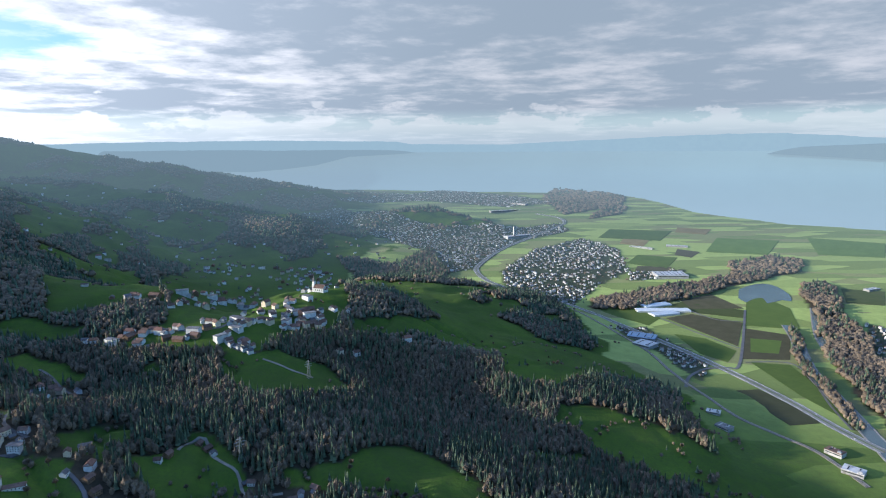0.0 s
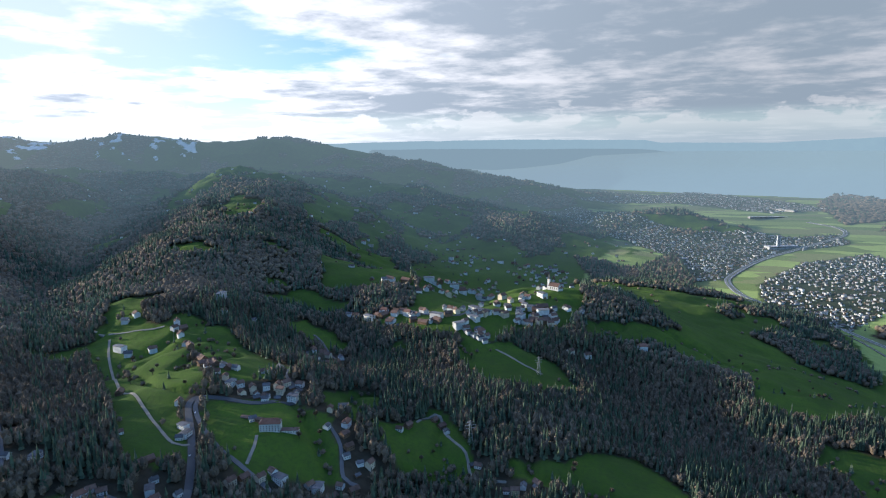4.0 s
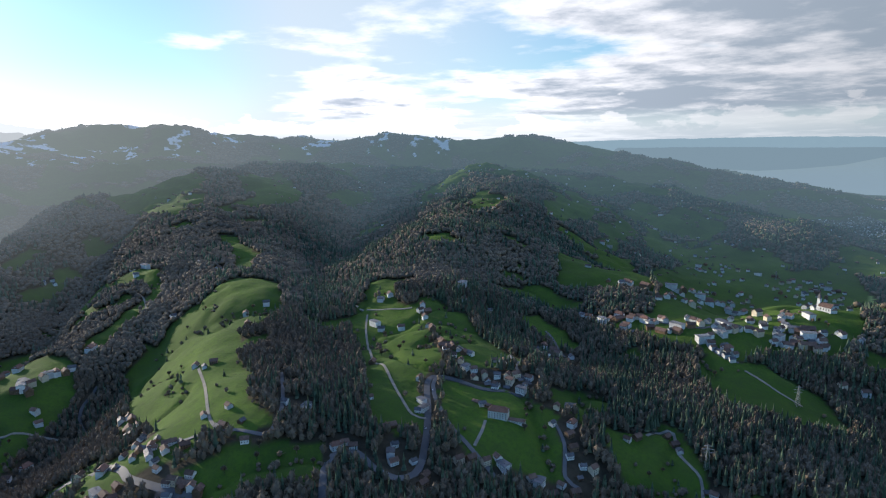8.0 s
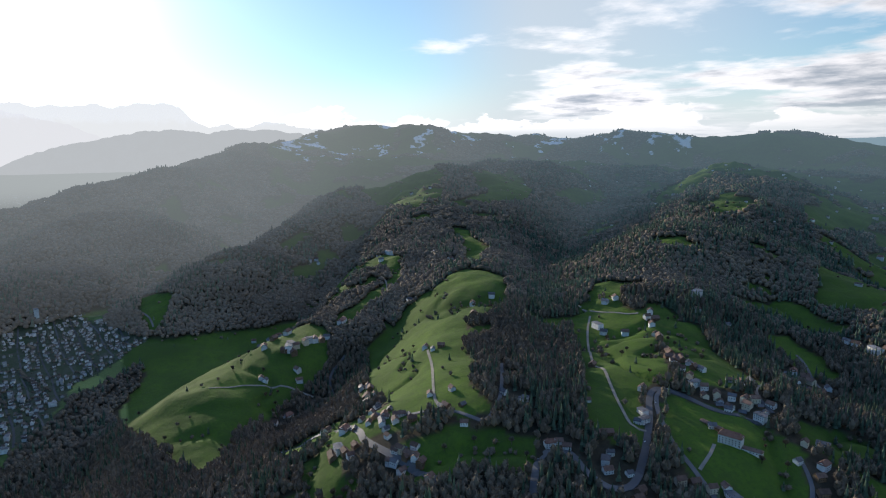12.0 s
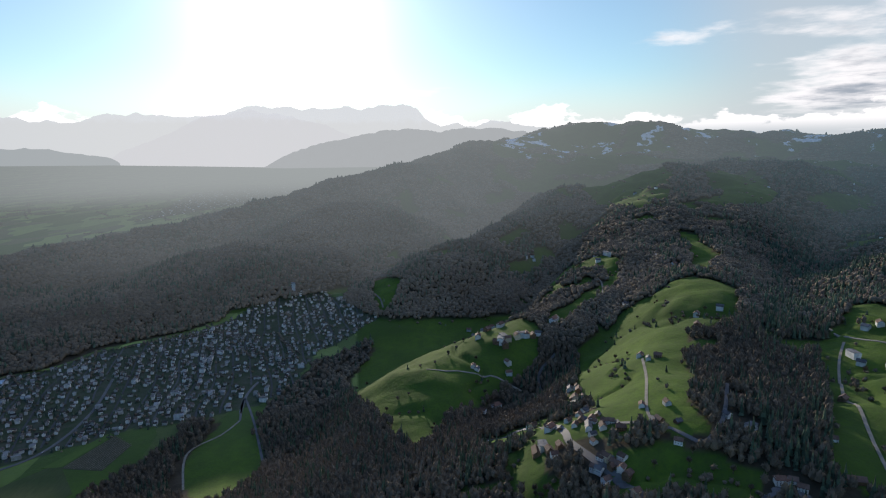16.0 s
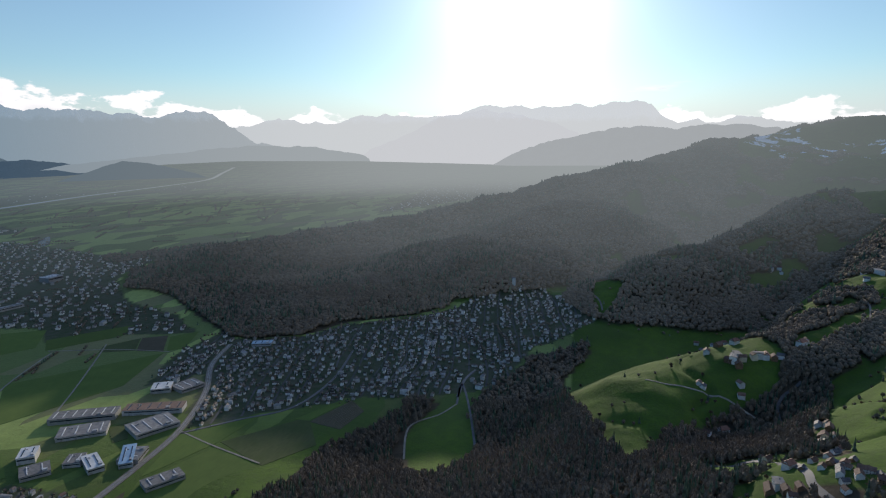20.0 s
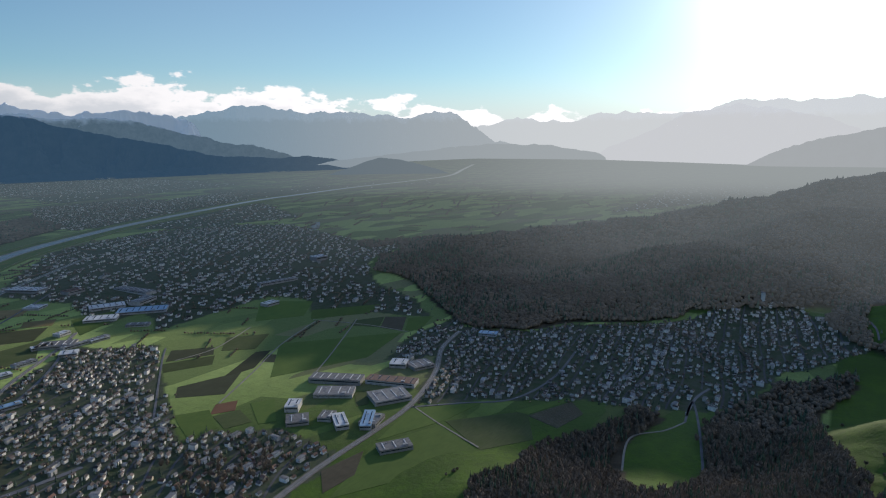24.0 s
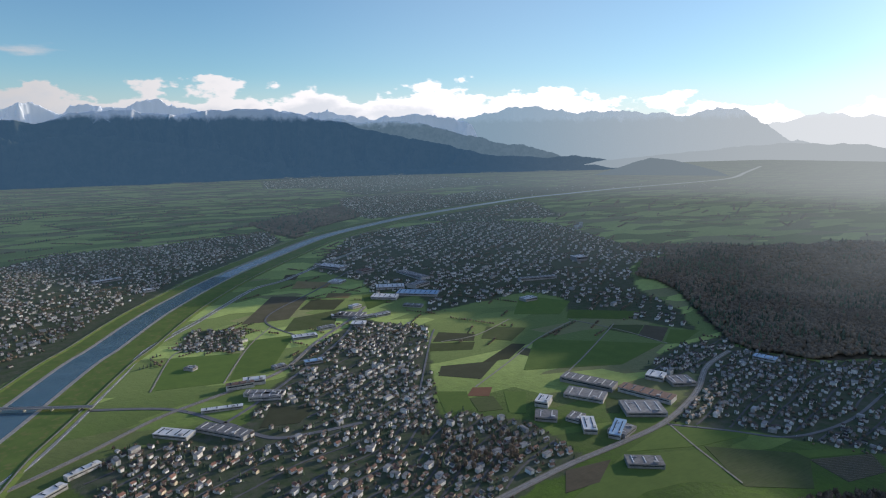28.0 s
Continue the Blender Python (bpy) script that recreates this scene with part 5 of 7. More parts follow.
for wide, pts in OLD_RIVER:
    line = smooth_line(pts)
    tagged(ribbon("water", line, -wide / 2, wide / 2, 0.6, RIVERWATER, hug=False), "calm old river arm between bare trees", "river", kind="structure")
    for s in (-1, 1):
        a, b = sorted((s * wide / 2, s * (wide / 2 + 4)))
        tagged(ribbon("river_bank", line, a, b, 0.9, BANK, hug=False), "pale bank of the old river arm", "river bank", kind="structure")


def patch(name, poly, lift, mat, depth=1.0):
    """A flat piece of land with that outline."""
    bm = bmesh.new()
    f = bm.faces.new([bm.verts.new((x, y, lift)) for x, y in poly])
    bmesh.ops.triangulate(bm, faces=[f])
    for _ in range(5):
        long_ = [e for e in bm.edges if e.calc_length() > 70 * max(1.0, e.verts[0].co.length / 2600)]
        if not long_:
            break
        bmesh.ops.subdivide_edges(bm, edges=long_, cuts=1)
        bmesh.ops.triangulate(bm, faces=bm.faces)
    rim = bmesh.ops.extrude_edge_only(bm, edges=[e for e in bm.edges if e.is_boundary])["geom"]
    for v in rim:
        if isinstance(v, bmesh.types.BMVert):
            v.co.z -= depth + lift
    for v in bm.verts:
        r = v.co.to_2d().length
        c = squeeze(v.co.x, v.co.y, v.co.z + max(r - 2000, 0) * 0.0006)
        v.co = (float(c[0]), float(c[1]), float(c[2]))
    bmesh.ops.recalc_face_normals(bm, faces=bm.faces)
    me = bpy.data.meshes.new(name)
    bm.to_mesh(me)
    bm.free()
    me.materials.append(mat)
    return new(name, me)


for poly in PONDS:
    poly = [tuple(q) for q in smooth_line(poly[-1:] + poly + poly[:2], 30.0)][3:-4]
    tagged(patch("pond", poly, 0.9, RIVERWATER), "still pond between bare trees", "pond", kind="structure")

# ---- fields ----


def field_material(name, a, b, c, rows=0.0):
    m, t, p = material(name, 0.95, 0.1)
    pos = place(t)
    col = t.mix(t.ramp(t.noise(pos, 1 / 50.0, 5.0, 0.65), 0.3, 0.7), a, b)
    streak = t.vec("MULTIPLY", pos, (0.05, 0.35, 0.05))
    col = t.mix(t.math("MULTIPLY", t.ramp(t.noise(streak, 0.8, 3.0, 0.6), 0.45, 0.65), 0.5), col, c)
    hsv = t.add("ShaderNodeHueSaturation")
    t.tree.links.new(t.ramp(t.add("ShaderNodeObjectInfo").outputs["Random"], 0.0, 1.0, 0.8, 1.2), hsv.inputs["Value"])
    t.tree.links.new(col, hsv.inputs["Color"])
    t.tree.links.new(hsv.outputs[0], p.inputs["Base Color"])
    p.inputs["Sheen Weight"].default_value, p.inputs["Sheen Tint"].default_value = 0.05, (0.6, 0.8, 0.3, 1)
    # distant fields glow with the painted haze
    return haze_glow(m, 0.24)


FIELD = {
    "meadow": (field_material("field_meadow", (0.062, 0.102, 0.023), (0.079, 0.119, 0.026), (0.054, 0.086, 0.022)), "green meadow on the valley floor", "meadow"),
    "bright": (field_material("field_fresh_grass", (0.077, 0.125, 0.029), (0.097, 0.148, 0.034), (0.071, 0.108, 0.028)), "bright green grass field", "field"),
    "winter": (field_material("field_winter_crop", (0.042, 0.058, 0.02), (0.058, 0.069, 0.03), (0.035, 0.041, 0.019)), "dull green field of winter crop", "field"),
    "dark": (field_material("field_black_soil", (0.03, 0.03, 0.022), (0.041, 0.041, 0.028), (0.03, 0.034, 0.018)), "dark ploughed field with black soil", "field"),
    "soil": (field_material("field_brown_soil", (0.052, 0.042, 0.03), (0.075, 0.059, 0.046), (0.046, 0.042, 0.03)), "brown bare ploughed field", "field"),
    "stubble": (field_material("field_stubble", (0.171, 0.118, 0.054), (0.206, 0.153, 0.078), (0.144, 0.112, 0.058)), "ochre stubble field", "field"),
    "vine": (field_material("field_vines", (0.058, 0.058, 0.037), (0.082, 0.076, 0.05), (0.099, 0.089, 0.073)), "bare vineyard with rows of stakes", "vineyard"),
    "court": (field_material("court", (0.113, 0.049, 0.033), (0.136, 0.061, 0.04), (0.114, 0.055, 0.039)), "red clay sports court", "court"),
}
for i_, (kind_, poly) in enumerate(FIELDS):
    mat, label, cat = FIELD[kind_]
    tagged(patch("field", poly, 0.3 + 0.006 * i_, mat), label, cat, kind="structure")

# ---- houses ----
PLASTER = varied("plaster", (0.52, 0.51, 0.485), (0.68, 0.67, 0.64), 6.0, 0.85, 0.2, obj=0.14)
TIMBER = varied("brown_timber", (0.12, 0.075, 0.045), (0.2, 0.13, 0.08), 4.0, 0.85, 0.2, obj=0.2)
CREAM = varied("cream_plaster", (0.55, 0.46, 0.32), (0.62, 0.53, 0.4), 6.0, 0.85, 0.2, obj=0.15)
TILES = varied("brown_tiles", (0.1, 0.06, 0.045), (0.16, 0.1, 0.075), 5.0, 0.8, 0.25, obj=0.25)
SLATE = varied("grey_slate", (0.07, 0.07, 0.075), (0.12, 0.12, 0.125), 5.0, 0.7, 0.3, obj=0.25)
REDTILES = varied("red_tiles", (0.15, 0.075, 0.05), (0.21, 0.11, 0.08), 5.0, 0.75, 0.3, obj=0.2)
FLATROOF = varied("flat_roof", (0.11, 0.11, 0.11), (0.2, 0.195, 0.185), 9.0, 0.8, 0.3, obj=0.2)
PANE = varied("window_pane", (0.02, 0.025, 0.03), (0.04, 0.045, 0.05), 2.0, 0.1, 0.6)
WALLS_MIX = varied("town_walls", (0.4, 0.39, 0.365), (0.64, 0.62, 0.58), 8.0, 0.85, 0.2, island=0.35)
ROOFS_MIX = varied("town_roofs", (0.055, 0.042, 0.037), (0.11, 0.082, 0.07), 60.0, 0.7, 0.3, island=0.55)
ROOFS_GREY = varied("town_flat_roofs", (0.12, 0.12, 0.12), (0.22, 0.22, 0.215), 30.0, 0.75, 0.35, island=0.4)
# the towns' walls and roofs carry haze as emission
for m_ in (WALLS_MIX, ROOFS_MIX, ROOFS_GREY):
    haze_glow(m_, 0.24)


def part(name, bm, mat, parent, label=""):
    me = bpy.data.meshes.new(name)
    bmesh.ops.recalc_face_normals(bm, faces=bm.faces)
    bm.to_mesh(me)
    bm.free()
    me.materials.append(mat)
    ob = new(name, me)
    ob.parent = parent
    if label:
        ob["label"] = label
    return ob


def box(bm, x0, x1, y0, y1, z0, z1):
    v = [bm.verts.new(c) for c in ((x0, y0, z0), (x1, y0, z0), (x1, y1, z0), (x0, y1, z0), (x0, y0, z1), (x1, y0, z1), (x1, y1, z1), (x0, y1, z1))]
    for f in ((3, 2, 1, 0), (4, 5, 6, 7), (0, 1, 5, 4), (1, 2, 6, 5), (2, 3, 7, 6), (3, 0, 4, 7)):
        bm.faces.new([v[i] for i in f])
    return v


def shell_bm(l, w, h, rise, hip=0.0, sunk=4.0):
    """Walls with gables, going down into a slope."""
    bm = bmesh.new()
    a, b = l / 2, w / 2
    low = [bm.verts.new(c) for c in ((-a, -b, -sunk), (a, -b, -sunk), (a, b, -sunk), (-a, b, -sunk))]
    top = [bm.verts.new(c) for c in ((-a, -b, h), (a, -b, h), (a, b, h), (-a, b, h))]
    for i in range(4):
        bm.faces.new((low[i], low[(i + 1) % 4], top[(i + 1) % 4], top[i]))
    if rise:
        g0, g1 = bm.verts.new((-a, 0, h + rise * (1 - hip))), bm.verts.new((a, 0, h + rise * (1 - hip)))
        bm.faces.new((top[3], top[0], g0)), bm.faces.new((top[1], top[2], g1))
    else:
        bm.faces.new(top)
    return bm


def roof_bm(l, w, h, rise, eave=0.7, hip=0.0, thick=0.35):
    """Two slopes with eaves and thickness; hip cuts the ends."""
    bm = bmesh.new()
    a, b = l / 2 + eave, w / 2 + eave
    drop = rise / (w / 2) * eave
    rows = []
    for dz in (0.0, thick):
        rows.append([bm.verts.new(c) for c in ((-a, -b, h - drop + dz), (a, -b, h - drop + dz), (a - hip * b, 0, h + rise + dz + 0.05), (-a + hip * b, 0, h + rise + dz + 0.05), (-a, b, h - drop + dz), (a, b, h - drop + dz))])
    u, t = rows
    for f in ((0, 1, 2, 3), (3, 2, 5, 4), (1, 5, 2), (4, 0, 3)):
        if len(f) == 4 or hip:
            bm.faces.new([t[i] for i in f])
            bm.faces.new([u[i] for i in reversed(f)])
    loop = (0, 1, 5, 4) if hip else (0, 1, 2, 5, 4, 3)
    for i, j in zip(loop, loop[1:] + loop[:1]):
        bm.faces.new((u[i], u[j], t[j], t[i]))
    return bm


def house(name, l, w, h, rise, wall, roof, label, hip=0.0, windows=True):
    """A house: walls, roof, chimney, window bands on its sides and a door."""
    ob = tagged(new(name), label, name.replace("_", " "))
    part("wall", shell_bm(l, w, h, rise, hip), wall, ob)
    top = part("roof", roof_bm(l, w, h, rise, 0.8, hip), roof, ob)
    bm = bmesh.new()
    box(bm, l * 0.18, l * 0.18 + 0.8, -w * 0.18, -w * 0.18 + 0.8, h + rise * 0.4, h + rise + 1.1)
    part("chimney", bm, roof, top)
    if windows:
        pane = None
        floors = max(1, int(h / 2.9))
        for f in range(floors):
            z = 1.0 + f * 2.9
            n = max(2, int(l / 3.4))
            for i in range(n):
                x = -l / 2 + (i + 0.5) * l / n
                for s in (-1, 1):
                    if pane is None:
                        bm = bmesh.new()
                        box(bm, -0.6, 0.6, -0.06, 0.06, 0, 1.4)
                        pane = part("window", bm, PANE, ob)
                        pane.location = (x, s * w / 2, z)
                    else:
                        c = new("window", pane.data)
                        c.parent, c.location = ob, (x, s * w / 2, z)
        bm = bmesh.new()
        box(bm, -0.55, 0.55, -0.08, 0.08, -0.2, 2.1)
        part("door", bm, TIMBER, ob).location = (l / 2 - 1.4, -w / 2, 0)
    return ob


rnd = random.Random(5)
DESIGNS = [
    house("house", 12, 9.5, 5.8, 3.6, PLASTER, TILES, "white plastered house with a brown tiled gable roof"),
    house("farmhouse", 14, 10.5, 6.2, 4.0, TIMBER, TILES, "brown timber farmhouse with a broad gable roof"),
    house("house", 11, 9, 5.6, 3.2, PLASTER, SLATE, "white house with a grey slate roof"),
    house("house", 13, 10, 8.4, 3.6, CREAM, TILES, "tall cream house with a brown roof"),
    house("house", 16, 11, 8.8, 4.2, PLASTER, REDTILES, "large white house with a red tiled roof", 0.5),
    house("barn", 10, 8, 3.2, 3.0, TIMBER, SLATE, "small dark timber barn with a grey roof", windows=False),
    house("barn", 22, 11, 5.5, 4.6, TIMBER, TILES, "long timber barn under a brown roof", windows=False),
    house("apartment_block", 18, 12, 9.0, 0.6, PLASTER, SLATE, "white block of flats with a low roof"),
]
for d in DESIGNS:
    d["group"] = "houses on the hillside"


def stand(x, y, turn, size=1.0, sink=0.3):
    """A pose on the ground, drawn in with the far land."""
    px, py, pz, g = squeeze(np.array([x], float), np.array([y], float), np.array([ground_at(x, y) - sink]))
    return pose(float(px[0]), float(py[0]), float(pz[0]), 0, 0, turn) @ Matrix.Scale(size * float(g[0]), 4)


# from afar their panes are too small to see
FAR_DESIGNS = [
    house("house", 12, 9.5, 6.4, 3.4, PLASTER, TILES, "white plastered house in the hillside village", windows=False),
    house("farmhouse", 14, 10.5, 6.2, 4.0, TIMBER, TILES, "brown timber farmhouse among meadows", windows=False),
    house("house", 11, 9, 6.2, 3.0, PLASTER, SLATE, "white village house with a grey roof", windows=False),
    house("house", 13, 10, 8.6, 3.4, CREAM, TILES, "tall cream village house with a brown roof", windows=False),
    house("house", 16, 11, 8.8, 4.0, PLASTER, REDTILES, "large white village house with a red roof", 0.5, windows=False),
    DESIGNS[5], DESIGNS[6],
    house("apartment_block", 22, 12, 10.5, 0.6, PLASTER, FLATROOF, "white block of flats with a flat roof", windows=False),
]
for d in FAR_DESIGNS:
    d["group"] = "houses on the hillside"
BUILT = []
used = set()
for chunk in HOMES:
    for x, y in chunk:
        r = math.hypot(x, y)
        if r > 9000:
            continue
        k = rnd.choices(range(8), (34, 10, 22, 12, 7, 5, 4, 9) if r > 1150 else (30, 16, 18, 12, 7, 8, 6, 5))[0]
        e = 12.0
        slope = math.degrees(math.atan2(ground_at(x, y + e) - ground_at(x, y - e), ground_at(x + e, y) - ground_at(x - e, y)))
        m = stand(x, y, slope + 90 + rnd.choice((0, 0, 0, 90)) + rnd.uniform(-14, 14), rnd.uniform(0.9, 1.12) * (0.84 + 0.36 * min(1.0, max(0.0, (r - 900) / 500))))
        kit = FAR_DESIGNS if r > 1150 else DESIGNS
        if kit[k].name in used:
            copy_thing(kit[k], m).scale = m.to_scale()
        else:
            kit[k].matrix_basis = m
            used.add(kit[k].name)
        BUILT.append((x, y))


STREET = varied("street_asphalt", (0.06, 0.06, 0.062), (0.09, 0.088, 0.085), 20.0, 0.85, 0.2, obj=0.2)


def winding(x, y):
    """Rows and streets wander with the ground; also by how much they turn."""
    wx, wy = 42 * fuzz(x, y, 330, 23, 2), 42 * fuzz(x, y, 330, 29, 2)
    return x + wx, y + wy, 0.5 * fuzz(x, y, 330, 31, 2)


def row_houses(poly, count, seed, turn):
    """Places in a town: jittered rows along its streets."""
    rng = np.random.default_rng(seed)
    p = np.array(poly, float)
    area = abs(np.sum(p[:, 0] * np.roll(p[:, 1], -1) - p[:, 1] * np.roll(p[:, 0], -1))) / 2
    step = math.sqrt(area / count)
    c = p.mean(0)
    reach = np.abs(p - c).max() * 1.5
    n = int(reach * 2 / step) + 2
    rows = np.arange(n) - n // 2
    u, v = np.meshgrid((np.arange(n) - n / 2) * step * 0.8, (rows * 1.02 + 0.42 * (rows // 2)) * step, indexing="ij")
    u, v = u + rng.normal(0, step * 0.24, u.shape), v + rng.normal(0, step * 0.22, u.shape)
    a = math.radians(turn)
    x, y = c[0] + u * math.cos(a) - v * math.sin(a), c[1] + u * math.sin(a) + v * math.cos(a)
    x, y, bend = winding(x, y)
    ang = a + bend + (rng.random(u.shape) < 0.3) * math.pi / 2 + rng.normal(0, 0.06, u.shape)
    keep = inside(x, y, poly) & (rng.random(u.shape) < 0.86 - 0.5 * (fuzz(x, y, 120, seed + 5, 2) > 0.3))
    return x[keep], y[keep], ang[keep], step


def near_way(x, y):
    """Whether a place lies on a road, the river, or a hall."""
    bad = np.zeros(x.shape, bool)
    for pts, clear in [(p, w / 2 + 8) for k, w, p in ROADS] + [(RIVER, 185)]:
        for (x0, y0), (x1, y1) in zip(pts, pts[1:]):
            ux, uy = x1 - x0, y1 - y0
            s = np.clip(((x - x0) * ux + (y - y0) * uy) / max(ux * ux + uy * uy, 1), 0, 1)
            bad |= np.hypot(x - x0 - s * ux, y - y0 - s * uy) < clear
    for p, q, dep, h, c in HALLS:
        mx, my, half = (p[0] + q[0]) / 2, (p[1] + q[1]) / 2, math.hypot(p[0] - q[0], p[1] - q[1]) / 2
        r = math.hypot(mx, my)
        bad |= np.hypot(x - mx - mx / r * dep / 2, y - my - my / r * dep / 2) < max(half, dep / 2) + 8
    for c, poly in FIELDS:
        bad |= inside(x, y, poly)
    return bad


def streets(poly, count, turn):
    """The streets between every second row of houses."""
    p = np.array(poly, float)
    area = abs(np.sum(p[:, 0] * np.roll(p[:, 1], -1) - p[:, 1] * np.roll(p[:, 0], -1))) / 2
    step = math.sqrt(area / count)
    c = p.mean(0)
    reach = np.abs(p - c).max() * 1.5
    a = math.radians(turn)
    us = np.arange(-reach, reach, 14.0)
    for k in range(-int(reach / step / 2.5), int(reach / step / 2.5)):
        v = (2.46 * k - 0.72) * step
        x, y = c[0] + us * math.cos(a) - v * math.sin(a), c[1] + us * math.sin(a) + v * math.cos(a)
        x, y, _ = winding(x, y)
        ok = inside(x, y, poly) & ~near_way(x, y)
        run = []
        for i in range(len(us) + 1):
            if i < len(us) and ok[i]:
                run.append((x[i], y[i]))
            else:
                if len(run) > 4:
                    tagged(ribbon("street", np.array(run), -2.3, 2.3, 0.5, STREET), "narrow grey asphalt street between houses", "street", kind="structure")
                run = []


town_v, town_f, town_m, base = [], [], [], 0
town_trees, gable_f = [], []
near_count, SIMPLE = 0, []
# scattered farms on the heights: a wide thin town
FARMS = [spot(az_, km_) for az_, km_ in ((60, 1.7), (60, 5.6), (36, 6.2), (12, 6.4), (3, 3.4), (6, 2.0), (20, 1.7))]
for i_, (name_, count_, poly) in enumerate(TOWNS + [("farms", 620, FARMS)]):
    x, y, ang, step = row_houses(poly, count_, 100 + i_, {"near": 28, "south": 40, "bank": 30, "vine": 15, "north": 35, "lake": 20}.get(name_, 25))
    if np.hypot(*np.mean(poly, axis=0)) < 2600:
        streets(poly, count_, {"near": 28, "south": 40, "bank": 30, "vine": 15, "north": 35}.get(name_, 25))
    ok = ~near_way(x, y)
    x, y, ang = x[ok], y[ok], ang[ok]
    rng = np.random.default_rng(300 + i_)
    r = np.hypot(x, y)
    order = np.argsort(r)
    for j in order:
        big = rng.random()
        for _ in range(0 if name_ == "farms" else 2 + (rng.random() < 0.3)):
            town_trees.append((x[j] + rng.normal(0, step * 0.5), y[j] + rng.normal(0, step * 0.5), name_))
        if name_ in ("near", "vine") and near_count < 300 and r[j] < 1900:
            k = rnd.choices((0, 2, 3, 4, 7), (34, 24, 16, 8, 12))[0]
            m = stand(x[j], y[j], math.degrees(ang[j]), rnd.uniform(0.66, 0.9))
            SIMPLE.append((k, m))
            near_count += 1
            continue
        swell = 1.15 if name_ == "farms" else max(0.82, min(1.3, step / 32.0))
        l, w, h = rng.uniform(8, 14) * swell, rng.uniform(7, 10) * swell, rng.uniform(4.5, 7.5) * (1 + 0.2 * (swell - 1))
        if big > 0.93:
            l, w, h = l * 1.9, w * 1.3, h * 1.6
        rise = 0.25 if big > 0.8 else w * rng.uniform(0.26, 0.38)
        ca, sa = math.cos(ang[j]), math.sin(ang[j])
        a, b, e = l / 2, w / 2, 0.6
        loc = np.array([(-a, -b, -3), (a, -b, -3), (a, b, -3), (-a, b, -3), (-a, -b, h), (a, -b, h), (a, b, h), (-a, b, h), (-a, 0, h + rise), (a, 0, h + rise),
                        (-a - e, -b - e, h - 0.2), (a + e, -b - e, h - 0.2), (a + e, 0, h + rise + 0.25), (-a - e, 0, h + rise + 0.25), (a + e, b + e, h - 0.2), (-a - e, b + e, h - 0.2)])
        gx, gy = x[j] + loc[:, 0] * ca - loc[:, 1] * sa, y[j] + loc[:, 0] * sa + loc[:, 1] * ca
        z0 = ground_at(x[j], y[j])
        cx, cy, cz, g = squeeze(gx, gy, z0 + loc[:, 2])
        town_v.append(np.stack([cx, cy, cz], -1))
        roof = 2 if big > 0.8 else 1
        town_f += [[base + q for q in f] for f in ((0, 1, 5, 4), (1, 2, 6, 5), (2, 3, 7, 6), (3, 0, 4, 7), (10, 11, 12, 13), (13, 12, 14, 15))]
        town_m += [0, 0, 0, 0, roof, roof]
        gable_f += [(base + 5, base + 6, base + 9), (base + 7, base + 4, base + 8)]
        base += 16

quads_ = np.array(town_f)
tris_ = np.concatenate([quads_[:, (0, 1, 2)], quads_[:, (0, 2, 3)], np.array(gable_f)])
mats_ = np.concatenate([town_m, town_m, np.zeros(len(gable_f), int)])
town = mesh_object("town_houses", np.concatenate(town_v), tris_, [WALLS_MIX, ROOFS_MIX, ROOFS_GREY], mats_)
tagged(town, "many small white houses with brown and grey roofs", "houses", kind="stuff")

# the nearest town houses, each with walls, roof and chimney
TOWN_KINDS = {}
for k, spec in {0: ("town_house", 12, 9.5, 5.6, 3.2, PLASTER, TILES, "white town house with a brown gable roof"), 2: ("town_house", 11, 9, 5.4, 2.8, PLASTER, SLATE, "white town house with a dark grey roof"),
                3: ("town_house", 13, 10, 7.8, 3.2, CREAM, TILES, "cream coloured town house with a brown roof"), 4: ("town_house", 14, 10, 7.0, 3.4, PLASTER, REDTILES, "white town house with a red roof"),
                7: ("town_flats", 20, 12, 10.5, 0.5, PLASTER, FLATROOF, "white block of flats with a flat grey roof")}.items():
    TOWN_KINDS[k] = house(*spec, windows=False)
    TOWN_KINDS[k]["group"] = "houses of the town"
used = set()
for k, m in SIMPLE:
    if k in used:
        copy_thing(TOWN_KINDS[k], m).scale = m.to_scale()
    else:
        TOWN_KINDS[k].matrix_basis = m
        used.add(k)

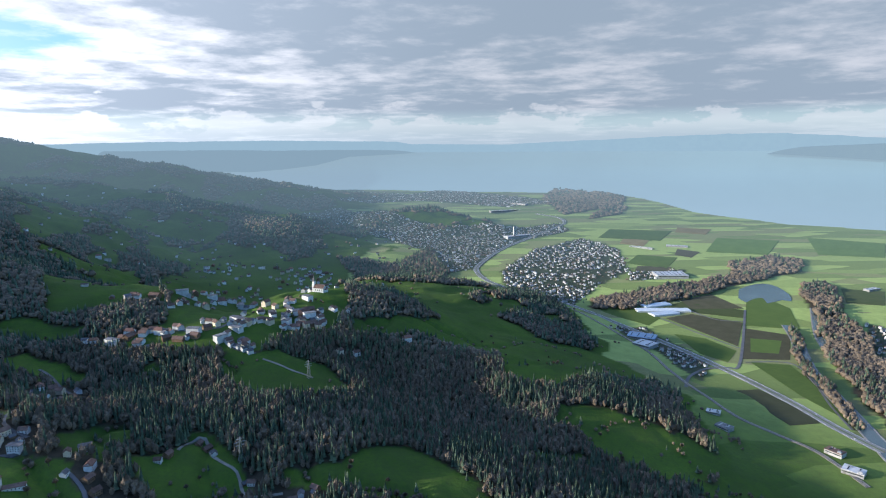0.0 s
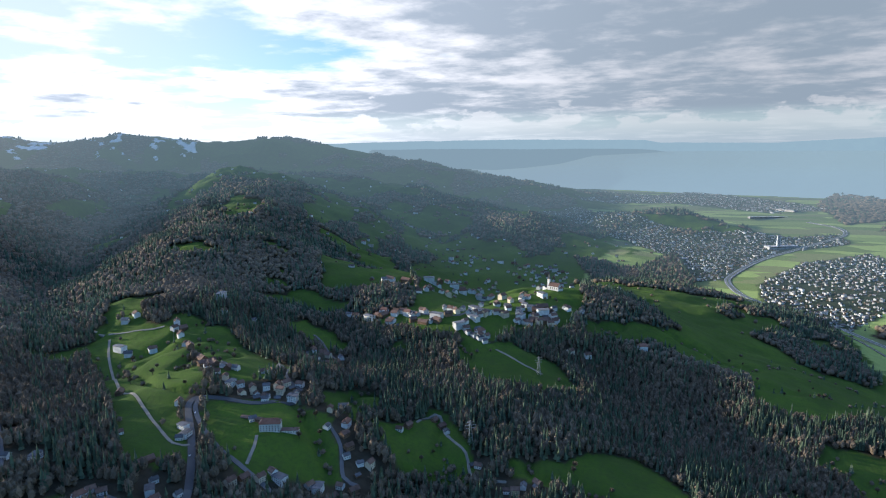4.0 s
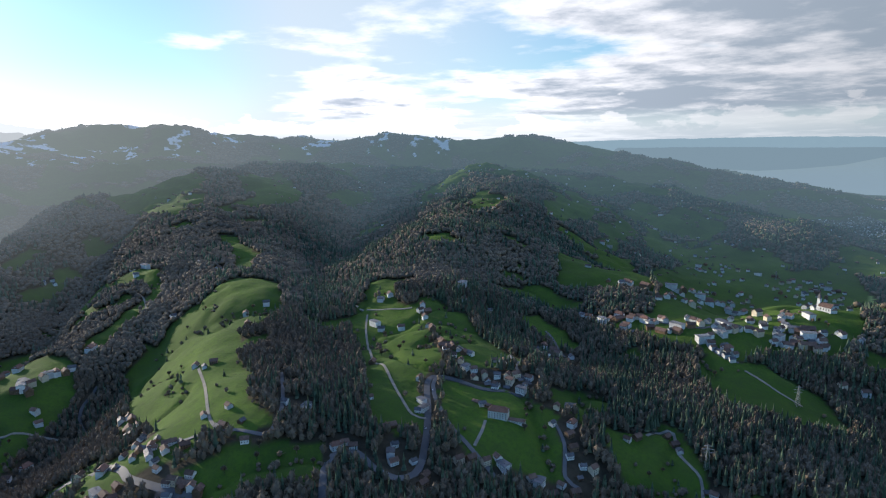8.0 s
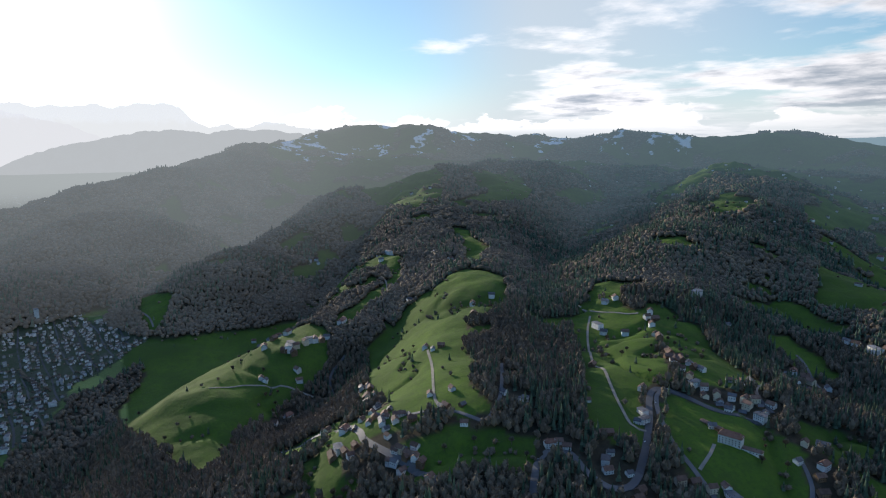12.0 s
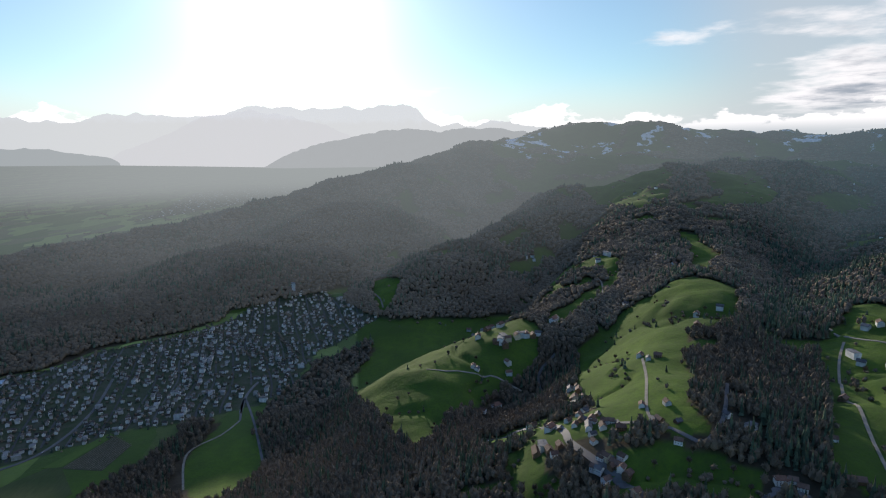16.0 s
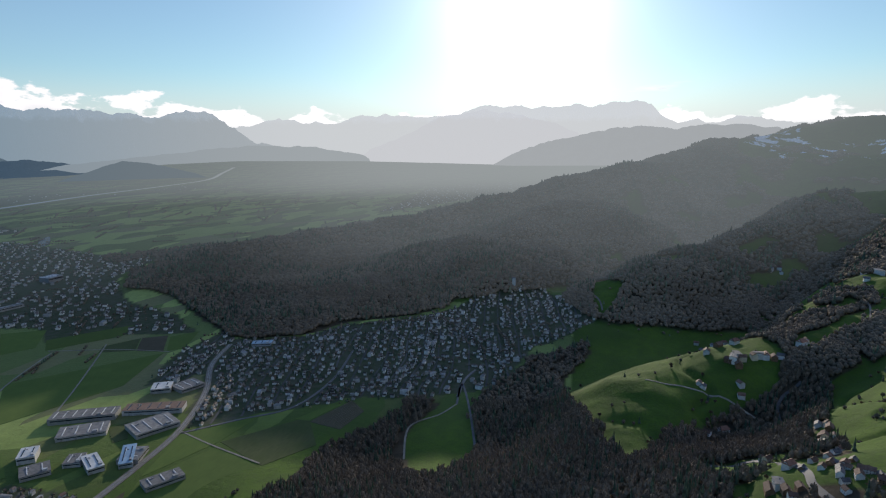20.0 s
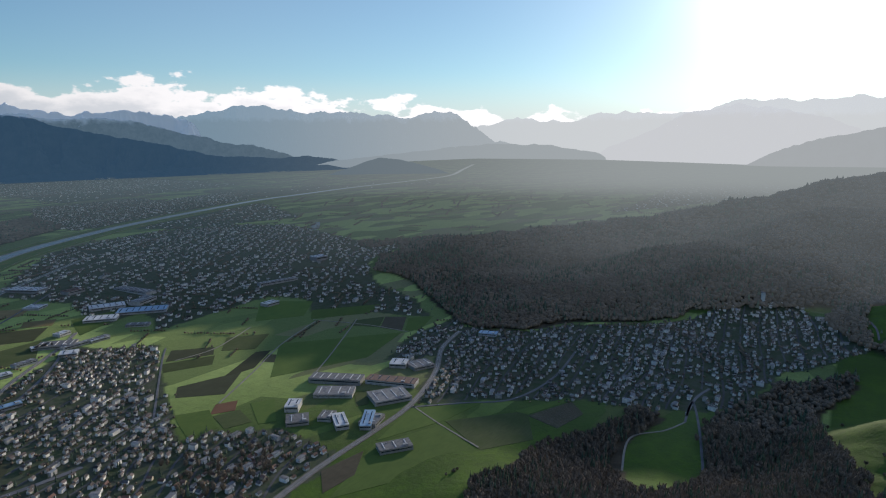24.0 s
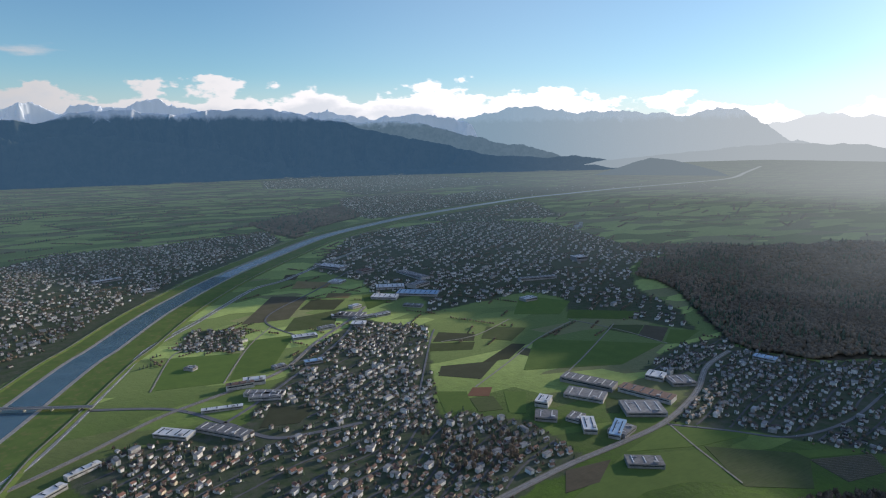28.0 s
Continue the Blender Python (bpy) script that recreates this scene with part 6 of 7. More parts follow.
# ---- halls and large buildings ----
HALLROOF = {"white": varied("hall_roof_white", (0.42, 0.42, 0.4), (0.55, 0.54, 0.52), 20.0, 0.6, 0.3), "grey": FLATROOF, "red": TILES,
            "blue": varied("hall_roof_blue", (0.16, 0.26, 0.36), (0.22, 0.33, 0.43), 20.0, 0.5, 0.4), "glass": varied("greenhouse_glass", (0.5, 0.53, 0.53), (0.62, 0.64, 0.63), 8.0, 0.25, 0.5)}
HALLWALL = varied("hall_wall", (0.26, 0.26, 0.255), (0.38, 0.375, 0.36), 12.0, 0.75, 0.3, obj=0.25)
for p, q, dep, h, col in HALLS:
    mx, my = (p[0] + q[0]) / 2, (p[1] + q[1]) / 2
    l, turn = math.hypot(q[0] - p[0], q[1] - p[1]), math.degrees(math.atan2(q[1] - p[1], q[0] - p[0]))
    nx, ny = -(q[1] - p[1]) / max(l, 1), (q[0] - p[0]) / max(l, 1)
    s = 1 if nx * mx + ny * my > 0 else -1
    cx, cy = mx + nx * s * dep / 2, my + ny * s * dep / 2
    if math.hypot(cx, cy) > 12000:
        continue
    hall = tagged(new("hall"), {"white": "large white industrial hall with a flat pale roof", "grey": "grey industrial hall with a flat roof", "red": "factory hall under a red-brown roof",
                                "blue": "large hall with a blue metal roof", "glass": "long low greenhouse of pale glass"}[col], "greenhouse" if col == "glass" else "industrial hall", "halls in the valley")
    part("wall", shell_bm(l, dep, h, 0), HALLWALL if col != "glass" else HALLROOF["glass"], hall)
    bm = bmesh.new()
    box(bm, -l / 2 - 0.4, l / 2 + 0.4, -dep / 2 - 0.4, dep / 2 + 0.4, h, h + 0.7)
    top = part("roof", bm, HALLROOF[col], hall)
    if col != "glass":
        # a parapet's plant room, a pair of vents and a band of windows with gates below
        bm = bmesh.new()
        box(bm, l * 0.22, l * 0.22 + min(9, l * 0.2), -dep * 0.4, -dep * 0.4 + min(7, dep * 0.25), h + 0.6, h + 3.4)
        part("plant_room", bm, HALLWALL, top)
        for i in range(2):
            bm = bmesh.new()
            box(bm, -l * 0.3 + i * 5, -l * 0.3 + i * 5 + 2.4, dep * 0.2, dep * 0.2 + 2.4, h + 0.6, h + 2.2)
            part("vent", bm, STEEL, top)
        for s_ in (-1, 1):
            bm = bmesh.new()
            box(bm, -l * 0.46, l * 0.46, s_ * dep / 2 - 0.1, s_ * dep / 2 + 0.1, h * 0.55, h * 0.78)
            part("window_band", bm, PANE, hall)
        for i in range(max(1, int(l / 30))):
            bm = bmesh.new()
            box(bm, -l * 0.4 + i * 26, -l * 0.4 + i * 26 + 4.5, -dep / 2 - 0.12, dep / 2 + 0.12, 0.1, 4.2)
            part("gate", bm, STEEL, hall)
    n = max(2, int(l / 19)) if col != "glass" else max(3, int(dep / 7))
    ridge = None
    for i in range(n):
        bm = bmesh.new()
        if col == "glass":
            y0, y1 = -dep / 2 + i * dep / n, -dep / 2 + (i + 0.92) * dep / n
            v = [bm.verts.new(c) for c in ((-l / 2, y0, h + 0.7), (l / 2, y0, h + 0.7), (l / 2, y1, h + 0.7), (-l / 2, y1, h + 0.7), (-l / 2, (y0 + y1) / 2, h + 2.6), (l / 2, (y0 + y1) / 2, h + 2.6))]
            for f in ((0, 1, 5, 4), (2, 3, 4, 5), (3, 0, 4), (1, 2, 5)):
                bm.faces.new([v[k] for k in f])
            part("roof_bay", bm, HALLROOF["glass"], hall)
        elif ridge is None:
            box(bm, -1.0, 1.0, -dep * 0.36, dep * 0.36, 0, 0.9)
            ridge = part("roof_light", bm, PANE if col != "grey" else HALLROOF["white"], top)
            ridge.location = (-l / 2 + (i + 0.5) * l / n, 0, h + 0.68)
        else:
            c = new("roof_light", ridge.data)
            c.parent, c.location = top, (-l / 2 + (i + 0.5) * l / n, 0, h + 0.68)
            bm.free()
    hall.matrix_basis = stand(cx, cy, turn if l else 0, 1.0, 0.0)

# ---- single buildings and structures ----
CONCRETE = varied("concrete", (0.3, 0.29, 0.27), (0.4, 0.39, 0.36), 6.0, 0.9, 0.2)
GALVANISED = varied("galvanised_steel", (0.25, 0.26, 0.27), (0.35, 0.36, 0.37), 4.0, 0.5, 0.4, metal=0.5)


def block(name, category, label, x, y, turn, l, w, h, rise, wall, roof, hip=0.6, floors=3):
    """A large building with rows of windows."""
    ob = house(name, l, w, h, rise, wall, roof, label, hip)
    ob["category"] = category
    ob.matrix_basis = stand(x, y, turn, 1.0, 0.5)
    return ob


(sx_, sy_), = PLACES["school"]
block("school", "school", "white three-storey school with a hipped red roof", sx_, sy_, 25, 27, 14, 11, 5, PLASTER, REDTILES)
block("school_wing", "building", "low white wing beside the school", sx_ + 24, sy_ + 10, 25, 22, 9, 4, 2.2, PLASTER, TILES, 0.3)
block("school_shed", "building", "long low dark roofed shed by the school", sx_ - 36, sy_ + 6, 5, 30, 7, 3, 1.4, TIMBER, TILES, 0.0)
(sx_, sy_), = PLACES["hotel"]
block("hotel", "hotel", "long white hotel block with balconies", sx_, sy_, -35, 44, 14, 12, 0.6, PLASTER, SLATE, 0.0)
(sx_, sy_), = PLACES["hotel2"]
block("clinic", "building", "white long building with rows of windows", sx_, sy_, -30, 30, 13, 9, 0.6, PLASTER, FLATROOF, 0.0)

(cx_, cy_), = PLACES["church"]
church = tagged(new("church"), "white village church with a pointed tower roof", "church")
part("nave", shell_bm(26, 13, 10, 7), PLASTER, church)
part("roof", roof_bm(26, 13, 10, 7, 0.6), TILES, church)
bm = bmesh.new()
box(bm, -18.5, -12.5, -3, 3, -4, 24)
part("tower", bm, PLASTER, church)
bm = bmesh.new()
v = [bm.verts.new(c) for c in ((-19, -3.5, 24), (-12, -3.5, 24), (-12, 3.5, 24), (-19, 3.5, 24), (-15.5, 0, 37))]
for f in ((0, 1, 4), (1, 2, 4), (2, 3, 4), (3, 0, 4), (3, 2, 1, 0)):
    bm.faces.new([v[i] for i in f])
part("spire", bm, SLATE, church)
for i in range(4):
    bm = bmesh.new()
    for s in (-1, 1):
        box(bm, -8 + i * 5.4, -6.6 + i * 5.4, s * 6.5 - 0.08, s * 6.5 + 0.08, 3, 7.5)
    part("window", bm, PANE, church)
church.matrix_basis = stand(cx_, cy_, -20, 1.1, 0.5)

(cx_, cy_), = PLACES["silo"]
silo = tagged(new("tower_block"), "tall white residential tower over the small town", "tower block")
part("wall", shell_bm(15, 13, 40, 0), PLASTER, silo)
bm = bmesh.new()
box(bm, -8, 8, -7, 7, 40, 41)
part("roof", bm, FLATROOF, silo)
for i in range(12):
    bm = bmesh.new()
    box(bm, -6.4, 6.4, -6.65, -6.4, 2 + i * 3.2, 3.5 + i * 3.2)
    part("window_band", bm, PANE, silo)
silo.matrix_basis = stand(cx_, cy_, 20, 1.0, 0.5)


(cx_, cy_), = PLACES["tower"]
high_rise = tagged(new("tower_block"), "slender grey residential tower over the lakeside town", "tower block")
part("wall", shell_bm(18, 16, 74, 0), PLASTER, high_rise)
bm = bmesh.new()
box(bm, -9.4, 9.4, -8.4, 8.4, 74, 75.2)
part("roof", bm, FLATROOF, high_rise)
for i in range(22):
    bm = bmesh.new()
    box(bm, -7.6, 7.6, -8.15, -7.9, 2 + i * 3.25, 3.6 + i * 3.25)
    part("window_band", bm, PANE, high_rise)
high_rise.matrix_basis = stand(cx_, cy_, 10, 1.0, 0.5)


def beam(bm, a, b, w):
    """A square bar from a to b."""
    a, b = Vector(a), Vector(b)
    q = (b - a).to_track_quat("Z", "Y").to_matrix()
    c = [q @ Vector(o) for o in ((-w, -w, 0), (w, -w, 0), (w, w, 0), (-w, w, 0))]
    lo, hi = [bm.verts.new(a + o) for o in c], [bm.verts.new(b + o) for o in c]
    for i in range(4):
        bm.faces.new((lo[i], lo[(i + 1) % 4], hi[(i + 1) % 4], hi[i]))
    bm.faces.new(hi)


def pylon(x, y, turn):
    ob = tagged(new("power_pylon"), "grey steel lattice power pylon on a meadow", "pylon", "power pylons")
    hgt, foot, tip = 36.0, 3.2, 0.5
    for sx in (-1, 1):
        for sy in (-1, 1):
            bm = bmesh.new()
            beam(bm, (sx * foot, sy * foot, -2), (sx * tip, sy * tip, hgt), 0.22)
            part("leg", bm, GALVANISED, ob)
    bm = bmesh.new()
    for k in range(9):
        z0, z1 = k * hgt / 9, (k + 1) * hgt / 9
        w0, w1 = foot + (tip - foot) * k / 9, foot + (tip - foot) * (k + 1) / 9
        for s in (-1, 1):
            beam(bm, (-w0, s * w0, z0), (w1, s * w1, z1), 0.12)
            beam(bm, (s * w0, w0, z0), (s * w1, -w1, z1), 0.12)
    part("bracing", bm, GALVANISED, ob)
    for z, l in ((24, 6.5), (28.5, 8.0), (33, 5.5)):
        bm = bmesh.new()
        beam(bm, (-l, 0, z), (l, 0, z), 0.2)
        beam(bm, (-l, 0, z), (0, 0, z + 1.6), 0.14)
        beam(bm, (l, 0, z), (0, 0, z + 1.6), 0.14)
        part("crossarm", bm, GALVANISED, ob)
    ob.matrix_basis = stand(x, y, turn, 1.0, 0.0)


for x_, y_ in PLACES["pylon"]:
    pylon(x_, y_, 35)

(ax, ay), (bx_, by_) = PLACES["bridge"]
span, turn_ = math.hypot(bx_ - ax, by_ - ay), math.degrees(math.atan2(by_ - ay, bx_ - ax))
bridge = tagged(new("bridge"), "pale concrete road bridge over the river", "bridge")
bm = bmesh.new()
box(bm, -span / 2, span / 2, -6, 6, 6.4, 7.8)
part("deck", bm, CONCRETE, bridge)
bm = bmesh.new()
box(bm, -span / 2, span / 2, -4.6, 4.6, 7.8, 7.9)
part("roadway", bm, ASPHALT, bridge)
for s in (-1, 1):
    bm = bmesh.new()
    box(bm, -span / 2, span / 2, s * 5.7 - 0.2, s * 5.7 + 0.2, 7.8, 8.9)
    part("parapet", bm, CONCRETE, bridge)
for i in range(5):
    bm = bmesh.new()
    px0 = -span / 2 + (i + 0.5) * span / 5
    box(bm, px0 - 1.3, px0 + 1.3, -4.5, 4.5, -3, 6.4)
    part("pier", bm, CONCRETE, bridge)
bridge.matrix_basis = pose((ax + bx_) / 2, (ay + by_) / 2, 0, 0, 0, turn_)

# ---- trees ----
BARE = varied("bare_twigs", (0.128, 0.1, 0.072), (0.19, 0.148, 0.104), 220.0, 0.95, 0.1, island=0.18)
CONIFER = varied("conifer_needles", (0.055, 0.08, 0.054), (0.092, 0.12, 0.072), 200.0, 0.95, 0.1, island=0.35)
# haze over the woods is emission in the crowns' own materials
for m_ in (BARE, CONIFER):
    haze_glow(m_, 0.24)


def ball(level):
    bm = bmesh.new()
    bmesh.ops.create_icosphere(bm, subdivisions=level, radius=1.0)
    v = np.array([c.co[:] for c in bm.verts])
    f = np.array([[q.index for q in p.verts] for p in bm.faces])
    bm.free()
    return v, f


def twiggy(level, blades, seed):
    """A bare crown: a loose core and thin sprays of twigs standing out of it."""
    v, f = ball(level)
    v = v * 0.72
    g = np.random.default_rng(seed)
    tip = g.normal(size=(blades, 3))
    tip[:, 2] = np.abs(tip[:, 2]) * 1.1 - 0.25
    tip /= np.linalg.norm(tip, axis=1)[:, None]
    side = np.cross(tip, g.normal(size=(blades, 3)))
    side /= np.linalg.norm(side, axis=1)[:, None]
    far_ = tip * g.uniform(0.85, 1.1, (blades, 1))
    root = tip * 0.45
    b = np.stack([root + side * 0.14, root - side * 0.14, far_], 1).reshape(-1, 3)
    return np.concatenate([v, b]), np.concatenate([f, len(v) + np.arange(blades * 3).reshape(-1, 3)])


def spire(tiers, sides):
    """A conifer: skirts of boughs one over another."""
    v, f = [], []
    for k in range(tiers):
        z0, z1 = 0.12 + 0.88 * k / tiers - 0.05 * (k > 0), 0.12 + 0.88 * (k + 1.25) / tiers
        rad = 1.0 * (1 - k / tiers) ** 0.85
        b = len(v)
        v += [(math.cos(a) * rad, math.sin(a) * rad, z0) for a in np.arange(sides) * 2 * math.pi / sides + k * 0.5] + [(0, 0, min(z1, 1.0))]
        f += [(b + i, b + (i + 1) % sides, b + sides) for i in range(sides)]
    return np.array(v), np.array(f)


def plant(name, label, shape, x, y, wide, high, mat, seed, rough=0.3, foot=0.0, smooth=False):
    """Many trees of one shape in one mesh."""
    v, f = shape
    rng = np.random.default_rng(seed)
    n = len(x)
    z = ground_quick(x, y)
    a = rng.random(n) * 6.283
    jig = 1 + rough * rng.standard_normal((n, len(v)))
    lx, ly = v[None, :, 0] * jig, v[None, :, 1] * jig
    ca, sa = np.cos(a)[:, None], np.sin(a)[:, None]
    X = x[:, None] + (lx * ca - ly * sa) * wide[:, None]
    Y = y[:, None] + (lx * sa + ly * ca) * wide[:, None]
    vz = v[None, :, 2] if foot == 0 else (v[None, :, 2] * 0.5 * (1 + 0.5 * (jig - 1)) + 0.5)
    Z = z[:, None] - 1.0 + vz * high[:, None] + foot * 0
    sx, sy, sz, _ = squeeze(X, Y, Z)
    F = (f[None] + (np.arange(n) * len(v))[:, None, None]).reshape(-1, 3)
    ob = mesh_object(name, np.stack([sx, sy, sz], -1).reshape(-1, 3), F, [mat], None, smooth)
    return tagged(ob, label, "trees", kind="stuff")


rng = np.random.default_rng(11)
sown = []
for i_, (kind_, thick_, poly) in enumerate(WOODS):
    p = np.array(poly, float)
    lo, hi = p.min(0), p.max(0)
    r_mid = np.hypot(p[:, 0], p[:, 1])
    s = 7.6 * max(1.0, np.percentile(r_mid, 30) / 1600.0)
    gx, gy = np.meshgrid(np.arange(lo[0], hi[0], s), np.arange(lo[1], hi[1], s), indexing="ij")
    gx, gy = (gx + rng.uniform(-0.5, 0.5, gx.shape) * s).ravel(), (gy + rng.uniform(-0.5, 0.5, gy.shape) * s).ravel()
    wx, wy = gx + 34 * fuzz(gx, gy, 110, 81, 3), gy + 34 * fuzz(gx, gy, 110, 83, 3)
    r = np.hypot(gx, gy)
    # thinner with distance, where each crown stands for several
    keep = inside(wx, wy, poly) & (rng.random(gx.shape) < thick_ * np.clip(np.percentile(r_mid, 30) / np.maximum(r, 500), 0.12, 1.0) ** 2 * np.clip(1.15 + 0.9 * fuzz(gx, gy, 75, 87, 3), 0.0, 1.0))
    gx, gy, r = gx[keep], gy[keep], r[keep]
    share = {"bare": 0.12, "mixed": 0.34, "conifer": 0.5}[kind_] + 0.3 * fuzz(gx, gy, 130, 91, 2)
    sown.append(np.stack([gx, gy, np.maximum(s, 7.6 * r / 1600.0), rng.random(len(gx)) < share, np.ones(len(gx))], -1))
# the woods of the hills: each crown stands for several farther out
for r0, r1 in ((430, 900), (900, 1600), (1600, 2300), (2300, 3300), (3300, 4700), (4700, 7400)):
    s = 7.4 * max(1.0, (r0 + r1) / 2 / 1500.0)
    e = np.arange(-r1, r1, s)
    gx, gy = np.meshgrid(e, e, indexing="ij")
    gx, gy = (gx + rng.uniform(-0.5, 0.5, gx.shape) * s).ravel(), (gy + rng.uniform(-0.5, 0.5, gy.shape) * s).ravel()
    r, az = np.hypot(gx, gy), azimuth(gx, gy)
    ok = (r >= r0) & (r < r1) & (az > -40) & (az < 150)
    gx, gy = gx[ok], gy[ok]
    z = ground_quick(gx, gy)
    ok = z > 20
    gx, gy, z = gx[ok], gy[ok], z[ok]
    keep = rng.random(gx.shape) < wooded(gx, gy, z) * np.clip(1.25 + 0.8 * fuzz(gx, gy, 60, 89, 3), 0.35, 1.0)
    gx, gy = gx[keep], gy[keep]
    az = azimuth(gx, gy)
    share = np.where(az < 30, 0.42, np.where(az < 58, 0.3, 0.1)) + 0.5 * fuzz(gx, gy, 170, 91, 3)
    sown.append(np.stack([gx, gy, np.full(len(gx), s), rng.random(len(gx)) < share, np.ones(len(gx))], -1))
sown = np.concatenate(sown)
# hedges along the meadows' seams
n = 60000
a, rr = np.radians(rng.uniform(-40, 130, n)), 600 + 3600 * rng.random(n) ** 1.3
hx, hy = -np.sin(a) * rr, np.cos(a) * rr
slope_ok = (ground_quick(hx, hy) > 12) & ((np.abs(fuzz(hx, hy, 260, 99, 3)) < 0.018) | (rng.random(n) < 0.015)) & ~lake_at(hx, hy)
hx, hy, rr = hx[slope_ok], hy[slope_ok], rr[slope_ok]
sown = np.concatenate([sown, np.stack([hx, hy, 5.4 * np.maximum(1, rr / 1600), rng.random(len(hx)) < 0.2, np.full(len(hx), 0.55)], -1)])
# rows of trees between the fields of the plain
hedge = []
for _ in range(900):
    a0, r0 = math.radians(rng.uniform(98, 195)), 1900 + 10500 * rng.random() ** 1.3
    x0, y0, d0 = -math.sin(a0) * r0, math.cos(a0) * r0, rng.choice((0.6, 0.6, 2.17)) + rng.normal(0, 0.12)
    k = int(rng.integers(4, 26))
    along = np.arange(k) * 11.0 * max(1.0, r0 / 3000)
    hedge.append(np.stack([x0 + np.cos(d0) * along, y0 + np.sin(d0) * along, np.full(k, 6.0 * max(1.0, r0 / 2600)), rng.random(k) < 0.2, np.full(k, 0.6)], -1))
hedge = np.concatenate(hedge)
hedge = hedge[(ground_quick(hedge[:, 0], hedge[:, 1]) < 5) & ~near_way(hedge[:, 0], hedge[:, 1])]
sown = np.concatenate([sown, hedge])
tx, ty = np.array([t[0] for t in town_trees]), np.array([t[1] for t in town_trees])
tr = np.hypot(tx, ty)
sown = np.concatenate([sown, np.stack([tx, ty, 5.0 * np.maximum(1, tr / 2400), rng.random(len(tx)) < 0.55, np.full(len(tx), 0.55)], -1)])
clear = np.ones(len(sown), bool)
for x_, y_ in BUILT:
    clear &= np.hypot(sown[:, 0] - x_, sown[:, 1] - y_) > 17
for kind_, wide, pts in ROADS:
    for (x0, y0), (x1, y1) in zip(pts, pts[1:]):
        ux, uy = x1 - x0, y1 - y0
        s = np.clip(((sown[:, 0] - x0) * ux + (sown[:, 1] - y0) * uy) / max(ux * ux + uy * uy, 1), 0, 1)
        clear &= np.hypot(sown[:, 0] - x0 - s * ux, sown[:, 1] - y0 - s * uy) > wide / 2 + 3
sown = sown[clear]
dist = np.hypot(sown[:, 0], sown[:, 1])
ever = sown[:, 3] > 0.5
close = dist < 1350
hgt = rng.uniform(0.75, 1.25, len(sown))
for pick, name, label, shape, mat, wide, tall, rough, foot in (
        (~ever & close, "bare_wood", "bare brown deciduous trees with rounded twiggy crowns", twiggy(1, 30, 3), BARE, 0.72, 19.0, 0.15, 1),
        (~ever & ~close, "far_bare_wood", "brown leafless woods on the slopes", twiggy(1, 4, 4), BARE, 0.95, 16.0, 0.14, 1),
        (ever & close, "conifer_wood", "dark green spruces standing close together", spire(5, 7), CONIFER, 0.46, 26.0, 0.16, 0),
        (ever & ~close, "far_conifer_wood", "dark spruce woods on the hills", spire(2, 5), CONIFER, 0.55, 23.0, 0.18, 0)):
    q = sown[pick]
    size = np.minimum(q[:, 2], 40.0)
    hh = hgt[pick] * q[:, 4] * tall * np.clip(size / 7.6, 0.6, 1.6) ** 0.5
    plant(name, label, shape, q[:, 0], q[:, 1], size * wide * hgt[pick], hh, mat, 21, rough, foot, name.startswith("far"))
    print(name, len(q), len(q) * len(shape[1]))

# ---- trees that stand alone, each a thing ----
BARK = varied("bark", (0.06, 0.05, 0.04), (0.1, 0.08, 0.065), 2.0, 0.95, 0.1)


def lone_tree(seed, ever):
    """Trunk, limbs and a loose crown of twig sprays, or boughs of a spruce."""
    g = np.random.default_rng(seed)
    ob = tagged(new("spruce" if ever else "bare_tree"), "single dark green spruce on the slope" if ever else "single bare broadleaf tree with brown twigs", "tree", "single trees")
    bm = bmesh.new()
    bmesh.ops.create_cone(bm, segments=7, radius1=0.45, radius2=0.12, depth=8.5, matrix=Matrix.Translation((0, 0, 3.5)), cap_ends=True)
    part("trunk", bm, BARK, ob)
    if ever:
        v, f = spire(7, 9)
        v = v * np.array([3.4, 3.4, 16.0]) * (1 + 0.12 * g.standard_normal((len(v), 1)))
    else:
        v, f = [], []
        n = 170
        for k in range(n):
            d = g.normal(size=3)
            d[2] = abs(d[2]) * 0.9 - 0.2
            d /= np.linalg.norm(d)
            tip = np.array([0, 0, 6.8]) + d * np.array([4.6, 4.6, 5.4]) * g.uniform(0.55, 1.0)
            root = np.array([0, 0, 5.0]) + d * 1.3 * g.random()
            side = np.cross(d, g.normal(size=3))
            side = side / np.linalg.norm(side) * g.uniform(0.25, 0.6)
            mid_ = (root + tip) / 2
            b = len(v)
            v += [root, mid_ + side, tip, mid_ - side]
            f += [(b, b + 1, b + 2), (b, b + 2, b + 3)]
        v, f = np.array(v), np.array(f)
    crown = mesh_object("crown", v, f, [CONIFER if ever else BARE])
    crown.parent = ob
    for k in range(0 if ever else 4):
        a = k * 1.57 + g.random()
        bm = bmesh.new()
        beam(bm, (0, 0, 3.2 + 0.5 * k), (math.cos(a) * 2.2, math.sin(a) * 2.2, 5.6 + 0.6 * k), 0.1)
        part("limb", bm, BARK, ob)
    return ob


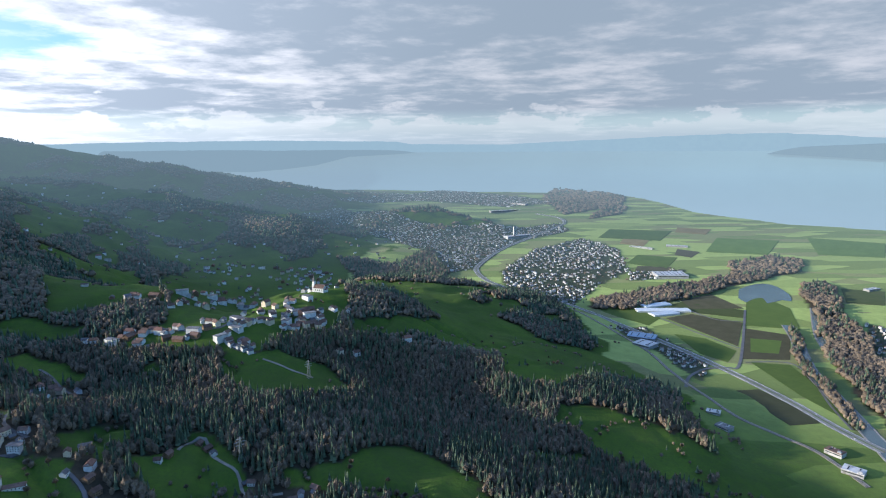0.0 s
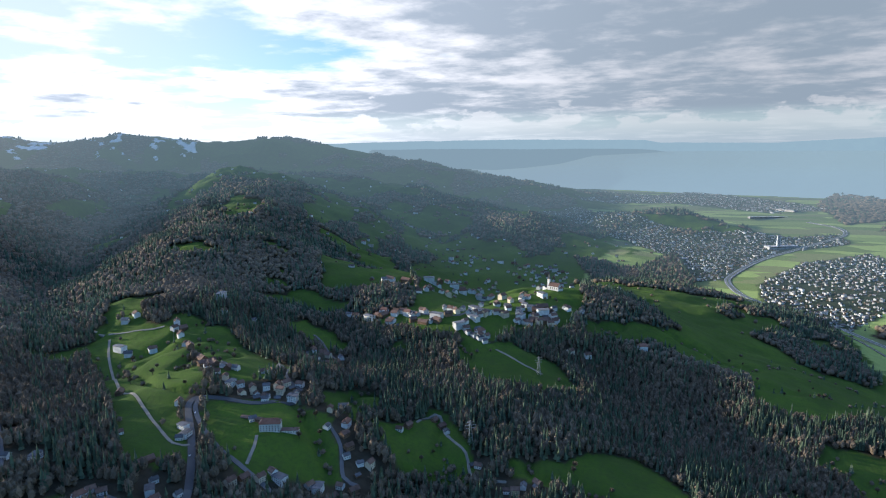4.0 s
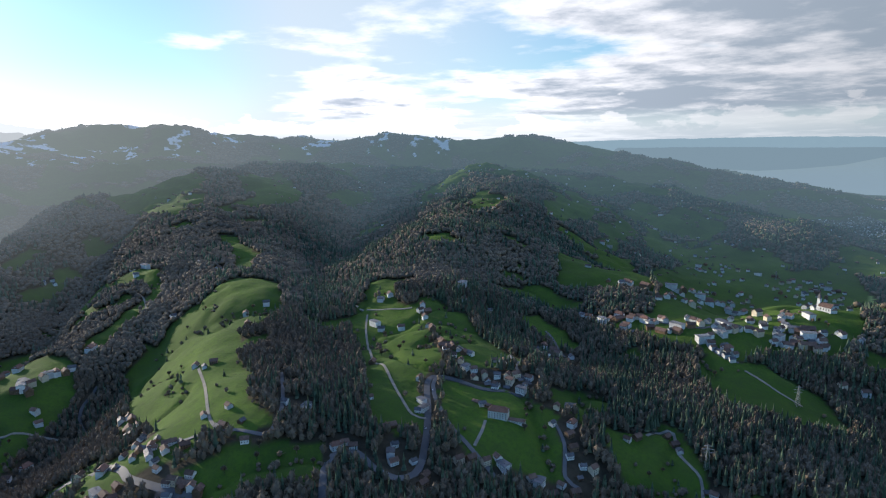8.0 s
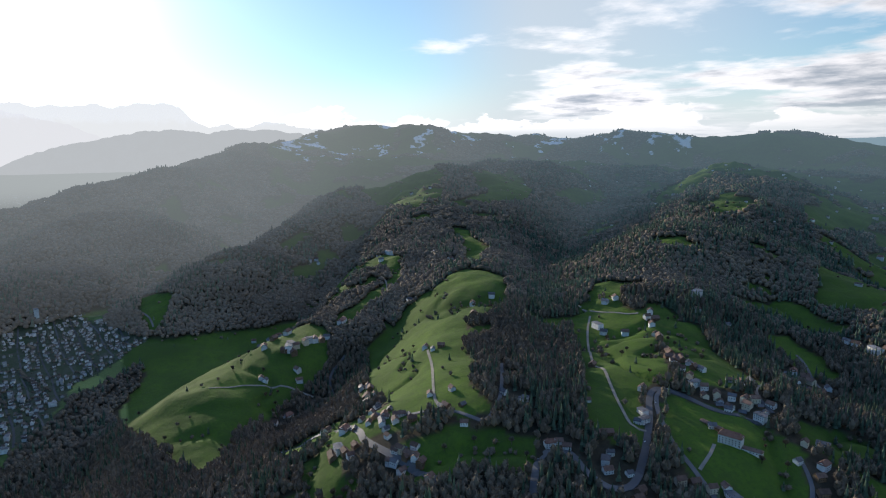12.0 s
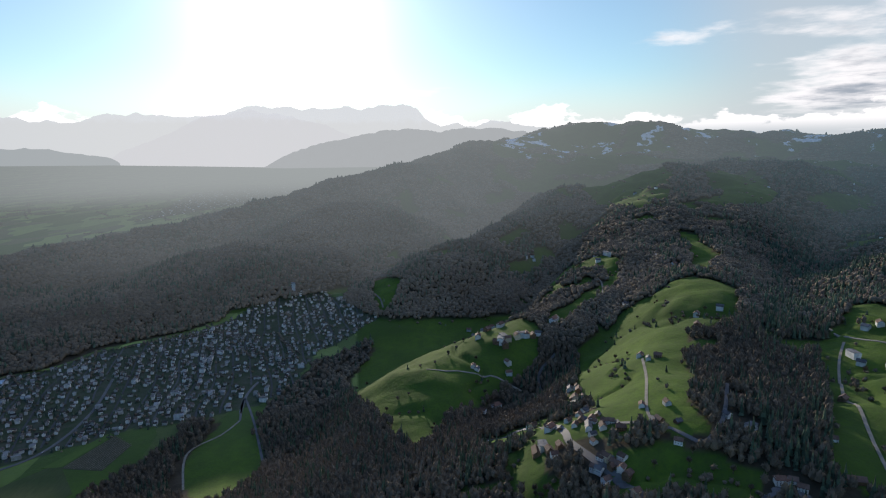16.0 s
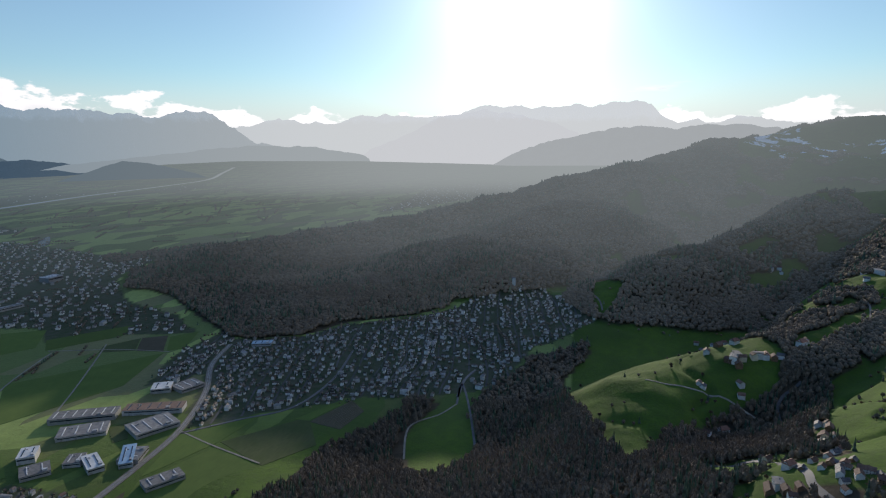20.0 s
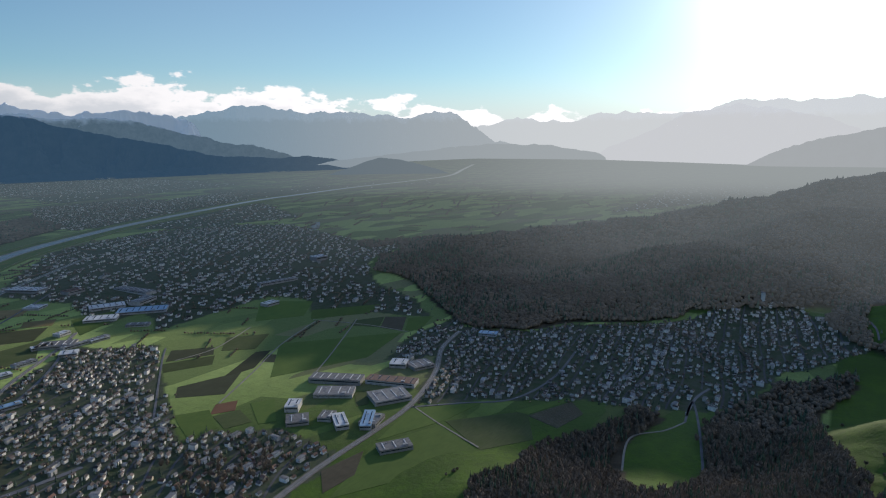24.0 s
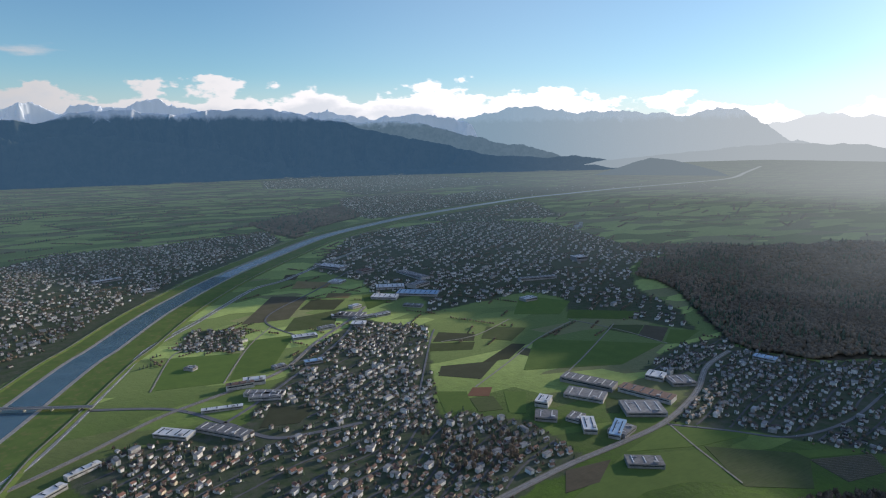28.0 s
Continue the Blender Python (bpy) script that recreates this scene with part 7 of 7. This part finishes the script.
KINDS = [lone_tree(1, False), lone_tree(2, False), lone_tree(3, False), lone_tree(4, True)]
used = set()
g_ = np.random.default_rng(77)
placed = 0
tries = 0
while placed < 170 and tries < 9000:
    tries += 1
    a_, r_ = math.radians(g_.uniform(-34, 120)), g_.uniform(640, 1500)
    x_, y_ = -math.sin(a_) * r_, math.cos(a_) * r_
    one_x, one_y = np.array([x_]), np.array([y_])
    if ground_at(x_, y_) < 20 or wooded(one_x, one_y, ground_quick(one_x, one_y))[0] > 0.5 or abs(fuzz(one_x, one_y, 260, 99, 3)[0]) > 0.1 or min(math.hypot(x_ - bx0, y_ - by0) for bx0, by0 in BUILT) < 12:
        continue
    if near_way(np.array([x_]), np.array([y_]))[0]:
        continue
    k = int(g_.choice(4, p=(0.3, 0.28, 0.27, 0.15)))
    m = stand(x_, y_, float(g_.uniform(0, 360)), float(g_.uniform(0.6, 1.15)))
    if k in used:
        copy_thing(KINDS[k], m).scale = m.to_scale()
    else:
        KINDS[k].matrix_basis = m
        used.add(k)
    placed += 1

# ---- vines, cars ----
STAKE = varied("vine_stakes", (0.16, 0.13, 0.1), (0.24, 0.2, 0.16), 9.0, 0.9, 0.2)
for kind_, poly in FIELDS:
    if kind_ != "vine":
        continue
    p = np.array(poly, float)
    d = p[1] - p[0]
    d /= np.hypot(*d)
    nrm = np.array([-d[1], d[0]])
    c = p.mean(0)
    bm = bmesh.new()
    for k in range(-40, 41):
        for j in range(-60, 61):
            a = c + nrm * k * 5.5 + d * j * 5.0
            if inside(np.array([a[0]]), np.array([a[1]]), poly)[0]:
                z = ground_at(a[0], a[1])
                beam(bm, (a[0], a[1], z), (a[0], a[1], z + 2.0), 0.12)
                beam(bm, (a[0], a[1], z + 1.3), (a[0] + d[0] * 5, a[1] + d[1] * 5, z + 1.3), 0.18)
    me = bpy.data.meshes.new("vine_rows")
    bm.to_mesh(me)
    bm.free()
    me.materials.append(STAKE)
    tagged(new("vine_rows", me), "rows of bare vines tied to stakes", "vines", kind="stuff")

CARPAINT = varied("car_paint", (0.3, 0.3, 0.31), (0.5, 0.5, 0.5), 40.0, 0.3, 0.5, obj=0.7)
TYRE = varied("tyre_rubber", (0.02, 0.02, 0.02), (0.03, 0.03, 0.03), 2.0, 0.8, 0.2)


def car():
    ob = tagged(new("car"), "small passenger car on the road", "car", "cars on the roads")
    bm = bmesh.new()
    prof = ((-2.2, 0.4), (2.2, 0.4), (2.25, 0.85), (1.2, 0.98), (-2.1, 1.0))
    for s in (-0.88, 0.88):
        bm.faces.new([bm.verts.new((x, s, z)) for x, z in prof])
    bm.verts.ensure_lookup_table()
    for i in range(5):
        j = (i + 1) % 5
        bm.faces.new((bm.verts[i], bm.verts[j], bm.verts[5 + j], bm.verts[5 + i]))
    part("body", bm, CARPAINT, ob)
    bm = bmesh.new()
    v = box(bm, -1.9, 0.95, -0.78, 0.78, 0.98, 1.48)
    for q in v[4:]:
        q.co.x *= 0.72
        q.co.y *= 0.85
    part("cabin", bm, PANE, ob)
    for x in (-1.35, 1.35):
        for s in (-0.85, 0.85):
            bm = bmesh.new()
            bmesh.ops.create_cone(bm, segments=10, radius1=0.33, radius2=0.33, depth=0.22, cap_ends=True, matrix=Matrix.Rotation(radians(90), 4, "X"))
            part("wheel", bm, TYRE, ob).location = (x, s, 0.33)
    return ob


first = car()
g_ = np.random.default_rng(9)
parked = 0
for kind_, wide, pts in ROADS:
    if kind_ not in ("motorway", "road"):
        continue
    line = smooth_line(pts)
    seg = np.hypot(*np.diff(line, axis=0).T)
    along = np.cumsum(seg)
    for s in np.arange(40, along[-1], 130 if kind_ == "motorway" else 190):
        s = s + g_.uniform(-35, 35)
        i = int(np.clip(np.searchsorted(along, s), 1, len(line) - 2))
        d = line[i + 1] - line[i]
        if np.hypot(*line[i]) > 3200 or parked >= 70:
            continue
        side = g_.choice((-1, 1))
        n_ = np.array([-d[1], d[0]]) / np.hypot(*d) * side * (wide * 0.25)
        x_, y_ = line[i] + n_
        m = stand(x_, y_, math.degrees(math.atan2(d[1], d[0])) + (180 if side > 0 else 0), 1.0, -(1.0 if kind_ == "road" else 0.85))
        if parked:
            copy_thing(first, m).scale = m.to_scale()
        else:
            first.matrix_basis = m
        parked += 1
